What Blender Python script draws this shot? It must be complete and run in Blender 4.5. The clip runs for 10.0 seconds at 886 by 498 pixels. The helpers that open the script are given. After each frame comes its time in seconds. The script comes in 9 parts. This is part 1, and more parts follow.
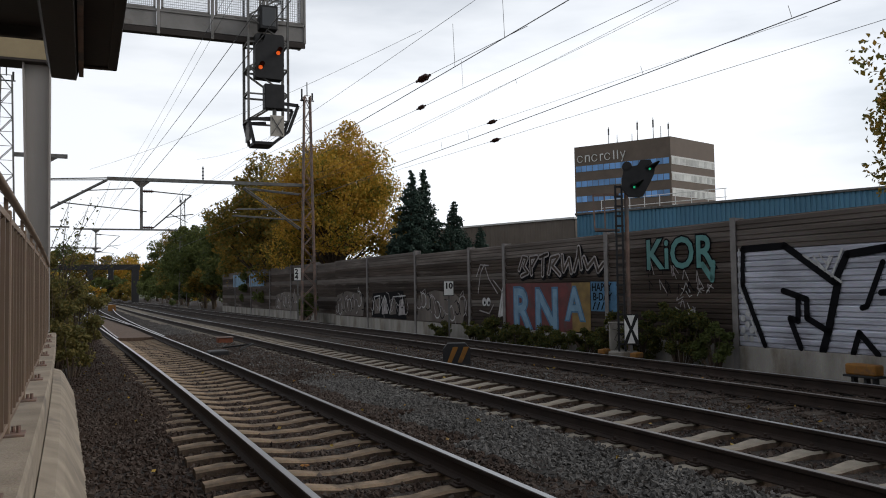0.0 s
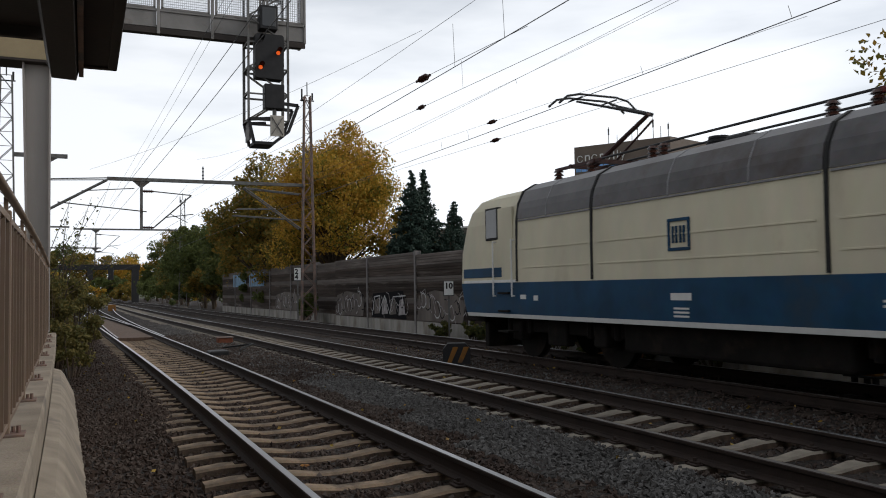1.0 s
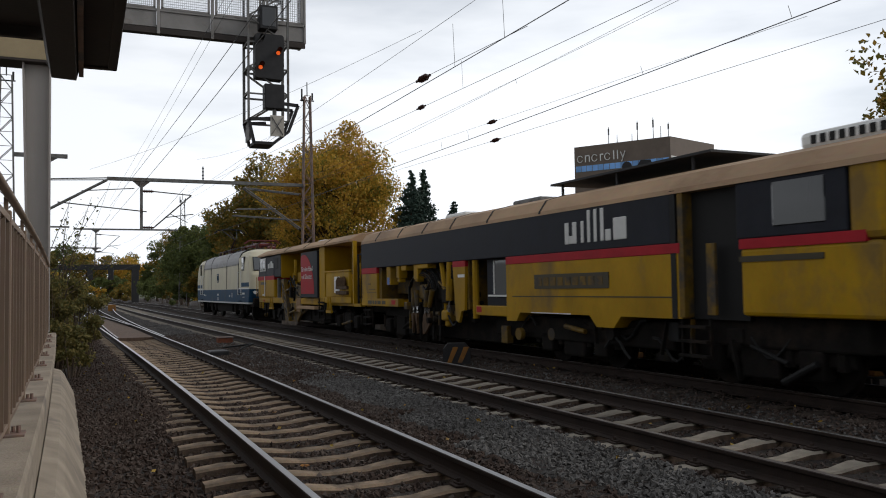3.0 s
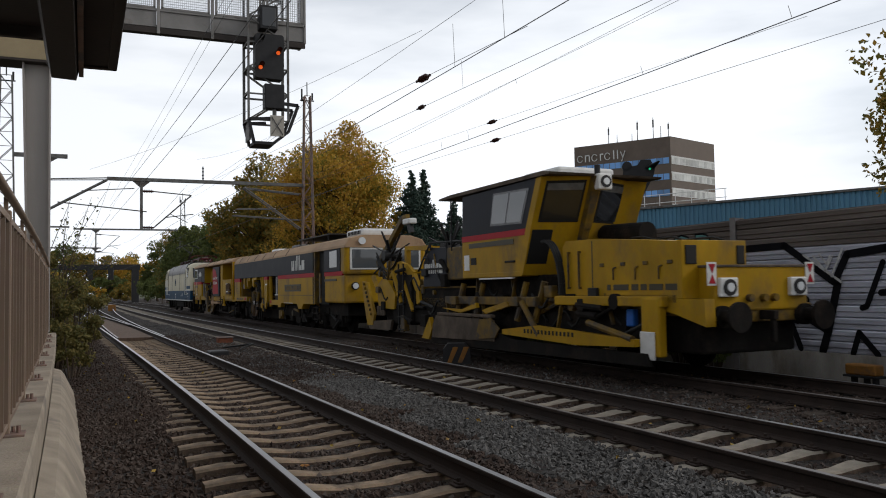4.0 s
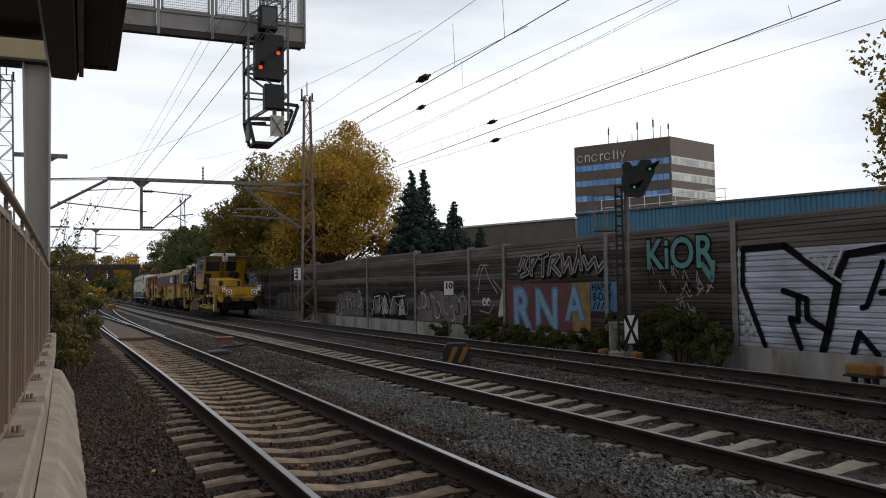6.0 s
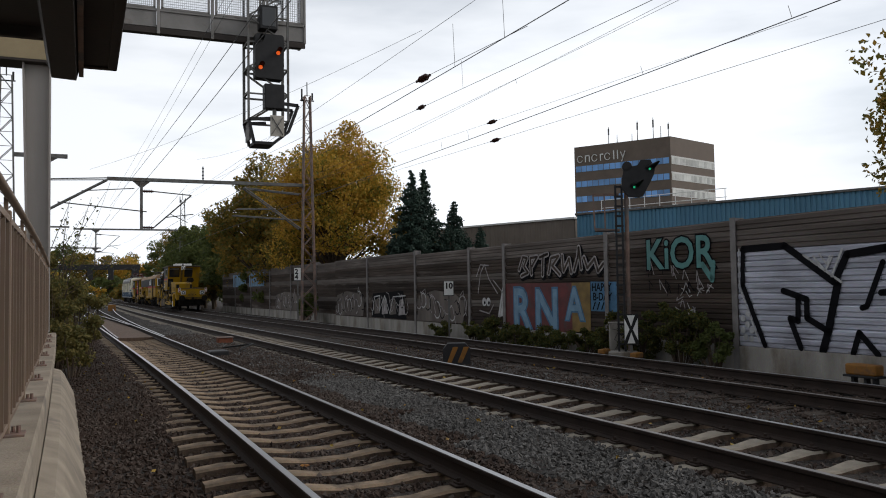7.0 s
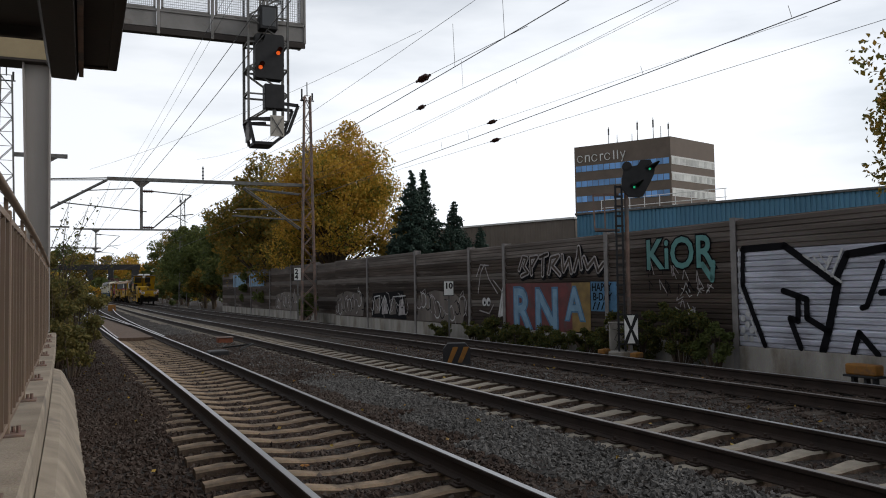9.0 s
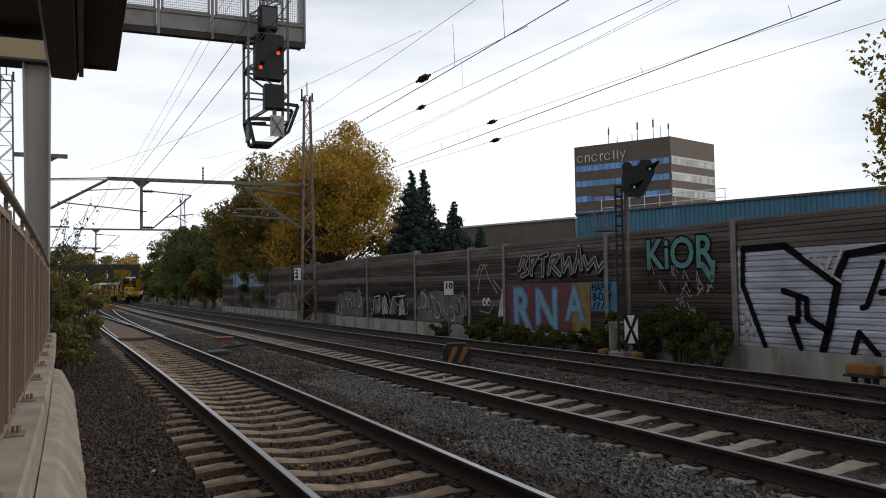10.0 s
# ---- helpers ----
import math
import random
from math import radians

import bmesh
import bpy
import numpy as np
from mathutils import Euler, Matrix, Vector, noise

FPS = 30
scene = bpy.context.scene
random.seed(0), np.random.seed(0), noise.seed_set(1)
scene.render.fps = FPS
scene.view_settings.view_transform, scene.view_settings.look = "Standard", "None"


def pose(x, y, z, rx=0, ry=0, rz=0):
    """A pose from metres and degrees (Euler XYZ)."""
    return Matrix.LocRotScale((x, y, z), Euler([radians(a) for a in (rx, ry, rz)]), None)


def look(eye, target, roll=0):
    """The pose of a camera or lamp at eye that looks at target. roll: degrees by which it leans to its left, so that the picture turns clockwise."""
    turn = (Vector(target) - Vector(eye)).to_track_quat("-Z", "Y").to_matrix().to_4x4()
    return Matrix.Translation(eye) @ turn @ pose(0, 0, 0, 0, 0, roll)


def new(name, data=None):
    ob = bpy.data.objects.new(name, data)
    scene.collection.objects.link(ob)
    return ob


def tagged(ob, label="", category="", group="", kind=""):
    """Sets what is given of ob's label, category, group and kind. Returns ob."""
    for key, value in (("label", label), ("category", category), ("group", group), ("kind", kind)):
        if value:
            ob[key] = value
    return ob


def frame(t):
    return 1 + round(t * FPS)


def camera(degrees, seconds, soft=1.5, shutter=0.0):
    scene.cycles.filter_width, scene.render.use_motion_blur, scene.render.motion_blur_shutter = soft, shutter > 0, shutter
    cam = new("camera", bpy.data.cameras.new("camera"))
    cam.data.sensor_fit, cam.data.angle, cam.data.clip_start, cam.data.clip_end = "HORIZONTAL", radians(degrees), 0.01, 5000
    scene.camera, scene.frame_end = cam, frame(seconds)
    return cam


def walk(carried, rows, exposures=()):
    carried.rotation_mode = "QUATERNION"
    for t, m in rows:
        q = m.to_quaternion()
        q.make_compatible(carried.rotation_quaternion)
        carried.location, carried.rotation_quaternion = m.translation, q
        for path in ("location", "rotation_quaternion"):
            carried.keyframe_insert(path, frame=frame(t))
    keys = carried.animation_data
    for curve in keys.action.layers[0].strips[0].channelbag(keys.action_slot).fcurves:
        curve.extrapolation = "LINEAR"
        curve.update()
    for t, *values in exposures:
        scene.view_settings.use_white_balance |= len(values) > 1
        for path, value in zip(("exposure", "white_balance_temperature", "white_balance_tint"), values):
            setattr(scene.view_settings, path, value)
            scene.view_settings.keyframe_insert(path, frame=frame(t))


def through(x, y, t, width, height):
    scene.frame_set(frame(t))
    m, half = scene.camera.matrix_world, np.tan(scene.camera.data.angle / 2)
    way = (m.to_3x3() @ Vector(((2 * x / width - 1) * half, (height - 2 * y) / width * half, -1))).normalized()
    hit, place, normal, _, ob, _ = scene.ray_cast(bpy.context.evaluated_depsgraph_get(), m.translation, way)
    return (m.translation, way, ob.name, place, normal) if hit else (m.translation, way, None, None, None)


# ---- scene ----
cam = camera(56.59, 10.0, soft=1.0, shutter=0.06)
EYE = Vector((-2.345, 0.0, 1.511))
YAW, PITCH = 0.41118, 0.04712
AHEAD = Vector((math.sin(YAW) * math.cos(PITCH), math.cos(YAW) * math.cos(PITCH), math.sin(PITCH)))
STAND = look(EYE, EYE + AHEAD * 10, -0.906)
walk(cam, [(0.0, STAND), (10.0, STAND)], exposures=[(0.0, 0.0), (10.0, 0.0)])

# daylight under thin bright cloud
SUN_ROT = radians(115)
world = bpy.data.worlds.new("world")
scene.world = world
world.use_nodes = True
wn, wl = world.node_tree.nodes, world.node_tree.links
wn.clear()
sky = wn.new("ShaderNodeTexSky")
sky.sky_type, sky.sun_disc = "NISHITA", False
sky.sun_elevation, sky.sun_rotation = radians(32), SUN_ROT
sky.air_density, sky.dust_density, sky.ozone_density = 1.0, 3.0, 1.0
# veil of high cloud: streaks stretched along the horizon, thinning towards the zenith
wtc = wn.new("ShaderNodeTexCoord")
wmap = wn.new("ShaderNodeMapping")
wmap.inputs["Scale"].default_value = (1.0, 1.0, 4.5)
wnoise = wn.new("ShaderNodeTexNoise")
wnoise.inputs["Scale"].default_value, wnoise.inputs["Detail"].default_value = 1.6, 6.0
wramp = wn.new("ShaderNodeValToRGB")
wramp.color_ramp.elements[0].position, wramp.color_ramp.elements[0].color = 0.40, (0.6, 0.6, 0.6, 1)
wramp.color_ramp.elements[1].position, wramp.color_ramp.elements[1].color = 0.56, (1, 1, 1, 1)
wmix = wn.new("ShaderNodeMixRGB")
wmix.inputs[2].default_value = (10.3, 10.7, 11.3, 1)
wbg = wn.new("ShaderNodeBackground")
wbg.inputs["Strength"].default_value = 0.12
wout = wn.new("ShaderNodeOutputWorld")
wl.new(wtc.outputs["Generated"], wmap.inputs["Vector"])
wl.new(wmap.outputs["Vector"], wnoise.inputs["Vector"])
wl.new(wnoise.outputs["Fac"], wramp.inputs["Fac"])
wl.new(wramp.outputs["Color"], wmix.inputs[0])
wl.new(sky.outputs["Color"], wmix.inputs[1])
# the veil is brightest low down on the side of the hidden sun and dims overhead and behind
wdot = wn.new("ShaderNodeVectorMath")
wdot.operation = "DOT_PRODUCT"
wdot.inputs[1].default_value = (0.15, 0.09, -0.36)
wadd = wn.new("ShaderNodeMath")
wadd.operation, wadd.use_clamp = "ADD", False
wadd.inputs[1].default_value = 0.76
wmax = wn.new("ShaderNodeMath")
wmax.operation = "MAXIMUM"
wmax.inputs[1].default_value = 0.12
wscale = wn.new("ShaderNodeVectorMath")
wscale.operation = "SCALE"
wl.new(wtc.outputs["Generated"], wdot.inputs[0])
wl.new(wdot.outputs["Value"], wadd.inputs[0])
wl.new(wadd.outputs["Value"], wmax.inputs[0])
wl.new(wmix.outputs["Color"], wscale.inputs[0])
wl.new(wmax.outputs["Value"], wscale.inputs["Scale"])
wl.new(wscale.outputs["Vector"], wbg.inputs["Color"])
wl.new(wbg.outputs["Background"], wout.inputs["Surface"])
sun_data = bpy.data.lights.new("sun", "SUN")
sun_data.energy, sun_data.angle, sun_data.color = 0.7, radians(14), (1.0, 0.95, 0.88)
sun = new("sun", sun_data)
sun.matrix_world = look((0, 0, 0), (math.sin(SUN_ROT) * -1, math.cos(SUN_ROT) * -1, -math.tan(radians(32))))

# ---- the line of the tracks: s metres along, c metres to the right of the near track, z over the rail tops
K0, K1, K2 = -0.00227104, 9.299e-05, -1.51e-06
S_END, K_FAR = 104.0, -0.0007
C2, C3 = 3.806, 7.537
GAUGE = 1.507


def bend(s):
    """Sideways place and slope of the near track at s."""
    if s < -25:
        x, m = bend(-25)
        return x + m * (s + 25), m
    if s <= S_END:
        return K0 * s**2 / 2 + K1 * s**3 / 6 + K2 * s**4 / 24, K0 * s + K1 * s**2 / 2 + K2 * s**3 / 6
    x, m = bend(S_END)
    d = s - S_END
    return x + m * d + K_FAR * d * d / 2, m + K_FAR * d


def at(s, c, z=0.0):
    x, m = bend(s)
    n = 1 / math.sqrt(1 + m * m)
    return Vector((x + c * n, s - c * m * n, z))


def turn(s):
    return -math.degrees(math.atan(bend(s)[1]))


def on_line(s, c, z=0.0, extra=0.0):
    p = at(s, c, z)
    return pose(p.x, p.y, p.z, 0, 0, turn(s) + extra)

# ---- materials ----
def nodes_of(name):
    m = bpy.data.materials.new(name)
    m.use_nodes = True
    nt = m.node_tree
    return m, nt.nodes, nt.links, nt.nodes["Principled BSDF"]


def surface(name, base, rough=0.7, gloss=0.3, metal=0.0, var=0.25, scale=4.0, bump=0.2, bump_scale=40.0, spot=None, spot_amount=0.5, each=0.0, stretch=(1, 1, 1), bump_dist=0.02, coat=0.0, spot_scale=None):
    """Base colour varied at two scales, worn spots of a second colour, fine relief; each: variation from piece to piece."""
    m, n, l, b = nodes_of(name)
    tc = n.new("ShaderNodeTexCoord")
    mp = n.new("ShaderNodeMapping")
    mp.inputs["Scale"].default_value = stretch
    l.new(tc.outputs["Object"], mp.inputs["Vector"])
    n1 = n.new("ShaderNodeTexNoise")
    n1.inputs["Scale"].default_value, n1.inputs["Detail"].default_value = scale, 8.0
    n2 = n.new("ShaderNodeTexNoise")
    n2.inputs["Scale"].default_value, n2.inputs["Detail"].default_value = bump_scale, 4.0
    l.new(mp.outputs["Vector"], n1.inputs["Vector"])
    l.new(mp.outputs["Vector"], n2.inputs["Vector"])
    r = n.new("ShaderNodeValToRGB")
    lo = [c * (1 - var) for c in base]
    hi = [min(1, c * (1 + var)) for c in base]
    r.color_ramp.elements[0].position, r.color_ramp.elements[0].color = 0.3, (*lo, 1)
    r.color_ramp.elements[1].position, r.color_ramp.elements[1].color = 0.7, (*hi, 1)
    l.new(n1.outputs["Fac"], r.inputs["Fac"])
    col = r.outputs["Color"]
    mul = n.new("ShaderNodeMixRGB")
    mul.blend_type = "MULTIPLY"
    mul.inputs[0].default_value = var
    l.new(col, mul.inputs[1])
    l.new(n2.outputs["Color"], mul.inputs[2])
    bright = n.new("ShaderNodeHueSaturation")
    bright.inputs["Saturation"].default_value = 1.0
    bright.inputs["Value"].default_value = 1.0
    l.new(mul.outputs["Color"], bright.inputs["Color"])
    col = bright.outputs["Color"]
    if each:
        oi = n.new("ShaderNodeObjectInfo")
        mr = n.new("ShaderNodeMapRange")
        mr.inputs["To Min"].default_value, mr.inputs["To Max"].default_value = 1 - each, 1 + each
        l.new(oi.outputs["Random"], mr.inputs["Value"])
        l.new(mr.outputs["Result"], bright.inputs["Value"])
    if spot:
        n3 = n.new("ShaderNodeTexNoise")
        n3.inputs["Scale"].default_value, n3.inputs["Detail"].default_value = spot_scale or scale * 0.6, 10.0
        n3.inputs["Roughness"].default_value = 0.65
        l.new(mp.outputs["Vector"], n3.inputs["Vector"])
        r3 = n.new("ShaderNodeValToRGB")
        r3.color_ramp.elements[0].position, r3.color_ramp.elements[1].position = 0.62 - 0.3 * spot_amount, 0.78 - 0.3 * spot_amount
        l.new(n3.outputs["Fac"], r3.inputs["Fac"])
        mx = n.new("ShaderNodeMixRGB")
        mx.inputs[2].default_value = (*spot, 1)
        l.new(r3.outputs["Color"], mx.inputs[0])
        l.new(col, mx.inputs[1])
        col = mx.outputs["Color"]
    l.new(col, b.inputs["Base Color"])
    b.inputs["Metallic"].default_value = metal
    b.inputs["Specular IOR Level"].default_value = gloss
    rr = n.new("ShaderNodeMapRange")
    rr.inputs["To Min"].default_value, rr.inputs["To Max"].default_value = max(0.05, rough - 0.12), min(1, rough + 0.12)
    l.new(n1.outputs["Fac"], rr.inputs["Value"])
    l.new(rr.outputs["Result"], b.inputs["Roughness"])
    if coat:
        b.inputs["Coat Weight"].default_value = coat
        b.inputs["Coat Roughness"].default_value = 0.15
    if bump:
        bp = n.new("ShaderNodeBump")
        bp.inputs["Strength"].default_value, bp.inputs["Distance"].default_value = bump, bump_dist
        l.new(n2.outputs["Fac"], bp.inputs["Height"])
        l.new(bp.outputs["Normal"], b.inputs["Normal"])
    return m


def glass(name, tint=(0.6, 0.7, 0.75), rough=0.03, dark=0.02):
    m, n, l, b = nodes_of(name)
    b.inputs["Base Color"].default_value = (dark, dark * 1.1, dark * 1.2, 1)
    b.inputs["Roughness"].default_value = rough
    b.inputs["Specular IOR Level"].default_value = 0.6
    b.inputs["Coat Weight"].default_value = 0.15
    b.inputs["Coat Roughness"].default_value = 0.02
    return m


def glowing(name, col, power):
    m, n, l, b = nodes_of(name)
    b.inputs["Base Color"].default_value = (*col, 1)
    b.inputs["Emission Color"].default_value = (*col, 1)
    b.inputs["Emission Strength"].default_value = power
    return m


def leafy(name, cols, rough=0.6, through=0.0, patch=0.7):
    """Leaves that differ clump by clump."""
    m, n, l, b = nodes_of(name)
    g = n.new("ShaderNodeNewGeometry")
    r = n.new("ShaderNodeValToRGB")
    e = r.color_ramp.elements
    e[0].position, e[0].color = 0.0, (*cols[0], 1)
    e[1].position, e[1].color = 1.0, (*cols[-1], 1)
    for i, c in enumerate(cols[1:-1]):
        k = e.new((i + 1) / (len(cols) - 1))
        k.color = (*c, 1)
    # in crowns these tone patches paint the light and shade of leaf masses
    # clumps lean to one end of the range, single leaves scatter round it
    tc = n.new("ShaderNodeTexCoord")
    clump = n.new("ShaderNodeTexNoise")
    clump.inputs["Scale"].default_value, clump.inputs["Detail"].default_value = patch, 2.0
    l.new(tc.outputs["Object"], clump.inputs["Vector"])
    spread = n.new("ShaderNodeMapRange")
    spread.inputs["From Min"].default_value, spread.inputs["From Max"].default_value = 0.3, 0.7
    spread.inputs["To Min"].default_value, spread.inputs["To Max"].default_value = -0.25, 0.25
    l.new(clump.outputs["Fac"], spread.inputs["Value"])
    half = n.new("ShaderNodeMath")
    half.operation = "MULTIPLY_ADD"
    half.inputs[1].default_value, half.inputs[2].default_value = 0.6, 0.2
    l.new(g.outputs["Random Per Island"], half.inputs[0])
    both = n.new("ShaderNodeMath")
    both.operation, both.use_clamp = "ADD", True
    l.new(half.outputs["Value"], both.inputs[0])
    l.new(spread.outputs["Result"], both.inputs[1])
    l.new(both.outputs["Value"], r.inputs["Fac"])
    l.new(r.outputs["Color"], b.inputs["Base Color"])
    b.inputs["Roughness"].default_value = rough
    b.inputs["Specular IOR Level"].default_value = 0.25
    if through:
        tr = n.new("ShaderNodeBsdfTranslucent")
        mx = n.new("ShaderNodeMixShader")
        mx.inputs[0].default_value = through
        l.new(r.outputs["Color"], tr.inputs["Color"])
        l.new(b.outputs["BSDF"], mx.inputs[1])
        l.new(tr.outputs["BSDF"], mx.inputs[2])
        l.new(mx.outputs["Shader"], n["Material Output"].inputs["Surface"])
    return m


M_BALLAST = surface("ballast_bed", (0.050, 0.040, 0.0345), rough=0.95, var=0.5, scale=3, bump=1.0, bump_scale=28, bump_dist=0.06)
M_STONE = leafy("ballast_stone", [(0.032, 0.0225, 0.019), (0.064, 0.044, 0.035), (0.047, 0.032, 0.026), (0.10, 0.08, 0.068), (0.055, 0.037, 0.030)], 0.9, patch=0.9)
M_STONE_FRESH = leafy("fresh_ballast_stone", [(0.053, 0.0505, 0.048), (0.112, 0.108, 0.104), (0.077, 0.073, 0.069), (0.156, 0.151, 0.146), (0.094, 0.088, 0.083)], 0.88)
M_EARTH = surface("earth", (0.09, 0.08, 0.06), rough=0.95, var=0.5, scale=0.4, bump=0.6, bump_scale=12, spot=(0.06, 0.09, 0.03), spot_amount=0.5)
M_RAIL = surface("rail_rust", (0.036, 0.024, 0.0192), rough=0.85, var=0.35, scale=3, bump=0.25, bump_scale=60)
M_RAILTOP = surface("rail_worn_top", (0.341, 0.341, 0.3472), rough=0.36, metal=1.0, var=0.1, scale=2, bump=0.03, bump_scale=80)
M_RAILDULL = surface("rail_dull_top", (0.22, 0.2, 0.19), rough=0.4, metal=0.8, var=0.2, scale=2, bump=0.05, bump_scale=80)
M_SLEEPER = surface("sleeper_concrete_brown", (0.31, 0.228, 0.155), rough=0.9, var=0.35, scale=6, bump=0.35, bump_scale=50, each=0.14, spot=(0.11, 0.085, 0.062), spot_amount=0.45)
M_SLEEPER2 = surface("sleeper_concrete_pale", (0.2828, 0.2484, 0.2013), rough=0.9, var=0.25, scale=6, bump=0.35, bump_scale=50, each=0.12, spot=(0.2, 0.17, 0.14), spot_amount=0.25)
# brown dust on sleeper sides, darkened further to paint the shade between sleepers
M_SLEEPERSIDE = surface("sleeper_side_dust_shade", (0.115, 0.08, 0.058), rough=0.95, var=0.4, scale=7, bump=0.5, bump_scale=40, each=0.1, spot=(0.05, 0.038, 0.03), spot_amount=0.5)
M_TIMBER = surface("sleeper_timber", (0.06, 0.044, 0.0336), rough=0.9, var=0.4, scale=5, bump=0.6, bump_scale=30, each=0.2, stretch=(1, 8, 8))
M_CONCRETE = surface("concrete_coping", (0.385, 0.325, 0.255), rough=0.9, var=0.25, scale=2.2, bump=0.3, bump_scale=60, spot=(0.22, 0.19, 0.16), spot_amount=0.35)
M_PLINTH = surface("concrete_plinth", (0.35, 0.33, 0.30), rough=0.9, var=0.3, scale=1.6, bump=0.3, bump_scale=40, spot=(0.15, 0.12, 0.09), spot_amount=0.45, stretch=(1, 1, 0.4))
M_WALL = surface("barrier_board", (0.078, 0.06, 0.05), rough=0.8, gloss=0.08, var=0.5, scale=1.4, bump=0.3, bump_scale=30, each=0.35, stretch=(1, 0.2, 2.2), spot=(0.19, 0.165, 0.15), spot_amount=0.28)
M_WALLGREY = surface("barrier_board_grey", (0.165, 0.142, 0.128), rough=0.75, gloss=0.12, var=0.4, scale=1.4, bump=0.3, bump_scale=30, each=0.15, stretch=(1, 0.25, 1.5), spot=(0.1, 0.08, 0.07), spot_amount=0.4)
M_SILVER = surface("silver_sprayed_board", (0.48, 0.495, 0.575), rough=0.5, metal=0.05, var=0.28, scale=2.5, bump=0.1, bump_scale=20, each=0.1, spot=(0.24, 0.24, 0.28), spot_amount=0.35, stretch=(1, 0.3, 2))
M_POST = surface("barrier_post", (0.22, 0.205, 0.2), rough=0.8, var=0.3, scale=3, bump=0.2, bump_scale=30)
M_STEEL = surface("weathered_steel", (0.17, 0.17, 0.165), rough=0.65, metal=0.3, var=0.3, scale=5, bump=0.15, bump_scale=50, spot=(0.10, 0.075, 0.06), spot_amount=0.35)
M_RUSTY = surface("rusty_mast_steel", (0.26, 0.1755, 0.143), rough=0.8, var=0.35, scale=4, bump=0.2, bump_scale=50, spot=(0.12, 0.12, 0.12), spot_amount=0.45)
M_DARK = surface("dark_paint", (0.022, 0.022, 0.024), rough=0.6, var=0.3, scale=6, bump=0.1, bump_scale=50)
# rubber black; also fills openings, where it stands for their shaded depth
M_BLACK = surface("black_rubber_and_openings", (0.012, 0.012, 0.012), rough=0.7, var=0.2, scale=6, bump=0.1)
M_WHITE = surface("white_paint", (0.75, 0.75, 0.73), rough=0.5, var=0.08, scale=5, bump=0.05)

# ---- building blocks ----
def part(name, bm, material, parent=None, label="", smooth=False):
    me = bpy.data.meshes.new(name)
    bm.normal_update()
    bm.to_mesh(me)
    bm.free()
    me.materials.append(material)
    if smooth:
        for p in me.polygons:
            p.use_smooth = True
    ob = new(name, me)
    if parent is not None:
        ob.parent = parent
    return tagged(ob, label)


def shared(name, me, parent, m):
    ob = new(name, me)
    ob.parent = parent
    ob.matrix_basis = m
    return ob


def empty(name, m, label, category, group="", kind=""):
    ob = new(name)
    ob.empty_display_size = 0.2
    ob.matrix_world = m
    return tagged(ob, label, category, group, kind)


def box(bm, x0, x1, y0, y1, z0, z1, bevel=0.0):
    v = bmesh.ops.create_cube(bm, size=1)["verts"]
    bmesh.ops.scale(bm, vec=(abs(x1 - x0), abs(y1 - y0), abs(z1 - z0)), verts=v)
    bmesh.ops.translate(bm, vec=((x0 + x1) / 2, (y0 + y1) / 2, (z0 + z1) / 2), verts=v)
    if bevel:
        e = {e for x in v for e in x.link_edges}
        bmesh.ops.bevel(bm, geom=list(e), offset=bevel, segments=2, profile=0.5, affect="EDGES")
    return bm


def boxed(x0, x1, y0, y1, z0, z1, bevel=0.0):
    return box(bmesh.new(), x0, x1, y0, y1, z0, z1, bevel)


def tube(bm, a, b, r, r2=None, sides=8):
    a, b = Vector(a), Vector(b)
    d = b - a
    v = bmesh.ops.create_cone(bm, cap_ends=True, segments=sides, radius1=r, radius2=r if r2 is None else r2, depth=d.length)["verts"]
    m = Matrix.Translation((a + b) / 2) @ d.to_track_quat("Z", "Y").to_matrix().to_4x4()
    bmesh.ops.transform(bm, matrix=m, verts=v)
    return bm


def bar(bm, a, b, w, h=None):
    """A square bar from a to b."""
    a, b = Vector(a), Vector(b)
    d = b - a
    v = bmesh.ops.create_cube(bm, size=1)["verts"]
    m = Matrix.Translation((a + b) / 2) @ d.to_track_quat("Z", "Y").to_matrix().to_4x4() @ Matrix.Diagonal((w, h or w, d.length, 1))
    bmesh.ops.transform(bm, matrix=m, verts=v)
    return bm


def prism(bm, outline, x0, x1, axis="x"):
    """A closed outline of pairs drawn out from x0 to x1 along an axis."""
    def put(x, p):
        return {"x": (x, p[0], p[1]), "y": (p[0], x, p[1]), "z": (p[0], p[1], x)}[axis]
    a = [bm.verts.new(put(x0, p)) for p in outline]
    b = [bm.verts.new(put(x1, p)) for p in outline]
    f = [bm.faces.new(a), bm.faces.new(b[::-1])]
    for i in range(len(a)):
        j = (i + 1) % len(a)
        f.append(bm.faces.new((a[j], a[i], b[i], b[j])))
    bmesh.ops.recalc_face_normals(bm, faces=f)
    return bm


def disc(bm, centre, axis, r, depth, sides=20):
    c, a = Vector(centre), Vector(axis).normalized() * depth / 2
    return tube(bm, c - a, c + a, r, sides=sides)


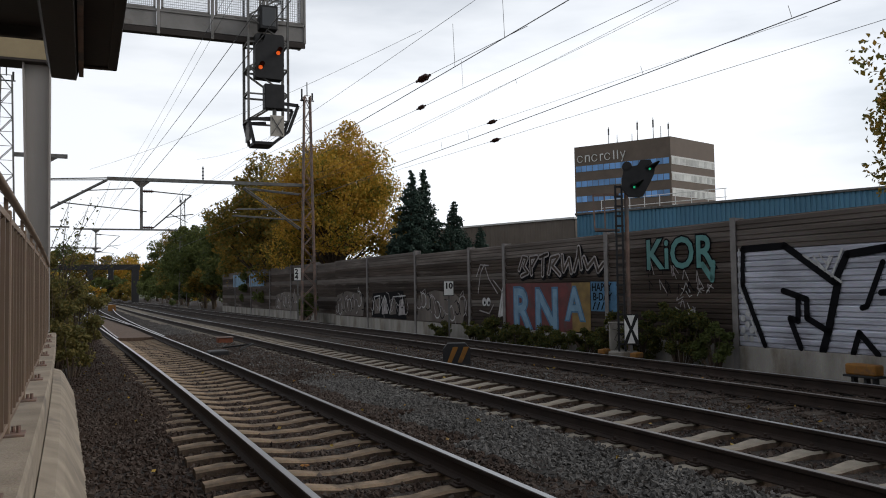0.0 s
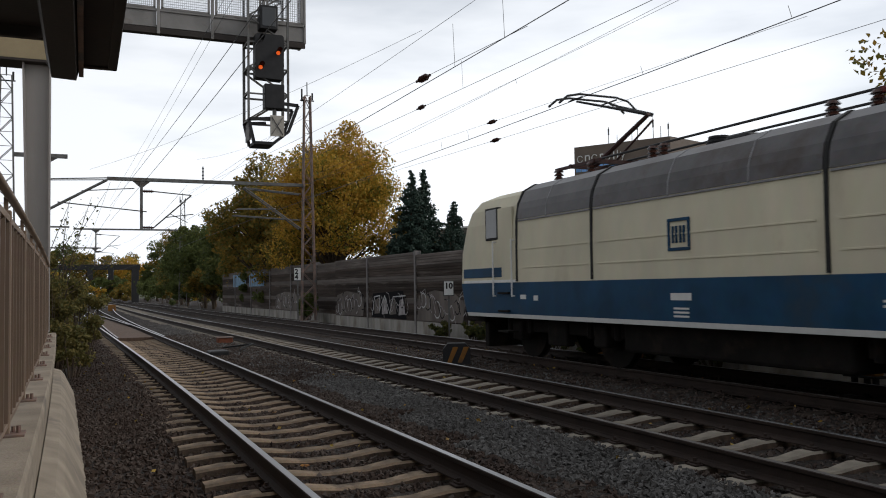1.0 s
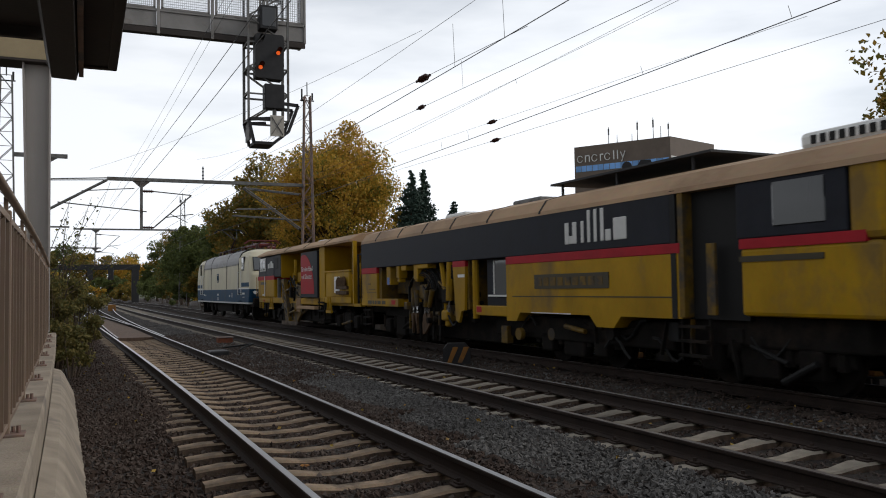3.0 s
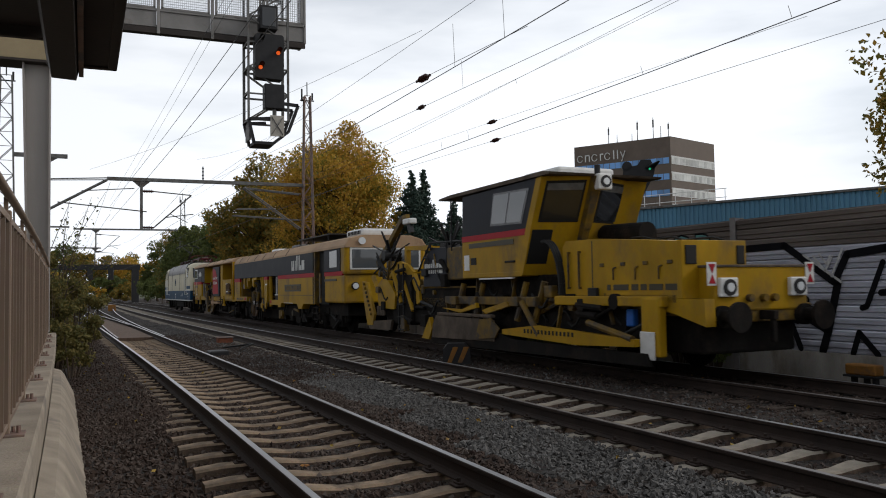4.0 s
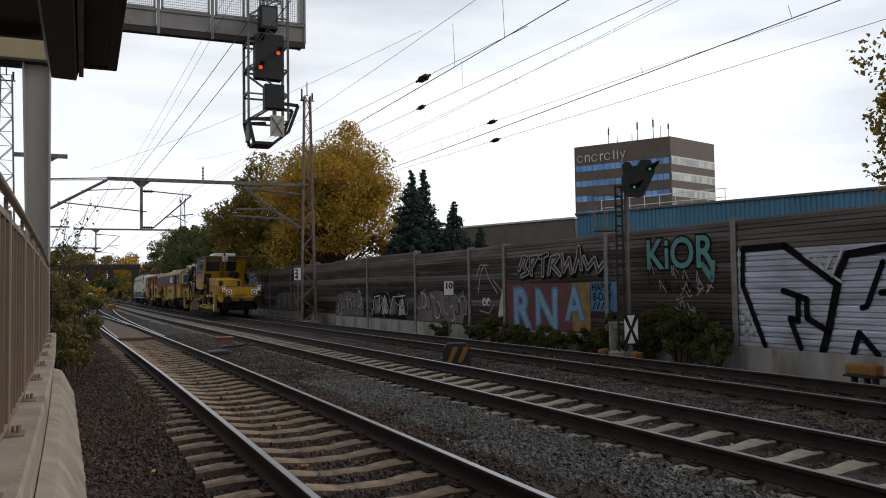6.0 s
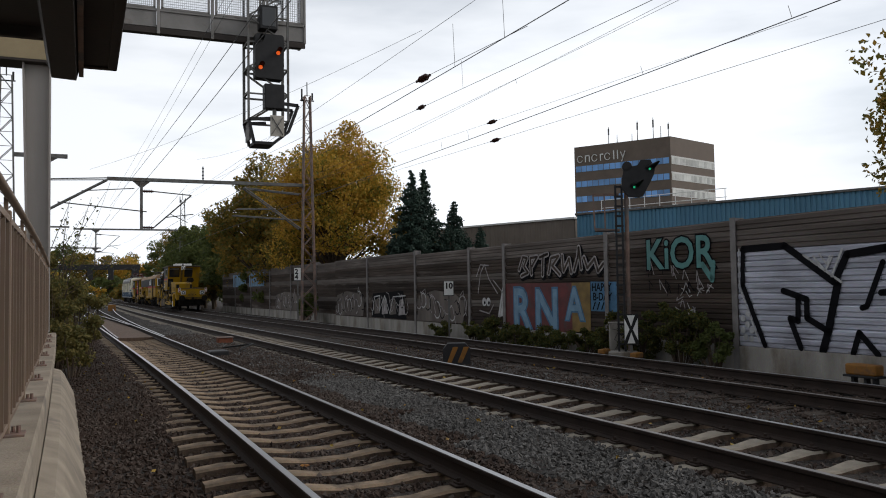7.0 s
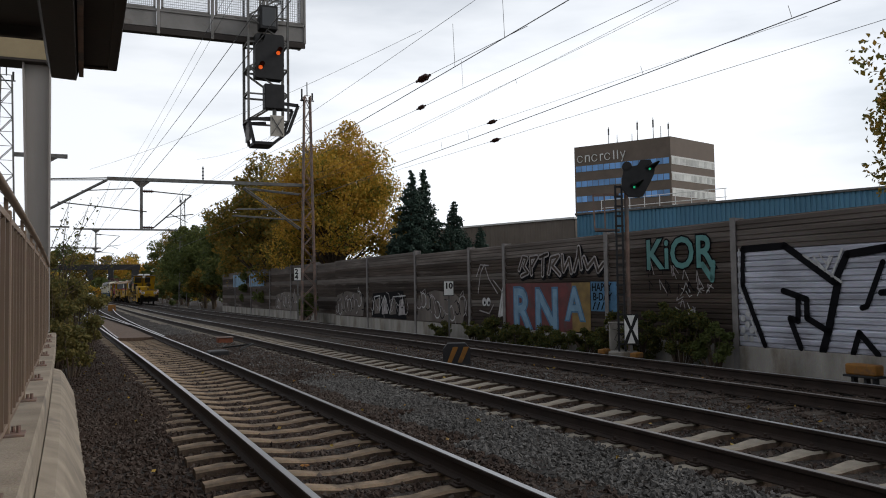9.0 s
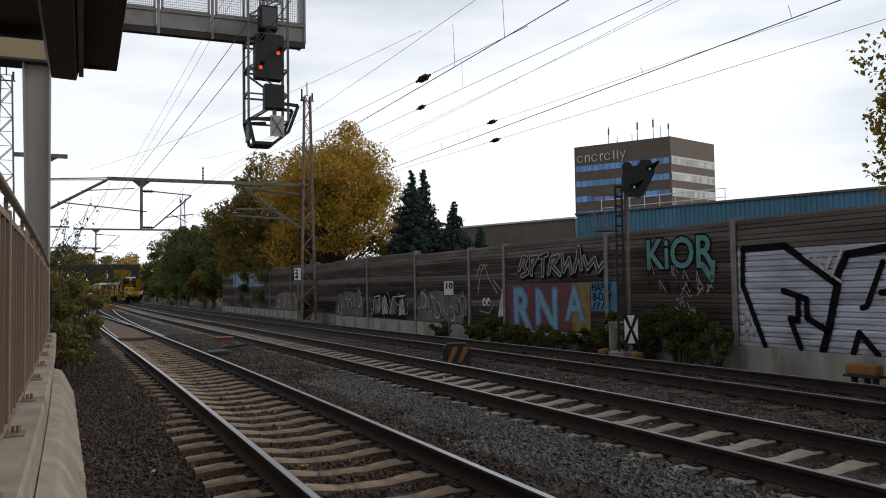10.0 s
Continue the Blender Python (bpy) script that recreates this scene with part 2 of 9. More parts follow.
def path_bar(name, ss, c, profile, material, parent, smooth=False):
    """A profile of (sideways, up) drawn along the line at offset c."""
    verts, faces, n = [], [], len(profile)
    for s in ss:
        verts += [tuple(at(s, c + dx, dz)) for dx, dz in profile]
    for i in range(len(ss) - 1):
        for j in range(n):
            k = (j + 1) % n
            faces.append((i * n + j, i * n + k, (i + 1) * n + k, (i + 1) * n + j))
    faces.append(tuple(range(n))[::-1])
    faces.append(tuple((len(ss) - 1) * n + j for j in range(n)))
    me = bpy.data.meshes.new(name)
    me.from_pydata(verts, [], faces)
    bm = bmesh.new()
    bm.from_mesh(me)
    bmesh.ops.recalc_face_normals(bm, faces=bm.faces)
    bm.to_mesh(me)
    bm.free()
    me.materials.append(material)
    ob = new(name, me)
    ob.parent = parent
    if smooth:
        for p in me.polygons:
            p.use_smooth = True
    return ob


def spaced(a, b, step):
    n = max(1, int(round((b - a) / step)))
    return [a + (b - a) * i / n for i in range(n + 1)]


# ---- ground ----
BED_C = [-6.0, -3.0, -1.9, -1.5, -1.25, -1.02, -0.88, 0.88, 1.08, 1.5, 2.0, 2.5, C2 - 1.05, C2 - 0.88, C2 + 0.9, C2 + 1.3, 5.6, C3 - 1.3, C3 - 0.9, C3 + 0.9, C3 + 1.5, 9.4, 10.5, 13.0]
BED_Z = [-0.45, -0.44, -0.36, -0.30, -0.27, -0.262, -0.25, -0.25, -0.192, -0.20, -0.185, -0.20, -0.19, -0.25, -0.25, -0.22, -0.27, -0.22, -0.2, -0.2, -0.22, -0.28, -0.36, -0.4]
BURIED_Z = [-0.45, -0.42, -0.30, -0.21, -0.18, -0.22, -0.25] + BED_Z[7:]


def fall(c, s):
    """Height of the ballast surface across the line; farther on it buries the outer sleeper ends."""
    u = min(1.0, max(0.0, (s - 9.6) / 3.0))
    return float((1 - u) * np.interp(c, BED_C, BED_Z) + u * np.interp(c, BED_C, BURIED_Z))


def ground():
    cs = [-400, -60, -14, -6, -3.2] + spaced(-2.6, 11.2, 0.15) + [12.5, 16, 30, 90, 500]
    ss = [-300, -80, -30] + spaced(-10, 40, 0.25) + spaced(41, 150, 1.5) + [180, 230, 320, 600, 1500]
    verts, faces = [], []
    for s in ss:
        for c in cs:
            z = fall(c, s) if -4 < c < 13 else -0.4
            p = at(min(max(s, -60), 230), c)
            if s > 230:
                p = at(230, c) + Vector((-0.12 * (s - 230), (s - 230), 0))
            elif s < -60:
                p = at(-60, c) + Vector((0, s + 60, 0))
            if -3 < c < 11:
                z += 0.025 * noise.noise(Vector((s * 2.1, c * 2.1, 0))) + 0.02 * noise.noise(Vector((s * 0.5, c * 0.5, 5)))
            verts.append((p.x, p.y, z))
    w = len(cs)
    for i in range(len(ss) - 1):
        for j in range(w - 1):
            faces.append((i * w + j, i * w + j + 1, (i + 1) * w + j + 1, (i + 1) * w + j))
    me = bpy.data.meshes.new("ground")
    me.from_pydata(verts, [], faces)
    me.materials.append(M_BALLAST)
    me.materials.append(M_EARTH)
    for p in me.polygons:
        p.use_smooth = True
        if abs(p.center.x) > 22 or p.center.x < -4:
            p.material_index = 1
    return tagged(new("ground", me), "grey-brown ballast bed and bare earth under the tracks", "ground", kind="structure")


ground()

RAIL_PROFILE = [(-0.075, -0.172), (0.075, -0.172), (0.075, -0.16), (0.02, -0.145), (0.0085, -0.125), (0.0085, -0.05), (0.034, -0.035), (0.036, -0.008), (0.03, -0.002), (-0.03, -0.002), (-0.036, -0.008), (-0.034, -0.035), (-0.0085, -0.05), (-0.0085, -0.125), (-0.02, -0.145), (-0.075, -0.16)]
HEAD_PROFILE = [(-0.031, -0.004), (0.031, -0.004), (0.029, 0.0), (-0.029, 0.0)]


def sleeper_mesh(name, material, half=1.3):
    """A concrete sleeper, waisted between the rails, its top dipping in the middle and at the ends."""
    bm = bmesh.new()
    rows = []
    for x, zt, hw in ((-half, -0.20, 0.105), (-1.05, -0.178, 0.112), (-0.5, -0.178, 0.11), (-0.22, -0.215, 0.09), (0.22, -0.215, 0.09), (0.5, -0.178, 0.11), (1.05, -0.178, 0.112), (half, -0.20, 0.105)):
        rows.append([bm.verts.new((x, y, z)) for y, z in ((-hw - 0.03, -0.38), (-hw, zt - 0.02), (-hw + 0.025, zt), (hw - 0.025, zt), (hw, zt - 0.02), (hw + 0.03, -0.38))])
    for a, b in zip(rows, rows[1:]):
        for j in range(5):
            bm.faces.new((a[j], a[j + 1], b[j + 1], b[j]))
    bm.faces.new(rows[0])
    bm.faces.new(rows[-1][::-1])
    bmesh.ops.recalc_face_normals(bm, faces=bm.faces)
    me = bpy.data.meshes.new(name)
    bm.to_mesh(me)
    bm.free()
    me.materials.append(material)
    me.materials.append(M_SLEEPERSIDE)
    # steep faces take the darker dust-and-shade colour, tops stay pale
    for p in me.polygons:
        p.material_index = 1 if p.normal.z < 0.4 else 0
    return me


def timber_mesh():
    bm = boxed(-1.3, 1.3, -0.13, 0.13, -0.36, -0.19, 0.012)
    me = bpy.data.meshes.new("timber_sleeper")
    bm.to_mesh(me)
    bm.free()
    me.materials.append(M_TIMBER)
    return me


def clip_mesh():
    """Rail fastening: base plate, two bolts and spring clips."""
    bm = bmesh.new()
    box(bm, -0.17, 0.17, -0.07, 0.07, -0.182, -0.165, 0.004)
    for sx in (-1, 1):
        box(bm, sx * 0.085, sx * 0.14, -0.055, 0.055, -0.165, -0.145, 0.006)
        tube(bm, (sx * 0.115, 0, -0.15), (sx * 0.115, 0, -0.115), 0.018, sides=6)
    me = bpy.data.meshes.new("rail_clip")
    bm.to_mesh(me)
    bm.free()
    me.materials.append(M_RAIL)
    return me


def track(c, sleeper, s0, s1, step, first, label, tops):
    t = empty("railway_track", Matrix(), label, "railway track", "parallel railway tracks", "structure")
    ss = spaced(-14, 40, 1.0) + spaced(41.5, 190, 1.5)
    for k, side in enumerate((-1, 1)):
        path_bar("rail", ss, c + side * GAUGE / 2, RAIL_PROFILE, M_RAIL, t)
        head = path_bar("running_surface", ss, c + side * GAUGE / 2, HEAD_PROFILE, tops[k], t)
        tagged(head, "polished steel running surface")
    clip = clip_mesh()
    s, n = first, 0
    rest_v, rest_f = [], []
    while s < s1:
        j = random.uniform(-0.012, 0.012)
        m = on_line(s + j, c, random.uniform(-0.008, 0.004), random.uniform(-0.5, 0.5))
        if s > s0 and n < 120:
            ob = shared("sleeper", sleeper, t, m)
            if s < 24:
                for side in (-1, 1):
                    shared("rail_clip", clip, t, on_line(s + j, c + side * GAUGE / 2))
            n += 1
        elif s > s0:
            base = len(rest_v)
            rest_v += [tuple(m @ v.co) for v in sleeper.vertices]
            rest_f += [tuple(base + i for i in p.vertices) for p in sleeper.polygons]
        s += step
    if rest_v:
        me = bpy.data.meshes.new("far_sleepers")
        me.from_pydata(rest_v, [], rest_f)
        for m in sleeper.materials:
            me.materials.append(m)
        me.polygons.foreach_set("material_index", [p.material_index for p in sleeper.polygons] * (len(rest_v) // len(sleeper.vertices)))
        ob = new("far_sleepers", me)
        ob.parent = t
        tagged(ob, kind="stuff")
    return t


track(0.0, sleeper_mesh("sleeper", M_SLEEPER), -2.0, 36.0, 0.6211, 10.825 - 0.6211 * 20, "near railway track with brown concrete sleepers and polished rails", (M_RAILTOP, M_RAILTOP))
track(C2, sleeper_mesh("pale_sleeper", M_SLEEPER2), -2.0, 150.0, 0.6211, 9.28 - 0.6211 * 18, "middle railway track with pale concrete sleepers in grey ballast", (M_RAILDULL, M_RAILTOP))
track(C3, timber_mesh(), 2.0, 150.0, 0.65, 2.0, "far railway track on dark timber sleepers", (M_RAILDULL, M_RAILTOP))

# ---- noise barrier ----
WALL_C = 11.0
POSTS = [-1.6, 3.4, 8.7, 13.74, 18.34, 23.92, 26.45, 31.32, 37.03, 42.06, 47.5, 53.4, 59.4, 66.0, 72.8, 79.6]


def noise_barrier():
    wall = empty("noise_barrier", Matrix(), "long brown noise barrier of ribbed boards with graffiti", "noise barrier", kind="structure")
    for i, (a, b) in enumerate(zip(POSTS, POSTS[1:])):
        top = 2.9 + (0.12 if 31 < a < 45 else 0) + (0.2 if a > 45 else 0)
        c = WALL_C + (0.6 if a > 42 else 0)
        L = (at(b, c) - at(a, c)).length
        d = at(b, c) - at(a, c)
        m = Matrix.Translation(at(a, c)) @ pose(0, 0, 0, 0, 0, -math.degrees(math.atan2(d.x, d.y)))
        part("plinth", boxed(-0.1, 0.1, 0.06, L - 0.06, -0.6, 0.15, 0.01), M_PLINTH, wall).matrix_basis = m
        n = 12
        h = (top - 0.15) / n
        for k in range(n):
            z0 = 0.15 + k * h
            bm = bmesh.new()
            # a board with a proud upper half and a deep joint
            o = [(-0.07, z0 + 0.014), (-0.07, z0 + h * 0.40), (-0.088, z0 + h * 0.50), (-0.088, z0 + h - 0.034), (-0.07, z0 + h - 0.016), (-0.03, z0 + h - 0.012), (-0.03, z0 + h), (0.06, z0 + h), (0.06, z0), (-0.03, z0), (-0.03, z0 + 0.01)]
            v0 = [bm.verts.new((x, 0.07, z)) for x, z in o]
            v1 = [bm.verts.new((x, L - 0.07, z)) for x, z in o]
            bm.faces.new(v0)
            bm.faces.new(v1[::-1])
            for j in range(len(o)):
                q = (j + 1) % len(o)
                bm.faces.new((v0[q], v0[j], v1[j], v1[q]))
            bmesh.ops.recalc_face_normals(bm, faces=bm.faces)
            part("board", bm, M_SILVER if (k < 9 and 3 < a < 13) else M_WALLGREY if (k >= n - 2 or (k % 4 == 3 and a > 20) or a < 13) else M_WALL, wall).matrix_basis = m
        post = bmesh.new()
        box(post, -0.13, -0.115, -0.08, 0.08, -0.5, top + 0.05)
        box(post, 0.115, 0.13, -0.08, 0.08, -0.5, top + 0.05)
        box(post, -0.115, 0.115, -0.006, 0.006, -0.5, top + 0.05)
        part("post", post, M_POST, wall).matrix_basis = m
    return wall


barrier = noise_barrier()
# unseen walls added behind the platform and line, to hold back sky reflections
tagged(part("unseen_wall_west", boxed(-14.4, -14.0, -60, 130, -0.5, 3.2, 0.02), M_PLINTH), "unseen plain grey wall added behind the platform", "wall", kind="structure")
tagged(part("unseen_wall_south", boxed(-14.0, 30, -60.4, -60.0, -0.5, 3.2, 0.02), M_PLINTH), "unseen plain grey wall added across the line behind", "wall", kind="structure")

# ---- the work train: y forward, x away from the platform, z over the rails ----
M_CREAM = surface("cream_paint", (0.60, 0.555, 0.42), rough=0.55, gloss=0.12, var=0.1, scale=1.2, bump=0.05, bump_scale=5, spot=(0.45, 0.40, 0.29), spot_amount=0.12, stretch=(1, 1, 0.5))
M_BLUE = surface("dark_blue_paint", (0.013, 0.058, 0.12), rough=0.55, gloss=0.12, var=0.25, scale=1.5, bump=0.05, bump_scale=5, spot=(0.025, 0.05, 0.08), spot_amount=0.3)
M_GREYROOF = surface("grey_roof_paint", (0.10, 0.095, 0.098), rough=0.42, gloss=0.3, var=0.3, scale=2, bump=0.08, bump_scale=12, spot=(0.06, 0.045, 0.04), spot_amount=0.35)
M_YELLOW = surface("machine_yellow", (0.41, 0.235, 0.008), rough=0.55, gloss=0.15, var=0.22, scale=1.6, bump=0.08, bump_scale=20, spot=(0.20, 0.125, 0.035), spot_amount=0.34, stretch=(1, 1, 0.6))
M_DUSTY = surface("dusty_worn_steel", (0.13, 0.10, 0.075), rough=0.85, var=0.35, scale=2.5, bump=0.2, bump_scale=22, spot=(0.055, 0.04, 0.03), spot_amount=0.5)
M_RUSTDARK = surface("brown_red_steel", (0.05, 0.018, 0.015), rough=0.6, var=0.3, scale=6, bump=0.05)
M_SEAMGREY = surface("grey_joint_strip", (0.22, 0.22, 0.23), rough=0.6, var=0.2, scale=5, bump=0.03)
M_GRIMY = surface("grimy_yellow_steel", (0.18, 0.105, 0.01), rough=0.65, var=0.4, scale=4, bump=0.15, bump_scale=25, spot=(0.05, 0.04, 0.03), spot_amount=0.6)
M_ANTHRACITE = surface("anthracite_paint", (0.022, 0.024, 0.032), rough=0.55, gloss=0.12, var=0.25, scale=2, bump=0.05, bump_scale=12)
M_RED = surface("red_paint", (0.38, 0.02, 0.03), rough=0.55, gloss=0.12, var=0.12, scale=3, bump=0.03)
M_REDSTEEL = surface("dark_red_steel", (0.13, 0.018, 0.018), rough=0.5, var=0.25, scale=6, bump=0.05)
M_TANROOF = surface("dusty_tan_roof", (0.40, 0.265, 0.16), rough=0.75, var=0.2, scale=1.2, bump=0.1, bump_scale=14, spot=(0.20, 0.12, 0.07), spot_amount=0.3, stretch=(1, 0.4, 1))
M_UNDER = surface("grimy_underframe", (0.015, 0.013, 0.0115), rough=0.9, gloss=0.15, var=0.5, scale=3, bump=0.3, bump_scale=18, spot=(0.028, 0.02, 0.015), spot_amount=0.3)
M_GLASS = glass("dark_cab_glass")
# base raised to a grey that stands for sky reflected in the panes
M_GLASSBRIGHT = glass("sky_pale_cab_glass", dark=0.085, rough=0.05)
M_TINE = surface("brown_forged_steel", (0.10, 0.058, 0.03), rough=0.8, var=0.35, scale=8, bump=0.15, bump_scale=40)
M_ROD = surface("bright_piston_rod", (0.6, 0.6, 0.6), rough=0.25, metal=0.9, var=0.1, scale=8, bump=0.0)
M_INSUL = surface("brown_insulator", (0.06, 0.025, 0.018), rough=0.25, var=0.2, scale=8, bump=0.0)
M_LAMP = surface("lamp_glass", (0.7, 0.72, 0.74), rough=0.15, var=0.05, scale=8, bump=0.02)
M_SIGNWHITE = surface("white_plate", (0.72, 0.72, 0.70), rough=0.45, var=0.08, scale=8, bump=0.02)
M_LETTER = surface("pale_lettering", (0.62, 0.62, 0.6), rough=0.5, var=0.05, scale=8, bump=0.0)
M_LETTERDARK = surface("dark_lettering", (0.05, 0.04, 0.02), rough=0.5, var=0.1, scale=8, bump=0.0)
M_BLUEPLASTIC = surface("blue_plastic", (0.02, 0.12, 0.45), rough=0.4, var=0.1, scale=8, bump=0.0)
TRAIN = []


def car(name, u, label, category):
    ob = empty(name, on_line(u - 29.3, C3), label, category, "work train")
    TRAIN.append((ob, u))
    return ob


def loft(rows, closed_top=False):
    """Rows of (half width, height, back end, front end, corner): a ring for each, joined upwards."""
    bm = bmesh.new()
    rings = []
    for x, z, y0, y1, r in rows:
        ring = []
        n = 5 if r else 1
        for sx, sy in ((1, 1), (-1, 1), (-1, -1), (1, -1)):
            ye = y1 if sy > 0 else y0
            pts = []
            for i in range(n):
                a = (i / max(1, n - 1)) * math.pi / 2
                ca, sa = (math.cos(a), math.sin(a)) if r else (1, 1)
                pts.append((sx * (x - r * 1.6 + r * 1.6 * ca) if r else sx * x, ye - sy * r + sy * r * sa if r else ye))
            if sx * sy < 0:
                pts.reverse()
            ring += pts
        rings.append([bm.verts.new((px, py, z)) for px, py in ring])
    for a, b in zip(rings, rings[1:]):
        for i in range(len(a)):
            j = (i + 1) % len(a)
            bm.faces.new((a[i], a[j], b[j], b[i]))
    bm.faces.new(rings[0][::-1])
    bm.faces.new(rings[-1])
    bmesh.ops.recalc_face_normals(bm, faces=bm.faces)
    return bm


def boxes(name, material, parent, rows, bevel=0.0, label=""):
    """One part out of several boxes that belong together."""
    bm = bmesh.new()
    for r in rows:
        box(bm, *r, bevel)
    return part(name, bm, material, parent, label)


def each_box(name, material, parent, rows, bevel=0.0):
    for r in rows:
        part(name, boxed(*r, bevel), material, parent)


def lettering(name, text, size, material, parent, m, label="", shear=0.0, depth=0.004, bold=0.0):
    """Words in the built-in face as a thin mesh; m carries x along the words and y up."""
    cu = bpy.data.curves.new(name, "FONT")
    cu.body, cu.size, cu.shear, cu.extrude, cu.offset = text, size, shear, depth, bold
    cu.resolution_u = 3
    tmp = bpy.data.objects.new("tmp", cu)
    scene.collection.objects.link(tmp)
    me = bpy.data.meshes.new_from_object(tmp.evaluated_get(bpy.context.evaluated_depsgraph_get()))
    bpy.data.objects.remove(tmp)
    me.name = name
    me.materials.clear()
    me.materials.append(material)
    ob = new(name, me)
    ob.parent = parent
    ob.matrix_basis = m
    return tagged(ob, label)


def near_face(x, y, z):
    """A pose on a side that faces the platform: x runs backwards along the train, y up."""
    return Matrix(((0, 0, -1, x), (-1, 0, 0, y), (0, 1, 0, z), (0, 0, 0, 1)))


def wheelset(parent, y, r=0.5):
    ws = None
    for sx in (-1, 1):
        bm = bmesh.new()
        disc(bm, (sx * 0.75, y, r), (1, 0, 0), r, 0.13, 28)
        disc(bm, (sx * 0.69, y, r), (1, 0, 0), r + 0.03, 0.03, 28)
        disc(bm, (sx * 0.83, y, r), (1, 0, 0), 0.16, 0.1, 14)
        part("wheel", bm, M_UNDER, parent)
    part("axle", tube(bmesh.new(), (-0.75, y, r), (0.75, y, r), 0.09), M_UNDER, parent)


def bogie(parent, y, base=3.0, r=0.55):
    bm = bmesh.new()
    for sx in (-1, 1):
        box(bm, sx * 0.98, sx * 1.1, y - base / 2 - 0.6, y + base / 2 + 0.6, r - 0.02, r + 0.22, 0.03)
        for sy in (-1, 1):
            box(bm, sx * 0.94, sx * 1.2, y + sy * base / 2 - 0.2, y + sy * base / 2 + 0.2, r - 0.2, r + 0.2, 0.04)
            for k in (-0.42, 0.42):
                tube(bm, (sx * 1.08, y + sy * base / 2 + k, r - 0.05), (sx * 1.08, y + sy * base / 2 + k, r + 0.3), 0.09)
        box(bm, sx * 0.95, sx * 1.16, y - 0.35, y + 0.35, r - 0.25, r + 0.3, 0.04)
    box(bm, -1.0, 1.0, y - 0.3, y + 0.3, r - 0.05, r + 0.2)
    part("bogie_frame", bm, M_UNDER, parent)
    for sy in (-1, 1):
        wheelset(parent, y + sy * base / 2, r)


def buffers(parent, y, sy, z=1.0, r=0.21, mat=None):
    for sx in (-1, 1):
        bm = bmesh.new()
        tube(bm, (sx * 0.875, y, z), (sx * 0.875, y + sy * 0.38, z), 0.11, sides=16)
        disc(bm, (sx * 0.875, y + sy * 0.42, z), (0, 1, 0), r, 0.06, 24)
        disc(bm, (sx * 0.875, y + sy * 0.06, z), (0, 1, 0), 0.17, 0.12, 16)
        part("buffer", bm, mat or M_UNDER, parent)
    hook = bmesh.new()
    box(hook, -0.05, 0.05, y, y + sy * 0.3, z - 0.06, z + 0.08, 0.01)
    box(hook, -0.04, 0.04, y + sy * 0.2, y + sy * 0.27, z - 0.4, z, 0.01)
    part("coupling_hook", hook, M_UNDER, parent)


def ladder(parent, x, y0, y1, z0, z1, n, mat):
    bm = bmesh.new()
    for y in (y0, y1):
        bar(bm, (x, y, z0), (x, y, z1), 0.04)
    for i in range(n):
        z = z0 + (z1 - z0) * (i + 0.4) / n
        box(bm, x - 0.1, x + 0.04, y0, y1, z - 0.02, z + 0.02)
    part("step_ladder", bm, mat, parent)


def insulator(bm, x, y, z, h=0.32, r=0.11):
    tube(bm, (x, y, z), (x, y, z + h), r * 0.45)
    for i in range(4):
        zz = z + h * (0.12 + 0.24 * i)
        tube(bm, (x, y, zz), (x, y, zz + 0.05), r, r * 0.6, 12)


def slab(corners, depth, lift=0.0):
    """A flat plate through corners, its face lifted outwards and its back depth behind."""
    bm = bmesh.new()
    p = [Vector(c) for c in corners]
    out = (p[1] - p[0]).cross(p[-1] - p[0]).normalized()
    front = [bm.verts.new(v + out * lift) for v in p]
    back = [bm.verts.new(v + out * (lift - depth)) for v in p]
    bm.faces.new(front)
    bm.faces.new(back[::-1])
    for i in range(len(p)):
        j = (i + 1) % len(p)
        bm.faces.new((front[j], front[i], back[i], back[j]))
    bmesh.ops.recalc_face_normals(bm, faces=bm.faces)
    return bm


def within(corners, u0, u1, v0, v1):
    """A smaller four-sided face inside bottom-left, bottom-right, top-right, top-left corners."""
    a, b, c, d = (Vector(q) for q in corners)
    def spot(u, v):
        return a.lerp(b, u).lerp(d.lerp(c, u), v)
    return [spot(u0, v0), spot(u1, v0), spot(u1, v1), spot(u0, v1)]


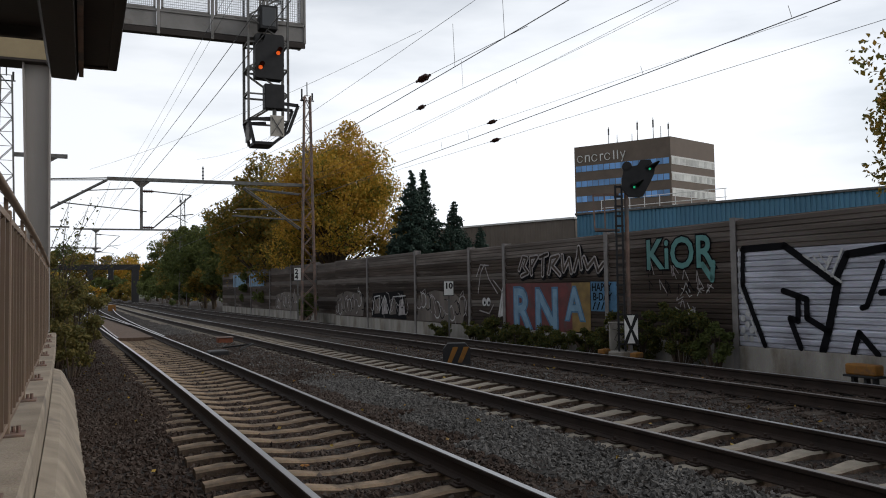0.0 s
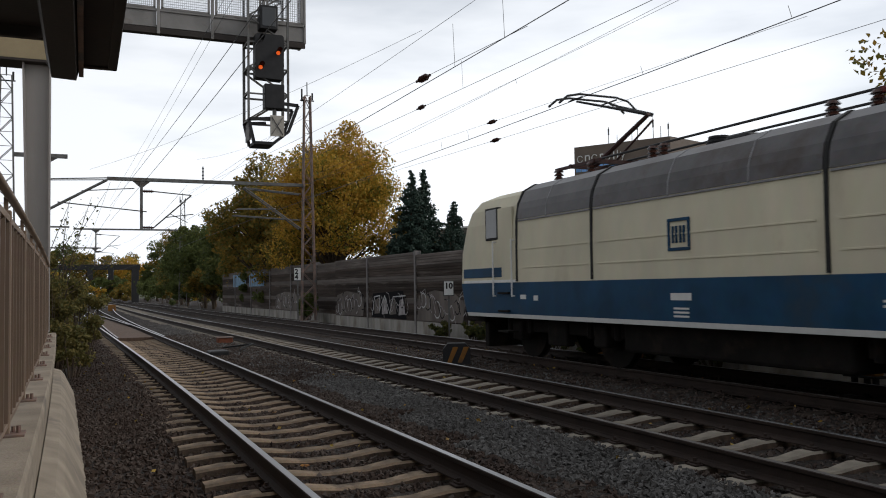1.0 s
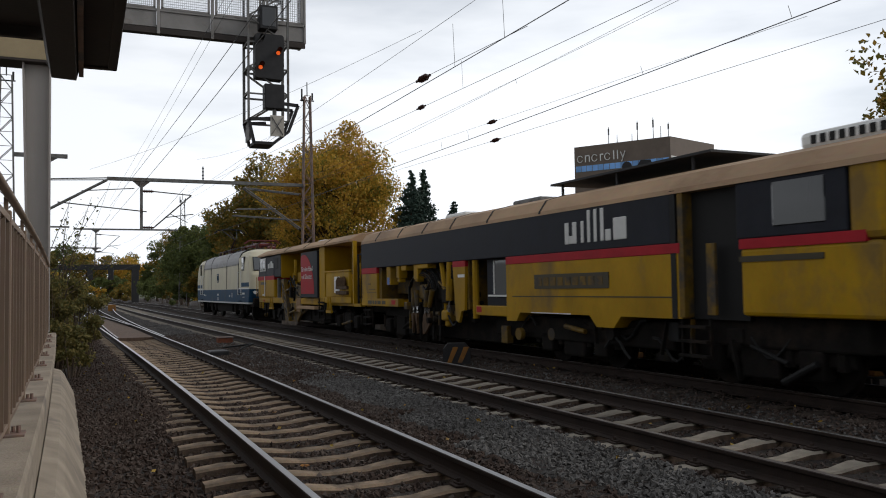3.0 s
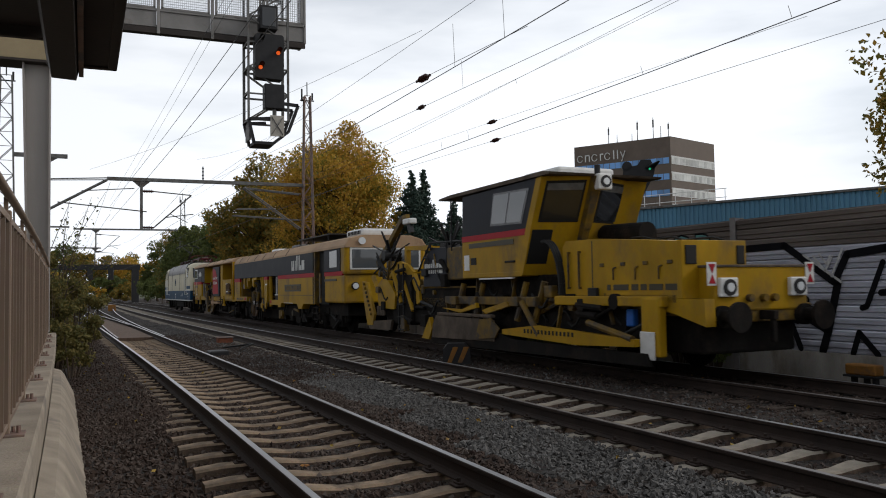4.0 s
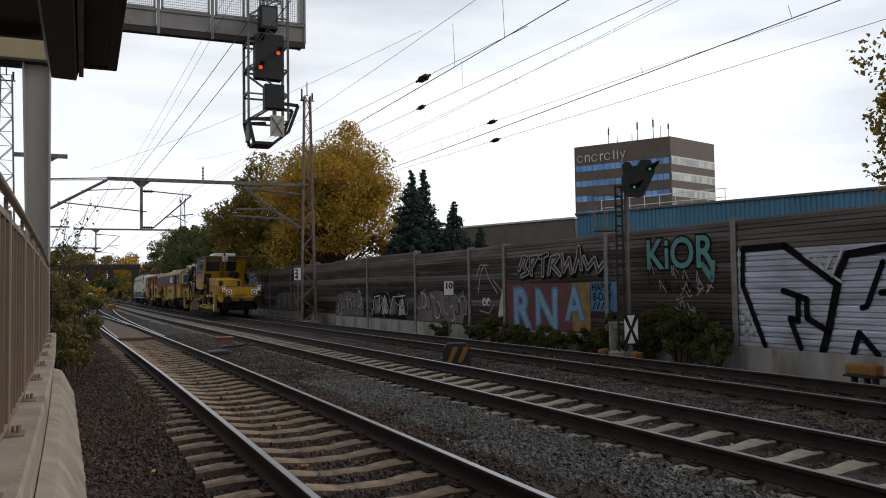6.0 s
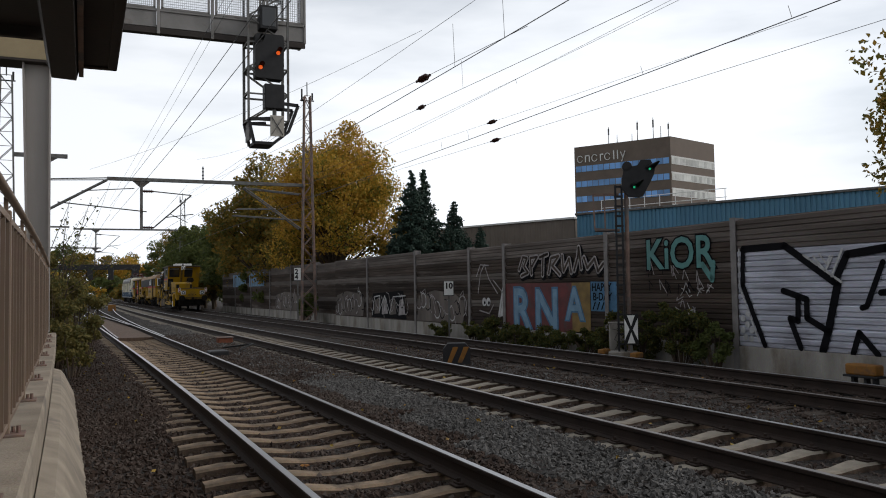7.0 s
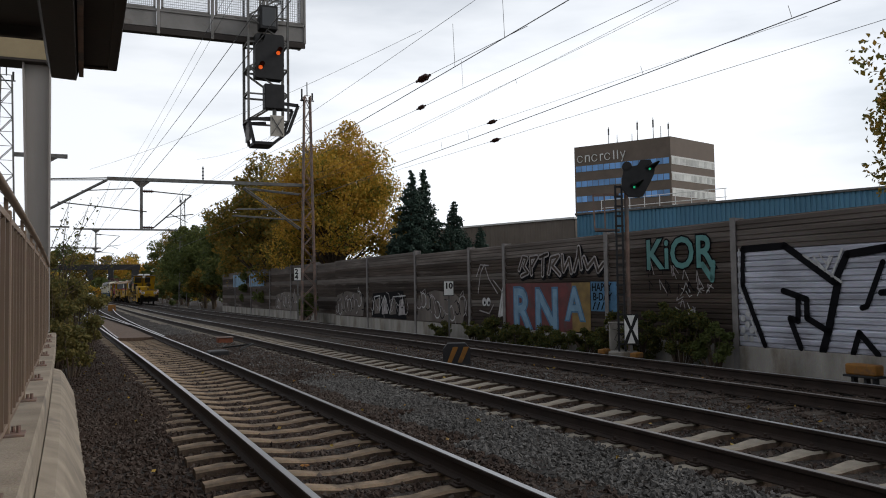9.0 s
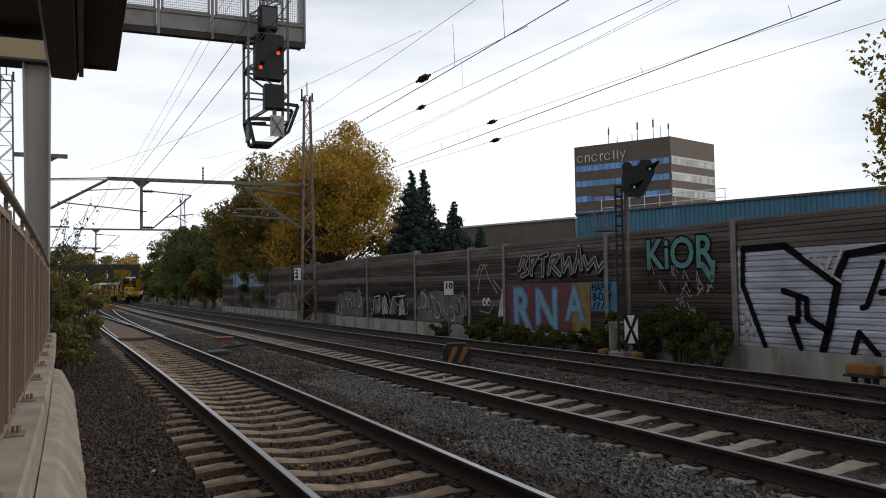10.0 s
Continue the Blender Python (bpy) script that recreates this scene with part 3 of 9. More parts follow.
def locomotive():
    t = car("electric_locomotive", 19.2, "cream and dark blue electric locomotive with raised pantograph", "locomotive")
    part("sill", loft([(1.50, 0.86, -7.85, 7.85, 0.14), (1.51, 0.94, -7.9, 7.9, 0.14)]), M_LETTER, t, "white sill line")
    part("lower_body", loft([(1.5, 0.94, -7.95, 7.95, 0.16), (1.5, 1.25, -8.1, 8.1, 0.16), (1.5, 1.6, -8.2, 8.2, 0.16)]), M_BLUE, t, "dark blue lower body")
    part("upper_body", loft([(1.49, 1.6, -8.2, 8.2, 0.16), (1.49, 2.3, -8.16, 8.16, 0.18), (1.47, 2.9, -7.95, 7.95, 0.2), (1.41, 3.22, -7.82, 7.82, 0.22), (1.28, 3.45, -7.62, 7.62, 0.26), (1.0, 3.58, -7.3, 7.3, 0.3)]), M_CREAM, t, "cream upper body")
    for y0, y1 in ((-5.4, -2.27), (-2.17, 2.72), (2.82, 5.4)):
        part("roof_hatch", loft([(1.488, 2.9, y0, y1, 0), (1.468, 3.1, y0, y1, 0), (1.43, 3.24, y0, y1, 0), (1.305, 3.485, y0, y1, 0), (1.03, 3.64, y0, y1, 0), (0.4, 3.72, y0, y1, 0)]), M_GREYROOF, t, "weathered grey roof section", smooth=False)
    for y in (-5.45, -2.22, 2.77, 5.45):
        part("body_seam", loft([(1.508, 1.62, y - 0.03, y + 0.03, 0), (1.503, 2.4, y - 0.03, y + 0.03, 0), (1.496, 2.9, y - 0.03, y + 0.03, 0), (1.44, 3.24, y - 0.03, y + 0.03, 0), (1.315, 3.5, y - 0.03, y + 0.03, 0), (1.03, 3.66, y - 0.03, y + 0.03, 0)]), M_BLACK, t)
    for y in (-3.85, -0.95, 0.72, 4.3):
        part("hatch_joint", loft([(1.4915, 2.87, y - 0.015, y + 0.015, 0), (1.472, 3.1, y - 0.015, y + 0.015, 0), (1.434, 3.24, y - 0.015, y + 0.015, 0), (1.309, 3.49, y - 0.015, y + 0.015, 0), (1.034, 3.645, y - 0.015, y + 0.015, 0)]), M_SEAMGREY, t)
    for y0, y1 in ((-5.38, -2.29), (-2.15, 2.7), (2.84, 5.38)):
        part("hatch_edge", boxed(-1.496, 1.496, y0, y1, 2.855, 2.885, 0.004), M_SEAMGREY, t)
    for z in (1.9, 2.28):
        for y0, y1 in ((-5.2, -2.4), (-2.05, 2.6), (2.9, 5.25)):
            part("body_rib", boxed(-1.502, 1.502, y0, y1, z - 0.014, z + 0.014, 0.004), M_CREAM, t)
    for sy in (-1, 1):
        # cab bands, doors, windows, lamps
        part("cab_band", boxed(-1.506, 1.506, sy * 6.1, sy * 7.95, 1.72, 1.93, 0.01), M_BLUE, t)
        part("nose_band", boxed(-1.0, 1.0, sy * 8.17, sy * 8.21, 1.72, 1.93, 0.008), M_BLUE, t)
        part("white_line", boxed(-1.507, 1.507, sy * 5.5, sy * 7.95, 1.6, 1.66, 0.005), M_SIGNWHITE, t)
        for sx in (-1, 1):
            part("cab_door_frame", boxed(sx * 1.47, sx * 1.498, sy * 5.62, sy * 6.32, 1.18, 3.2, 0.01), M_CREAM, t)
            part("cab_side_window", boxed(sx * 1.36, sx * 1.51, sy * 6.28, sy * 6.78, 2.57, 3.2, 0.012), M_GLASS, t)
            part("window_frame", boxed(sx * 1.35, sx * 1.503, sy * 6.24, sy * 6.82, 2.53, 3.24, 0.012), M_BLACK, t)
            for yy in (5.56, 6.38):
                bm = tube(bmesh.new(), (sx * 1.56, sy * yy, 1.3), (sx * 1.56, sy * yy, 2.5), 0.018)
                for zz in (1.32, 2.48):
                    tube(bm, (sx * 1.48, sy * yy, zz), (sx * 1.56, sy * yy, zz), 0.015)
                part("handrail", bm, M_SIGNWHITE, t)
            for zz in (0.55, 0.98, 1.36):
                part("step", boxed(sx * 1.3, sx * 1.56, sy * 5.75, sy * 6.2, zz, zz + 0.04, 0.008), M_UNDER, t)
            # windscreen panes lie in the sloping front
            a = 20.0
            pane = part("windscreen", boxed(-0.6, 0.6, -0.02, 0.02, -0.33, 0.33, 0.015), M_GLASSBRIGHT, t)
            pane.matrix_basis = pose(sx * 0.66, sy * 7.985, 2.84, sy * a * 1.0, 0, 0)
            seal = part("windscreen_seal", boxed(-0.635, 0.635, -0.02, 0.012, -0.365, 0.365, 0.02), M_BLACK, t)
            seal.matrix_basis = pose(sx * 0.66, sy * 7.982, 2.84, sy * a * 1.0, 0, 0)
            wiper = bar(bmesh.new(), (0.0, sy * 0.035, -0.3), (-sx * 0.32, sy * 0.035, 0.24), 0.03, 0.02)
            part("wiper", wiper, M_BLACK, t).matrix_basis = pane.matrix_basis.copy()
            for k in (0, 1):
                lamp = bmesh.new()
                disc(lamp, (sx * (0.94 + 0.27 * k), sy * 8.08, 1.46), (0, 1, 0), 0.115, 0.16, 20)
                hl = part("headlight", lamp, M_SIGNWHITE, t)
                part("lens", disc(bmesh.new(), (sx * (0.94 + 0.27 * k), sy * 8.165, 1.46), (0, 1, 0), 0.085, 0.02, 18), M_LAMP, hl)
        part("nose_rail", tube(bmesh.new(), (-0.6, sy * 8.24, 2.12), (0.6, sy * 8.24, 2.12), 0.018), M_SIGNWHITE, t)
        buffers(t, sy * 8.26, sy, 1.0, 0.23)
        part("buffer_beam", boxed(-1.3, 1.3, sy * 7.3, sy * 8.24, 0.72, 1.16, 0.04), M_UNDER, t)
        part("plough", boxed(-1.2, 1.2, sy * 7.3, sy * 7.5, 0.16, 0.74, 0.03), M_UNDER, t)
        bogie(t, sy * 4.5, 3.0, 0.58)
        horn = bmesh.new()
        tube(horn, (0.2, sy * 6.2, 3.55), (0.2, sy * 6.2, 3.72), 0.03)
        tube(horn, (0.2, sy * 6.35, 3.74), (0.2, sy * 5.95, 3.74), 0.05, 0.1)
        tube(horn, (-0.05, sy * 6.35, 3.74), (-0.05, sy * 6.0, 3.74), 0.04, 0.08)
        part("horn", horn, M_REDSTEEL, t)
    part("transformer", boxed(-1.2, 1.2, -2.3, 2.3, 0.35, 0.9, 0.06), M_UNDER, t)
    # railway emblem as a plain frame with bars, and lettering too small to read
    em = bmesh.new()
    for r in ((-1.512, -1.49, 0.22, 0.72, 2.02, 2.07), (-1.512, -1.49, 0.22, 0.72, 2.47, 2.52), (-1.512, -1.49, 0.22, 0.27, 2.07, 2.47), (-1.512, -1.49, 0.67, 0.72, 2.07, 2.47)):
        box(em, *r, 0.008)
    for y in (0.35, 0.43, 0.52, 0.6):
        box(em, -1.512, -1.49, y - 0.018, y + 0.018, 2.14, 2.4)
    part("emblem", em, M_BLUE, t, "dark blue framed emblem")
    for y, z, w, h in ((0.45, 1.32, 0.46, 0.11), (0.45, 1.14, 0.34, 0.03), (0.45, 1.08, 0.34, 0.03), (0.45, 1.02, 0.34, 0.03), (-3.1, 1.22, 0.3, 0.03), (-3.1, 1.28, 0.3, 0.03), (-3.75, 1.3, 0.12, 0.22), (5.2, 1.3, 0.22, 0.09), (4.7, 1.28, 0.16, 0.1), (-6.7, 1.38, 0.55, 0.09), (-6.7, 1.2, 0.45, 0.03)):
        part("inscription", boxed(-1.508, -1.49, y - w / 2, y + w / 2, z - h / 2, z + h / 2), M_LETTER, t)
    # roof gear
    for y in (5.4, 4.2, 2.3, 2.0, -1.5, -2.2, -5.2):
        for x in (-0.45, 0.45):
            ins = bmesh.new()
            insulator(ins, x, y, 3.66)
            part("insulator", ins, M_INSUL, t, "brown ribbed roof insulator")
    gear = bmesh.new()
    for x in (-0.35, 0.35):
        tube(gear, (x, 5.4, 4.02), (x, -5.2, 4.02), 0.022, sides=6)
    for k in range(5):
        disc(gear, (0.1, 1.25, 3.74 + 0.06 * k), (0, 0, 1), 0.26 - 0.02 * k, 0.045, 18)
    box(gear, -0.4, 0.5, 0.1, 0.6, 3.68, 3.86, 0.05)
    part("roof_busbar", gear, M_DARK, t)
    # raised pantograph
    p = bmesh.new()
    for x in (-0.45, 0.45):
        bar(p, (x, 5.5, 3.98), (x, 3.9, 3.98), 0.06)
    bar(p, (-0.5, 4.9, 3.98), (0.5, 4.9, 3.98), 0.08)
    bar(p, (-0.5, 4.1, 3.98), (0.5, 4.1, 3.98), 0.08)
    raised = part("pantograph", p, M_RUSTDARK, t, "raised single-arm pantograph")
    arm = bmesh.new()
    tube(arm, (0, 4.7, 4.0), (0, 2.95, 4.72), 0.055, 0.04)
    tube(arm, (0.12, 4.2, 4.0), (0.05, 2.9, 4.6), 0.022)
    part("lower_arm", arm, M_RUSTDARK, raised)
    arm = bmesh.new()
    for x in (-0.12, 0.12):
        tube(arm, (x * 0.7, 2.95, 4.72), (x * 3.6, 4.7, 5.3), 0.03, 0.022)
    tube(arm, (0, 2.85, 4.66), (0, 4.65, 5.25), 0.014)
    part("upper_arm", arm, M_DARK, raised)
    head = bmesh.new()
    for y in (4.55, 4.95):
        pts = [(-0.95, y, 5.2), (-0.75, y, 5.36), (-0.45, y, 5.42), (0.45, y, 5.42), (0.75, y, 5.36), (0.95, y, 5.2)]
        for a, b in zip(pts, pts[1:]):
            tube(head, a, b, 0.024, sides=6)
    for x in (-0.42, 0.42):
        tube(head, (x, 4.5, 5.36), (x, 5.0, 5.36), 0.018)
    part("collector_head", head, M_DARK, raised)
    # lowered pantograph
    p = bmesh.new()
    for x in (-0.45, 0.45):
        bar(p, (x, -2.2, 3.95), (x, -5.0, 3.95), 0.06)
        tube(p, (x * 0.6, -4.9, 4.0), (x * 0.3, -2.6, 4.1), 0.04)
        tube(p, (x * 0.4, -2.6, 4.1), (x * 1.0, -4.4, 4.2), 0.03)
    for y in (-2.3, -3.4, -4.8):
        bar(p, (-0.5, y, 3.96), (0.5, y, 3.96), 0.07)
    for y in (-4.2, -4.6):
        pts = [(-0.95, y, 4.02), (-0.75, y, 4.18), (0.75, y, 4.18), (0.95, y, 4.02)]
        for a, b in zip(pts, pts[1:]):
            tube(p, a, b, 0.026, sides=6)
    part("lowered_pantograph", p, M_REDSTEEL, t, "folded red pantograph")
    return t


def clutter(parent, y0, y1, z0, z1, n, seed):
    """Pipes, hoses and small gear along the near side of a machine."""
    rng = random.Random(seed)
    for k in range(n):
        y, z = rng.uniform(y0, y1), rng.uniform(z0, z1)
        x = rng.uniform(-1.42, -1.15)
        kind = k % 5
        mat = (M_UNDER, M_GRIMY, M_BLACK, M_GRIMY, M_UNDER)[rng.randrange(5)]
        bm = bmesh.new()
        if kind == 0:
            pts = [Vector((x, y + 0.14 * i, z + 0.18 * math.sin(i * 0.9 + k))) for i in range(6)]
            for a, b in zip(pts, pts[1:]):
                tube(bm, a, b, 0.025, sides=6)
            part("hose", bm, M_BLACK, parent)
        elif kind == 1:
            tube(bm, (x, y, z), (x, y + rng.uniform(0.4, 0.9), z + rng.uniform(-0.3, 0.3)), rng.uniform(0.03, 0.07))
            part("cylinder", bm, mat, parent)
        elif kind == 2:
            w, h = rng.uniform(0.08, 0.2), rng.uniform(0.08, 0.22)
            box(bm, x - 0.06, x + 0.1, y - w, y + w, z - h, z + h, 0.02)
            part("valve_block", bm, mat, parent)
        elif kind == 3:
            bar(bm, (x, y, z - 0.25), (x, y + rng.uniform(-0.2, 0.2), z + 0.3), 0.07, 0.03)
            part("strut", bm, mat, parent)
        else:
            disc(bm, (x, y, z), (1, 0, 0), rng.uniform(0.06, 0.14), 0.1, 14)
            part("pulley", bm, mat, parent)


def hazard_claw(parent, y, z):
    """Grab bracket of two slanting straps on a plate."""
    bm = bmesh.new()
    for a, b in (((y + 0.25, z), (y + 0.12, z + 0.5)), ((y - 0.25, z), (y - 0.12, z + 0.5)), ((y + 0.05, z), (y + 0.12, z + 0.5)), ((y - 0.05, z), (y - 0.12, z + 0.5))):
        bar(bm, (-1.42, *a), (-1.42, *b), 0.05, 0.03)
    box(bm, -1.46, -1.38, y - 0.3, y + 0.3, z - 0.06, z + 0.03, 0.01)
    part("step_bracket", bm, M_YELLOW, parent)


def machine_front():
    """First half of the tamping machine; y 0 is 2.8 m ahead of the mark of the train."""
    t = car("tamping_machine", 2.8, "yellow and anthracite track tamping machine under a long tan roof", "rail machine")
    Y = lambda u: u - 2.8
    part("main_frame", boxed(-1.3, 1.3, Y(9.3), Y(-3.6), 0.95, 1.2, 0.03), M_YELLOW, t)
    part("cab_lower", boxed(-1.45, 1.45, Y(9.45), Y(6.4), 1.2, 2.0, 0.06), M_YELLOW, t)
    part("cab_stripe", boxed(-1.456, 1.456, Y(9.47), Y(6.4), 1.98, 2.16, 0.01), M_RED, t, "red stripe")
    part("cab_upper", loft([(1.45, 2.16, Y(6.4), Y(9.47), 0.1), (1.43, 3.0, Y(6.4), Y(9.3), 0.1), (1.3, 3.14, Y(6.4), Y(9.1), 0.1)]), M_ANTHRACITE, t)
    part("engine_box", boxed(-1.44, 1.44, Y(6.4), Y(5.3), 2.1, 3.05, 0.03), M_ANTHRACITE, t)
    part("engine_grille", boxed(-1.455, -1.43, Y(6.2), Y(5.7), 2.45, 2.9, 0.01), M_BLACK, t)
    w = part("cab_side_window", boxed(-1.462, -1.40, Y(9.05), Y(7.95), 2.38, 2.98, 0.03), M_SIGNWHITE, t, "white-framed sliding window")
    for a, b in ((9.0, 8.53), (8.47, 8.0)):
        part("pane", boxed(-1.468, -1.44, Y(a), Y(b), 2.43, 2.93, 0.01), M_GLASSBRIGHT, w)
    part("windscreen", boxed(-1.2, 1.2, Y(9.42), Y(9.5), 2.3, 2.95, 0.03), M_GLASS, t)
    # company mark as plain shapes
    mk = bmesh.new()
    for y, w_, h in ((7.35, 0.2, 0.2), (7.14, 0.05, 0.24), (7.04, 0.05, 0.3), (6.94, 0.05, 0.3), (6.8, 0.12, 0.3), (6.6, 0.18, 0.2)):
        box(mk, -1.462, -1.44, Y(y) - w_ / 2, Y(y) + w_ / 2, 2.5, 2.5 + h, 0.01)
    part("company_mark", mk, M_LETTER, t, "white company mark")
    part("maker_plate", boxed(-1.46, -1.44, Y(8.9), Y(7.9), 1.78, 1.9), M_LETTERDARK, t)
    part("label_plate", boxed(-1.46, -1.44, Y(8.55), Y(8.1), 1.28, 1.36), M_SIGNWHITE, t)
    part("door_line", boxed(-1.456, -1.44, Y(7.92), Y(7.9), 1.22, 2.95), M_BLACK, t)
    for yy in (7.86, 9.42):
        part("handrail", tube(bmesh.new(), (-1.52, Y(yy), 1.25), (-1.52, Y(yy), 2.15), 0.018), M_SIGNWHITE if yy < 9 else M_YELLOW, t)
    boxes("front_railing", M_YELLOW, t, [(x - 0.03, x + 0.03, Y(9.75), Y(9.81), 1.2, 2.05) for x in (-1.3, -1.05, -0.8)] + [(-1.33, -0.77, Y(9.75), Y(9.81), 2.02, 2.08)])
    # long roof over the working bay
    part("roof", loft([(1.5, 3.06, Y(-3.8), Y(9.3), 0.05), (1.5, 3.13, Y(-3.8), Y(9.3), 0.05), (1.2, 3.32, Y(-3.8), Y(8.8), 0.1), (0.6, 3.4, Y(-3.8), Y(8.6), 0.1)]), M_TANROOF, t, "dusty tan roof")
    for u in (4.4, 1.5, -1.2):
        part("roof_joint", loft([(1.506, 3.08, Y(u) - 0.02, Y(u) + 0.02, 0), (1.506, 3.14, Y(u) - 0.02, Y(u) + 0.02, 0), (1.21, 3.33, Y(u) - 0.02, Y(u) + 0.02, 0), (0.6, 3.41, Y(u) - 0.02, Y(u) + 0.02, 0)]), M_BLACK, t)
    for u in (5.0, 2.6):
        part("roof_vent", boxed(-0.5, 0.4, Y(u) - 0.4, Y(u) + 0.4, 3.36, 3.5, 0.06), M_SIGNWHITE if u < 3 else M_TANROOF, t)
    # working bay: inner wall, beams, tools
    part("bay_wall", boxed(0.9, 1.0, Y(5.3), Y(-1.9), 1.2, 3.06), M_YELLOW, t)
    part("bay_wall", boxed(0.9, 1.0, Y(-1.9), Y(-3.6), 1.2, 2.3), M_YELLOW, t)
    for u in (-2.6, -3.3):
        part("bay_post", boxed(0.9, 0.97, Y(u) - 0.04, Y(u) + 0.04, 2.3, 3.06), M_YELLOW, t)
    part("bay_rail", tube(bmesh.new(), (0.94, Y(-1.9), 2.55), (0.94, Y(-3.6), 2.55), 0.02), M_LETTER, t)
    part("bay_beam", boxed(-0.95, -0.6, Y(5.3), Y(2.1), 1.85, 2.25, 0.03), M_YELLOW, t)
    part("bay_end_plate", boxed(-1.42, 0.9, Y(5.3), Y(5.24), 2.05, 3.05), M_YELLOW, t)
    part("grey_post", boxed(-1.40, -1.28, Y(6.0), Y(5.88), 1.2, 2.05, 0.01), M_STEEL, t)
    bm = bmesh.new()
    tube(bm, (-1.2, Y(3.7), 1.4), (-1.2, Y(3.7), 2.7), 0.06)
    tube(bm, (-1.2, Y(3.7), 2.2), (-1.2, Y(3.7), 2.75), 0.09)
    tube(bm, (-1.2, Y(3.2), 1.3), (-1.0, Y(2.5), 2.2), 0.06)
    part("lifting_cylinder", bm, M_YELLOW, t)
    pl = bmesh.new()
    prism(pl, [(Y(5.2), 1.95), (Y(4.8), 2.0), (Y(4.0), 0.25), (Y(4.5), 0.2)], -1.44, -1.3)
    prism(pl, [(Y(4.2), 1.4), (Y(3.4), 1.75), (Y(2.7), 1.7), (Y(2.6), 0.6), (Y(3.3), 0.2), (Y(4.3), 0.2)], -1.3, -1.2)
    part("side_plough", pl, M_GRIMY, t, "worn yellow side plough")
    for k in range(6):
        st = bmesh.new()
        y0 = Y(5.12) - k * 0.115
        prism(st, [(y0, 1.86 - k * 0.26), (y0 - 0.36, 1.7 - k * 0.26), (y0 - 0.4, 1.58 - k * 0.26), (y0 - 0.04, 1.74 - k * 0.26)], -1.45, -1.435)
        part("hazard_stripe", st, M_DUSTY if k % 2 else M_BLACK, t)
    for k in range(5):
        part("hazard_stripe", prism(bmesh.new(), [(Y(3.2) - k * 0.12, 1.2), (Y(3.14) - k * 0.12, 1.2), (Y(3.3) - k * 0.12, 0.65), (Y(3.36) - k * 0.12, 0.65)], -1.325, -1.301), M_TANROOF, t)
    part("plough_blade", prism(bmesh.new(), [(Y(4.9), 0.25), (Y(2.4), 0.25), (Y(2.6), 0.12), (Y(4.9), 0.1)], -1.5, -1.38), M_DUSTY, t)
    hose = bmesh.new()
    for k in range(4):
        pts = [Vector((-1.1 + 0.1 * k, Y(5.0) - 0.25 * i, 2.1 - 0.5 * math.sin(math.pi * i / 8) - 0.08 * k)) for i in range(9)]
        for a, b in zip(pts, pts[1:]):
            tube(hose, a, b, 0.03, sides=6)
    part("hose", hose, M_BLACK, t)
    # box with the slogan
    bx = part("advert_box", boxed(-1.45, 0.9, Y(2.1), Y(-0.05), 1.22, 2.95, 0.02), M_ANTHRACITE, t)
    o = [(Y(2.09), 1.36), (Y(2.09), 2.8)]
    for i in range(15):
        a = math.radians(100 - i * 6.9)
        o.append((Y(1.7) - 1.45 * math.cos(a) * 0.95, 1.36 + 1.5 * math.sin(a)))
    o.append((Y(0.33), 1.36))
    part("red_panel", prism(bmesh.new(), o, -1.458, -1.44), M_RED, bx, "red rounded panel")
    lettering("slogan", "Für eine Hand-", 0.262, M_LETTER, bx, near_face(-1.462, Y(2.02), 2.22), "white slogan", 0.15, 0.002)
    lettering("slogan", "voll Schotter.", 0.262, M_LETTER, bx, near_face(-1.462, Y(1.98), 1.93), "white slogan", 0.15, 0.002)
    part("yellow_partition", boxed(-1.38, 0.9, Y(-0.1), Y(-0.75), 1.2, 3.05, 0.01), M_YELLOW, t)
    part("walkway", boxed(-1.5, -1.2, Y(2.5), Y(0.2), 0.78, 0.9, 0.02), M_TANROOF, t, "dusty tan footboard")
    boxes("access_steps", M_UNDER, t, [(-1.45, -1.0, Y(-0.1), Y(-0.85), z, z + 0.06) for z in (0.4, 0.72, 1.02)] + [(-1.42, -1.38, Y(-0.1), Y(-0.14), 0.4, 1.2), (-1.42, -1.38, Y(-0.82), Y(-0.86), 0.4, 1.2)])
    # tank and spare tools
    part("fuel_tank", boxed(-1.4, 0.6, Y(-0.9), Y(-3.5), 1.24, 2.12, 0.05), M_YELLOW, t, "yellow tank")
    part("tank_lid", boxed(-1.42, 0.6, Y(-0.85), Y(-3.55), 2.1, 2.16, 0.015), M_YELLOW, t)
    nt = part("notice", boxed(-1.412, -1.39, Y(-1.95), Y(-2.5), 1.4, 1.95), M_SIGNWHITE, t, "white notice sheet")
    part("notice_ring", boxed(-1.416, -1.40, Y(-2.1), Y(-2.35), 1.58, 1.82, 0.01), M_STEEL, nt)
    rack = part("tine_rack", boxed(-1.5, -1.4, Y(-2.35), Y(-3.45), 1.52, 1.62, 0.01), M_TINE, t, "rusty rack of spare tines")
    part("rack_bar", boxed(-1.5, -1.4, Y(-2.35), Y(-3.45), 1.34, 1.46, 0.01), M_TINE, rack)
    for k in range(7):
        y = Y(-2.45) - 0.13 * k
        tools = tube(bmesh.new(), (-1.46, y, 1.62), (-1.46, y, 1.82), 0.055, 0.05, 8)
        part("spare_tine", tube(tools, (-1.46, y, 1.82), (-1.46, y, 1.96), 0.05, 0.0, 8), M_TINE, rack)
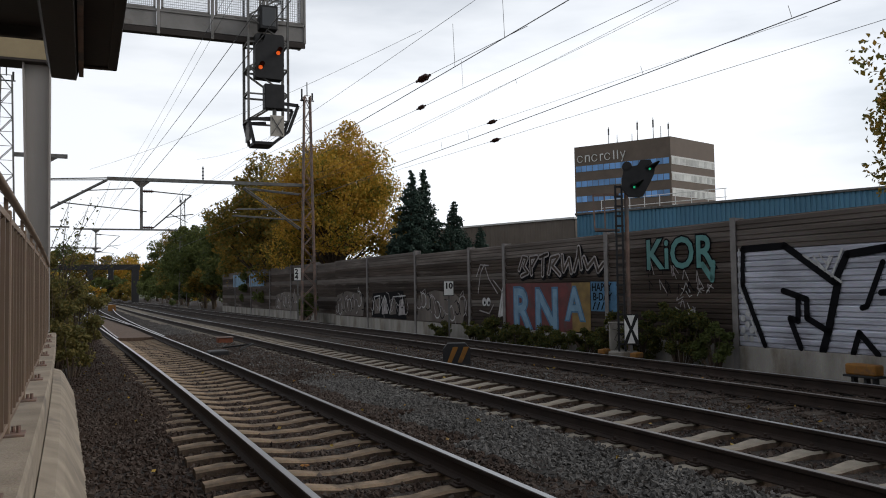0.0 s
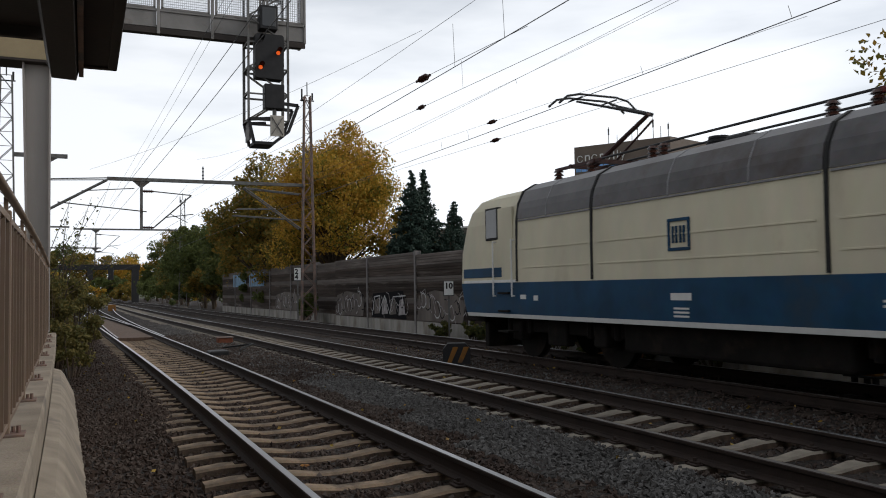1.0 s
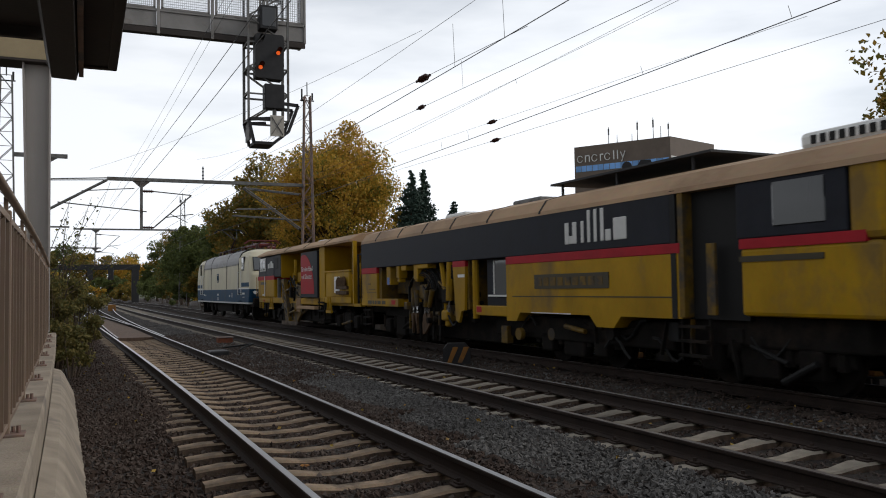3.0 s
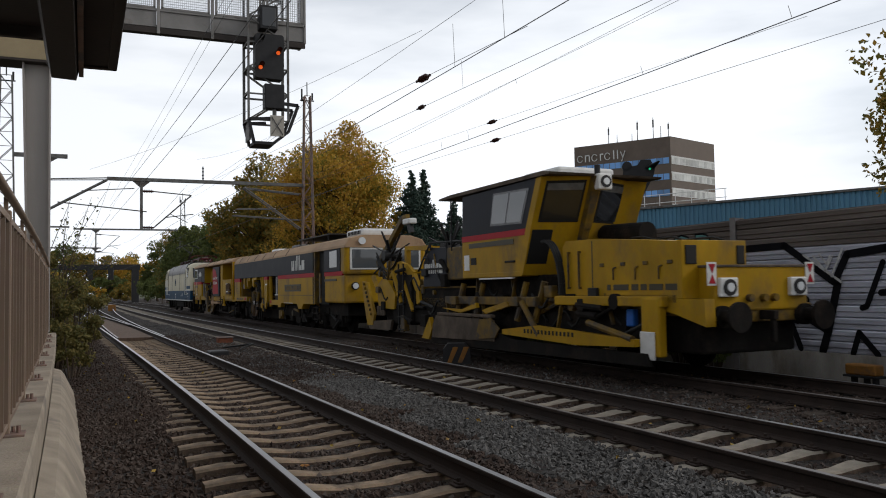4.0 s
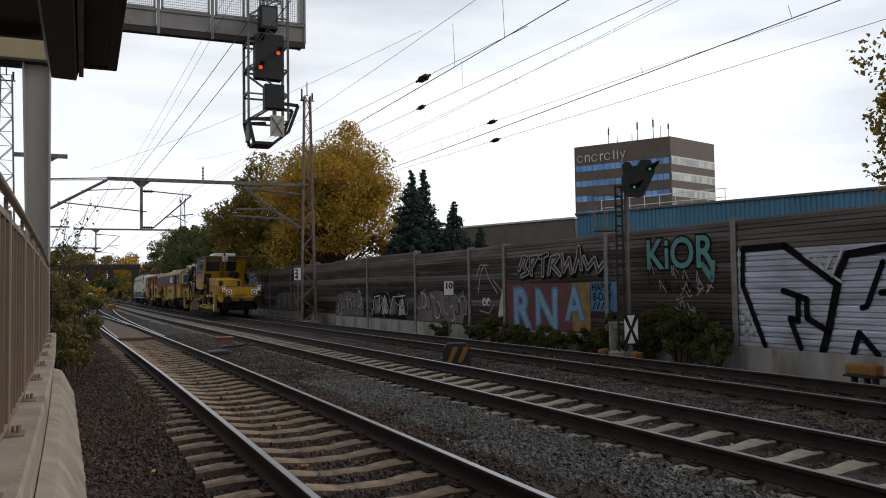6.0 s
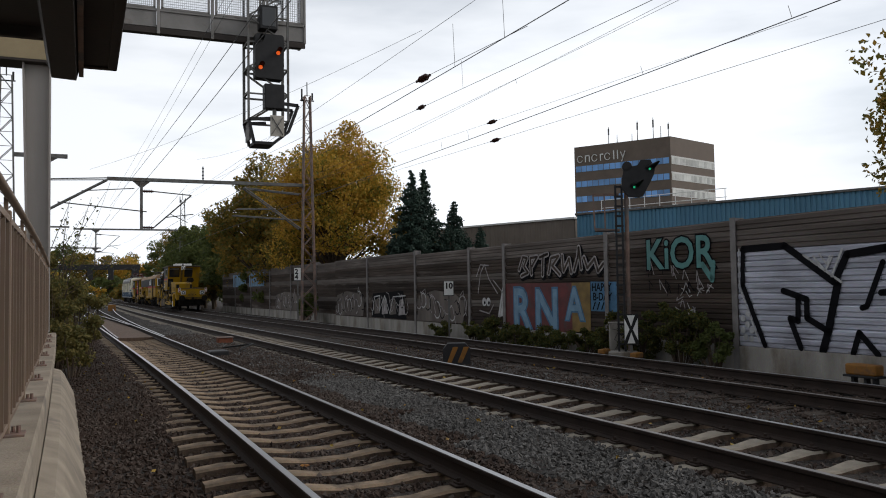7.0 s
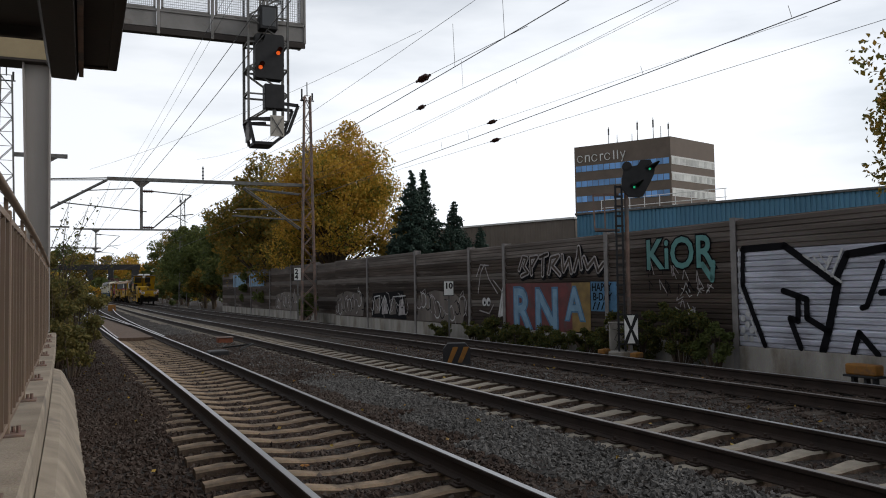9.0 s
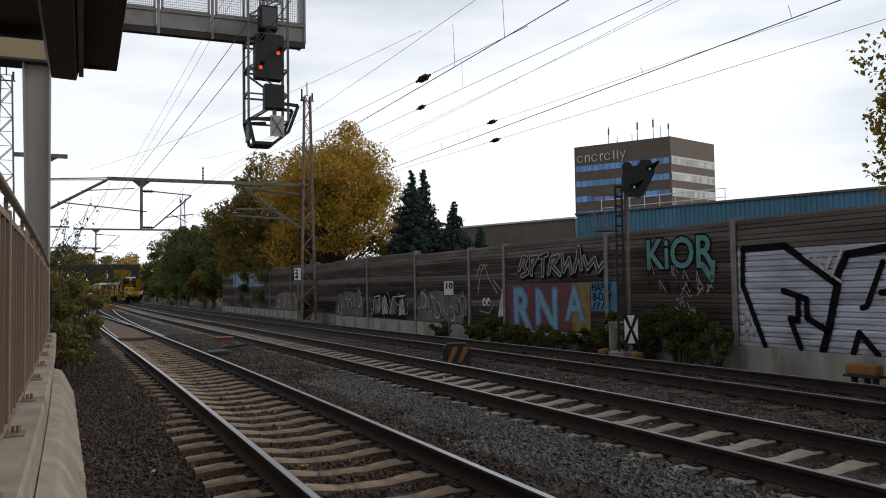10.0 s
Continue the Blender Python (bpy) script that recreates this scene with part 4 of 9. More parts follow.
    part("side_sill", boxed(-1.42, -1.3, Y(-0.7), Y(-3.7), 1.05, 1.26, 0.015), M_YELLOW, t)
    hazard_claw(t, Y(-1.4), 0.75)
    hazard_claw(t, Y(7.0), 0.75)
    for u in (9.2, 8.7):
        part("step_bracket", boxed(-1.44, -1.36, Y(u) - 0.04, Y(u) + 0.04, 0.7, 0.98, 0.01), M_YELLOW, t)
    part("red_label", boxed(-1.43, -1.3, Y(8.5), Y(8.25), 1.02, 1.1), M_RED, t)
    part("sill_front", boxed(-1.42, -1.3, Y(9.4), Y(5.0), 0.98, 1.2, 0.015), M_YELLOW, t)
    # posts at the joint
    boxes("joint_posts", M_YELLOW, t, [(-1.42, -1.3, Y(-3.9), Y(-4.0), 1.0, 3.08), (0.9, 1.0, Y(-3.9), Y(-4.0), 1.0, 3.08)])
    jc = part("joint_cabinet", boxed(-1.3, -0.6, Y(-4.0), Y(-4.75), 1.85, 2.35, 0.02), M_YELLOW, t)
    part("cabinet_door", boxed(-1.312, -1.29, Y(-4.06), Y(-4.42), 1.9, 2.3, 0.008), M_YELLOW, jc)
    part("cross_panel", boxed(-0.9, 0.9, Y(-3.55), Y(-3.65), 1.2, 1.9), M_UNDER, t)
    for k, (y0, y1, z0, z1) in enumerate(((-4.3, -4.3, 1.0, 2.62), (-4.52, -4.58, 0.95, 2.7), (-4.64, -4.66, 1.1, 2.9), (-4.3, -4.7, 2.62, 2.62), (-3.75, -3.8, 2.0, 2.9))):
        part("joint_pipe", tube(bmesh.new(), (-1.36 + 0.06 * (k % 2), Y(y0), z0), (-1.36 + 0.06 * (k % 2), Y(y1), z1), 0.035), M_BLACK, t)
    for k in range(4):
        hs = bmesh.new()
        pts = [Vector((-1.0 + 0.25 * k, Y(-3.7) - 0.14 * i, 1.75 + 0.1 * k - 0.45 * math.sin(math.pi * i / 10))) for i in range(11)]
        for a, b in zip(pts, pts[1:]):
            tube(hs, a, b, 0.03, sides=6)
        part("hose", hs, M_BLACK, t)
    part("joint_step", boxed(-1.45, -1.0, Y(-4.1), Y(-4.7), 0.95, 1.05, 0.01), M_YELLOW, t)
    clutter(t, Y(-3.4), Y(9.0), 0.4, 0.95, 26, 3)
    clutter(t, Y(2.3), Y(5.2), 1.2, 2.0, 14, 4)
    bogie(t, Y(6.6), 1.8, 0.42)
    bogie(t, Y(-2.6), 1.8, 0.42)
    buffers(t, Y(9.6), 1, 1.0)
    each_box("under_gear_fill", M_UNDER, t, [(-1.1, 1.1, Y(4.8), Y(-0.6), 0.3, 0.95), (-1.25, 1.25, Y(9.5), Y(8.2), 0.6, 0.96), (-0.6, 0.6, Y(-3.6), Y(-5.4), 0.75, 1.05)], 0.04)
    return t


def machine_rear():
    """Second, longer half of the tamping machine."""
    t = car("tamping_machine", -13.9, "long yellow and anthracite tamping machine with hanging tools", "rail machine")
    Y = lambda u: u + 13.9
    part("roof", loft([(1.5, 2.9, Y(-22.95), Y(-4.76), 0.05), (1.48, 2.98, Y(-22.95), Y(-4.76), 0.05), (1.32, 3.2, Y(-22.95), Y(-4.76), 0.05), (0.9, 3.32, Y(-22.95), Y(-4.76), 0.05), (0.5, 3.36, Y(-22.5), Y(-5.2), 0.05)]), M_TANROOF, t, "dusty tan roof")
    for u in (-6.1, -7.9, -9.6, -11.3, -13.2, -15.4):
        part("roof_joint", loft([(1.506, 2.93, Y(u) - 0.03, Y(u) + 0.03, 0), (1.487, 2.985, Y(u) - 0.03, Y(u) + 0.03, 0), (1.33, 3.205, Y(u) - 0.03, Y(u) + 0.03, 0), (0.9, 3.33, Y(u) - 0.03, Y(u) + 0.03, 0), (0.5, 3.37, Y(u) - 0.03, Y(u) + 0.03, 0)]), M_BLACK, t)
    part("upper_side", boxed(-1.49, 1.49, Y(-4.82), Y(-19.2), 2.14, 2.92, 0.015), M_ANTHRACITE, t, "anthracite upper side")
    part("side_panel", boxed(-1.48, 1.48, Y(-4.82), Y(-6.15), 1.2, 1.98, 0.02), M_YELLOW, t)
    part("red_stripe", boxed(-1.492, 1.492, Y(-4.82), Y(-6.15), 1.97, 2.15, 0.01), M_RED, t)
    part("longitudinal_sill", boxed(-1.49, -1.3, Y(-4.8), Y(-7.85), 1.0, 1.22, 0.015), M_YELLOW, t)
    part("longitudinal_sill", boxed(1.3, 1.49, Y(-5.15), Y(-22.5), 1.0, 1.22, 0.015), M_YELLOW, t)
    for y, w, z, h in ((-5.55, 0.34, 1.11, 0.1), (-5.86, 0.14, 1.11, 0.1), (-6.06, 0.14, 1.11, 0.1), (-6.34, 0.28, 1.11, 0.1), (-6.72, 0.3, 1.11, 0.1), (-5.75, 0.5, 1.5, 0.015), (-5.5, 0.22, 1.66, 0.03), (-5.7, 0.75, 1.4, 0.012)):
        part("inscription", boxed(-1.494, -1.47, Y(y) - w / 2, Y(y) + w / 2, z - h / 2, z + h / 2), M_LETTERDARK, t)
    part("red_label", boxed(-1.496, -1.47, Y(-7.35), Y(-7.65), 1.06, 1.18), M_RED, t)
    # dark sheet behind the bay, its colour standing for the shade inside
    part("inner_wall", boxed(0.5, 0.6, Y(-6.2), Y(-12.5), 1.0, 2.14), M_UNDER, t)
    part("inner_beam", boxed(-0.9, -0.5, Y(-6.15), Y(-9.2), 1.35, 1.75, 0.04), M_GRIMY, t)
    part("inner_wall_yellow", boxed(-1.4, 0.5, Y(-6.15), Y(-6.35), 1.2, 2.14), M_GRIMY, t)
    # things hung under the upper side
    for u, w, h in ((-7.05, 0.32, 0.52), (-7.77, 0.22, 0.34), (-8.2, 0.36, 0.14), (-9.05, 0.28, 0.4), (-9.45, 0.8, 0.12)):
        h_ = part("hanging_bracket", boxed(-1.46, -1.2, Y(u) - w / 2, Y(u) + w / 2, 2.14 - h, 2.16, 0.02), M_YELLOW, t)
        if w > 0.31 and h > 0.5:
            part("blue_sticker", boxed(-1.466, -1.45, Y(u) - 0.08, Y(u) + 0.08, 1.63, 1.83), M_BLUEPLASTIC, h_)
        if h > 0.3 and w < 0.31:
            part("claw_foot", boxed(-1.44, -1.24, Y(u) - 0.09, Y(u) + 0.09, 1.68, 1.8, 0.03), M_YELLOW, h_)
    # tamping unit
    part("tamping_unit", boxed(-1.2, -0.4, Y(-8.7), Y(-10.6), 1.2, 1.9, 0.06), M_UNDER, t, "dark greasy tamping unit")
    for k in range(4):
        y = Y(-9.0) - 0.42 * k
        part("tamping_arm", prism(bmesh.new(), [(y + 0.1, 1.5), (y - 0.1, 1.5), (y - 0.02, 0.9), (y + 0.16, 0.62), (y + 0.08, 0.58), (y - 0.14, 0.85)], -1.25, -1.05), M_UNDER, t)
        part("squeeze_cylinder", tube(bmesh.new(), (-1.15, y, 1.2), (-1.15, y + 0.1, 1.9), 0.09), M_GRIMY if k % 2 else M_UNDER, t)
    for k in range(4):
        y = Y(-9.05) - 0.42 * k
        tn = bmesh.new()
        tube(tn, (-1.3, y, 1.0), (-1.3, y + 0.06, 0.55), 0.035)
        prism(tn, [(y - 0.03, 0.55), (y + 0.1, 0.58), (y + 0.09, 0.2), (y + 0.02, 0.16)], -1.33, -1.27)
        part("tine", tn, M_UNDER, t)
    for u, lean, low in ((-8.62, 0.0, 0.62), (-8.85, 0.08, 0.6), (-9.45, -0.12, 0.62), (-9.72, -0.3, 0.6)):
        sq = part("squeeze_arm", tube(bmesh.new(), (-1.34, Y(u + lean * 0.5), 1.45), (-1.34, Y(u - lean * 0.2), 1.02), 0.075, 0.06, 10), M_GRIMY, t)
        part("piston_rod", tube(bmesh.new(), (-1.34, Y(u - lean * 0.2), 1.02), (-1.34, Y(u - lean * 0.5), 0.78), 0.03), M_ROD, sq)
        part("tine_holder", prism(bmesh.new(), [(Y(u) - 0.12, 0.86), (Y(u) + 0.06, 0.82), (Y(u) + 0.0 - lean, 0.55), (Y(u) - 0.02 - lean, 0.3), (Y(u) - 0.06 - lean, 0.32), (Y(u) - 0.1, 0.6)], -1.4, -1.34), M_TINE, t)
    for k in range(9):
        hs = bmesh.new()
        r = 0.55 + 0.05 * k
        pts = [Vector((-1.42 + 0.03 * k, Y(-9.2) + (r + 0.15) * math.cos(a), 1.45 + (r * 0.75) * math.sin(a))) for a in [math.pi * (0.04 + 0.92 * i / 12) for i in range(13)]]
        for a, b in zip(pts, pts[1:]):
            tube(hs, a, b, 0.012 + 0.004 * (k % 3), sides=6)
        part("hose_loop", hs, M_BLACK if k % 3 else M_UNDER, t)
    part("unit_head", boxed(-1.3, -1.0, Y(-8.9), Y(-9.4), 1.2, 1.62, 0.06), M_GRIMY, t)
    cyl = bmesh.new()
    tube(cyl, (-1.36, Y(-10.5), 2.14), (-1.36, Y(-10.74), 1.37), 0.07)
    tube(cyl, (-1.36, Y(-10.74), 1.37), (-1.36, Y(-10.7), 0.9), 0.05)
    part("hydraulic_cylinder", cyl, M_YELLOW, t)
    cyl = part("hydraulic_cylinder", tube(bmesh.new(), (-1.4, Y(-11.1), 2.14), (-1.4, Y(-11.02), 1.2), 0.1), M_YELLOW, t)
    part("piston_rod", tube(bmesh.new(), (-1.4, Y(-11.02), 1.2), (-1.4, Y(-10.96), 0.92), 0.035), M_ROD, cyl)
    boxes("lift_clamp", M_YELLOW, t, [(-1.46, -1.2, Y(-10.62), Y(-10.98), 0.7, 0.96), (-1.4, -1.25, Y(-10.7), Y(-10.92), 0.55, 0.72)], 0.05)
    part("clamp_link", boxed(-1.3, -1.15, Y(-10.9), Y(-11.5), 0.82, 0.94, 0.02), M_GRIMY, t)
    part("slanted_panel", prism(bmesh.new(), [(Y(-11.36), 2.14), (Y(-12.05), 2.14), (Y(-11.97), 0.98), (Y(-11.8), 0.95), (Y(-11.66), 0.68), (Y(-11.5), 0.74)], -1.47, -1.4), M_YELLOW, t)
    part("panel_return", boxed(-1.4, -0.9, Y(-12.02), Y(-12.1), 1.0, 2.14), M_GRIMY, t)
    part("red_stripe", boxed(-1.478, -1.40, Y(-11.37), Y(-12.05), 2.0, 2.14), M_RED, t)
    part("white_label", boxed(-1.478, -1.46, Y(-11.65), Y(-12.0), 1.75, 1.82), M_SIGNWHITE, t)
    part("yellow_post", tube(bmesh.new(), (-1.38, Y(-12.39), 2.14), (-1.38, Y(-12.4), 0.8), 0.08), M_YELLOW, t)
    bay = part("window_bay", boxed(-1.3, 1.2, Y(-12.8), Y(-14.0), 1.05, 2.14, 0.01), M_ANTHRACITE, t)
    part("window", boxed(-1.315, -1.29, Y(-13.15), Y(-13.85), 1.35, 2.1, 0.01), M_GLASSBRIGHT, bay)
    part("window_mullion", boxed(-1.33, -1.30, Y(-13.15), Y(-13.19), 1.35, 2.1), M_SIGNWHITE, bay)
    part("window_sill", boxed(-1.36, -1.29, Y(-12.95), Y(-13.9), 1.3, 1.34), M_SIGNWHITE, bay)
    part("bay_sill", boxed(-1.48, -1.3, Y(-12.55), Y(-14.0), 0.88, 1.1, 0.02), M_YELLOW, t)
    part("red_label", boxed(-1.487, -1.47, Y(-12.62), Y(-12.85), 0.95, 1.08), M_RED, t)
    # yellow housing
    part("housing", prism(bmesh.new(), [(Y(-14.0), 2.0), (Y(-19.4), 2.0), (Y(-19.4), 0.98), (Y(-17.9), 0.98), (Y(-17.7), 0.78), (Y(-17.2), 0.78), (Y(-17.0), 0.98), (Y(-14.55), 0.98), (Y(-14.4), 0.8), (Y(-14.0), 0.8)], -1.48, 1.48), M_YELLOW, t)
    part("red_stripe", boxed(-1.492, 1.492, Y(-14.0), Y(-19.4), 1.98, 2.14, 0.01), M_RED, t)
    part("housing_recess", boxed(-1.486, -1.47, Y(-14.25), Y(-19.2), 1.3, 1.32), M_LETTERDARK, t)
    pl = part("type_plate", boxed(-1.492, -1.47, Y(-15.15), Y(-17.6), 1.46, 1.74), M_LETTERDARK, t, "black type plate with yellow bars")
    for k in range(9):
        part("plate_bar", boxed(-1.497, -1.48, Y(-15.25) - 0.25 * k, Y(-15.43) - 0.25 * k, 1.52, 1.68), M_GRIMY, pl)
    mk = bmesh.new()
    for y, w, h in ((-16.35, 0.13, 0.4), (-16.6, 0.13, 0.4), (-16.48, 0.12, 0.15), (-16.85, 0.09, 0.4), (-17.05, 0.09, 0.58), (-17.25, 0.09, 0.58), (-17.45, 0.1, 0.58), (-17.62, 0.16, 0.2), (-17.95, 0.36, 0.38)):
        box(mk, -1.503, -1.48, Y(y) - w / 2, Y(y) + w / 2, 2.28, 2.28 + h, 0.015)
    part("company_mark", mk, M_LETTER, t, "white company mark")
    part("skirt_line", boxed(-1.486, -1.46, Y(-15.0), Y(-16.4), 0.98, 1.0), M_SIGNWHITE, t)
    # door recess and rear cab
    # solid black block paints the shade inside the doorway
    part("door_recess_black", boxed(-1.30, 1.42, Y(-19.4), Y(-20.6), 0.98, 2.95), M_BLACK, t)
    part("door_jamb", boxed(-1.482, -1.2, Y(-19.36), Y(-19.48), 1.0, 2.93, 0.01), M_GRIMY, t)
    part("door_leaf", boxed(-1.475, -1.42, Y(-19.95), Y(-20.12), 1.05, 2.1, 0.01), M_GRIMY, t)
    part("door_post", boxed(-1.49, -1.40, Y(-19.2), Y(-19.32), 0.98, 2.95), M_BLACK, t)
    part("cab_lower", boxed(-1.46, 1.46, Y(-20.6), Y(-22.8), 1.05, 2.0, 0.06), M_YELLOW, t)
    part("cab_stripe", boxed(-1.47, -1.40, Y(-20.6), Y(-22.6), 1.98, 2.12), M_RED, t)
    part("cab_side", boxed(-1.465, 1.465, Y(-20.55), Y(-22.35), 2.12, 2.95, 0.02), M_ANTHRACITE, t)
    part("cab_window", boxed(-1.475, -1.44, Y(-21.2), Y(-22.05), 2.25, 2.85, 0.02), M_GLASS, t)
    part("cab_rear", boxed(-1.468, 1.468, Y(-22.35), Y(-22.9), 2.0, 3.05, 0.1), M_YELLOW, t)
    rw = part("rear_window", boxed(-1.3, 1.25, Y(-22.85), Y(-22.93), 2.16, 2.9, 0.02), M_SIGNWHITE, t, "white-framed rear window")
    for x0, x1 in ((-1.23, -0.12), (-0.02, 1.18)):
        part("pane", boxed(x0, x1, Y(-22.9), Y(-22.945), 2.22, 2.84, 0.01), M_GLASSBRIGHT, rw)
    part("pane_post", boxed(-0.12, -0.02, Y(-22.9), Y(-22.96), 2.16, 2.9, 0.01), M_YELLOW, rw)
    part("cab_inscription", boxed(-1.475, -1.44, Y(-20.6), Y(-22.0), 1.8, 1.88), M_LETTERDARK, t)
    lamp = part("rear_lamp", disc(bmesh.new(), (-1.1, Y(-22.85), 1.62), (0, 1, 0), 0.13, 0.08), M_DARK, t)
    part("lens", disc(bmesh.new(), (-1.1, Y(-22.9), 1.62), (0, 1, 0), 0.1, 0.02), M_LAMP, lamp)
    # roof gear
    boxes("roof_platform", M_DARK, t, [(-0.9, 0.9, Y(-14.9), Y(-19.5), 3.56, 3.6)] + [(x - 0.02, x + 0.02, Y(u) - 0.02, Y(u) + 0.02, 3.3, 3.58) for u in (-15.2, -17.0, -19.0) for x in (-0.8, 0.8)])
    ac = part("air_conditioner", boxed(-0.8, 0.6, Y(-21.1), Y(-22.7), 3.32, 3.56, 0.07), M_SIGNWHITE, t, "white roof air conditioner")
    for k in range(9):
        part("vent_slot", boxed(-0.815, -0.79, Y(-21.3) - 0.15 * k, Y(-21.38) - 0.15 * k, 3.38, 3.5), M_BLACK, ac)
    part("roof_lamp", disc(bmesh.new(), (-0.9, Y(-22.98), 3.12), (0, 1, 0), 0.12, 0.1), M_LAMP, t, "round roof lamp")
    for u in (-9.5, -13.2):
        part("roof_box", boxed(-0.5, 0.6, Y(u) - 0.6, Y(u) + 0.6, 3.3, 3.5, 0.06), M_SIGNWHITE if u > -10 else M_STEEL, t)
    clutter(t, Y(-12.4), Y(-8.2), 0.5, 1.9, 44, 5)
    clutter(t, Y(-22.0), Y(-13.0), 0.4, 0.8, 22, 6)
    bogie(t, Y(-7.2), 1.8, 0.42)
    bogie(t, Y(-16.0), 1.8, 0.42)
    bogie(t, Y(-20.6), 1.8, 0.42)
    # the box from -8.6 to -13.1 is added to darken the gap below
    each_box("under_gear_fill", M_UNDER, t, [(-1.15, 1.15, Y(-6.0), Y(-8.6), 0.7, 1.0), (-1.2, 1.2, Y(-13.0), Y(-18.9), 0.45, 0.9), (-0.9, 1.0, Y(-8.6), Y(-13.1), 0.22, 1.2), (-1.2, 1.2, Y(-19.0), Y(-22.4), 0.6, 1.05)], 0.04)
    ladder(t, -1.42, Y(-19.35), Y(-19.95), 0.35, 1.0, 3, M_UNDER)
    ladder(t, -1.42, Y(-5.0), Y(-5.25) - 0.35, 0.35, 1.0, 3, M_UNDER)
    return t


def plough_car():
    """Ballast plough with a high cab."""
    t = car("ballast_regulator", -32.0, "yellow ballast regulator with tall cab and side ploughs", "rail machine")
    Y = lambda u: u + 32.0
    part("main_frame", boxed(-1.2, 1.2, Y(-25.4), Y(-39.0), 1.0, 1.28, 0.03), M_GRIMY, t)
    # front tools: brooms, plough plates, boom
    for name, pts, x0, x1, mat in (
        ("plough_plate", [(-24.3, 1.75), (-24.75, 1.72), (-25.0, 1.3), (-25.35, 0.75), (-25.2, 0.42), (-24.75, 0.4), (-24.5, 1.0)], -1.42, -1.34, M_YELLOW),
        ("plough_plate", [(-25.5, 1.62), (-25.9, 1.8), (-26.4, 1.75), (-26.95, 1.35), (-26.85, 0.92), (-25.6, 0.95)], -1.36, -1.22, M_YELLOW),
        ("wear_blade", [(-24.75, 0.52), (-26.75, 0.62), (-26.6, 0.32), (-24.95, 0.28)], -1.4, -1.32, M_DUSTY),
        ("tool_arm", [(-25.8, 1.5), (-25.95, 2.3), (-26.2, 2.32), (-26.35, 1.5)], -1.15, -0.95, M_GRIMY),
        ("tool_arm", [(-25.75, 1.2), (-26.2, 1.2), (-26.3, 0.7), (-25.9, 0.65)], -1.1, -0.9, M_GRIMY)):
        part(name, prism(bmesh.new(), [(Y(a), b) for a, b in pts], x0, x1), mat, t)
    part("tool_carrier", boxed(-1.15, 0.9, Y(-25.3), Y(-27.9), 0.95, 1.75, 0.1), M_GRIMY, t, "grimy yellow tool carrier")
    for k in range(5):
        y = Y(-25.6) - 0.12 * k
        part("claw_tooth", prism(bmesh.new(), [(y, 1.0), (y - 0.07, 1.0), (y - 0.09, 0.75), (y - 0.04, 0.72)], -1.42, -1.37), M_DUSTY, t)
    for y0, z0, y1, z1, r in ((-25.0, 1.9, -25.7, 1.2, 0.07), (-26.7, 2.0, -27.3, 1.1, 0.08), (-27.5, 1.7, -28.1, 0.9, 0.06), (-26.9, 1.3, -27.7, 1.5, 0.05)):
        part("tool_cylinder", tube(bmesh.new(), (-1.3, Y(y0), z0), (-1.3, Y(y1), z1), r), M_YELLOW, t)
    for k in range(8):
        y = Y(-24.52) - 0.085 * k
        part("plate_tooth", boxed(-1.47, -1.42, y - 0.05, y, 1.62 - 0.13 * k, 1.7 - 0.13 * k, 0.008), M_GRIMY, t)
    arc = bmesh.new()
    bow = [(-26.25, 1.9), (-26.6, 2.1), (-27.1, 2.16), (-27.6, 2.06), (-28.0, 1.85), (-28.3, 1.5), (-28.4, 1.1)]
    for (a, b), (c, d) in zip(bow, bow[1:]):
        bar(arc, (-1.22, Y(a), b), (-1.22, Y(c), d), 0.1, 0.24)
    part("bow_arm", arc, M_YELLOW, t, "curved yellow lifting arm")
    arms = bmesh.new()
    bar(arms, (-1.0, Y(-27.05), 1.95), (-1.0, Y(-27.05), 2.68), 0.14)
    bar(arms, (-1.0, Y(-26.98), 2.66), (-1.0, Y(-28.65), 2.6), 0.12)
    bar(arms, (1.0, Y(-26.98), 2.66), (1.0, Y(-28.65), 2.6), 0.12)
    bar(arms, (-1.0, Y(-27.05), 2.66), (1.0, Y(-27.05), 2.66), 0.12)
    part("conveyor_frame", arms, M_YELLOW, t)
    boom = bmesh.new()
    bar(boom, (-1.0, Y(-24.7), 2.3), (-1.0, Y(-25.3), 2.62), 0.16)
    bar(boom, (-1.0, Y(-25.3), 2.62), (-1.0, Y(-26.75), 3.52), 0.15)
    bar(boom, (-1.0, Y(-26.7), 3.54), (-1.0, Y(-27.1), 3.58), 0.12)
    part("boom", boom, M_GRIMY, t)
    wl_ = part("work_light", boxed(-1.12, -0.86, Y(-26.95), Y(-27.45), 3.34, 3.5, 0.04), M_SIGNWHITE, t)
    part("light_bracket", prism(bmesh.new(), [(Y(-27.1), 3.34), (Y(-27.35), 3.34), (Y(-27.45), 3.1), (Y(-27.25), 3.08)], -1.05, -0.95), M_DARK, wl_)
    for cy, cz, cx in ((-25.75, 2.5, -1.0), (-28.2, 2.6, -0.2)):
        fan = bmesh.new()
        for k in range(26):
            a = math.radians(360 / 26 * k)
            lean = 0.35 * math.sin(k * 2.4)
            L = 0.74 + 0.08 * math.sin(k * 1.7)
            bar(fan, (cx, Y(cy), cz), (cx + lean, Y(cy) + L * math.cos(a), cz + L * math.sin(a)), 0.06, 0.025)
        disc(fan, (cx, Y(cy), cz), (1, 0, 0), 0.16, 0.5, 14)
        part("brush_wheel", fan, M_DARK, t, "dark rubber broom wheel")
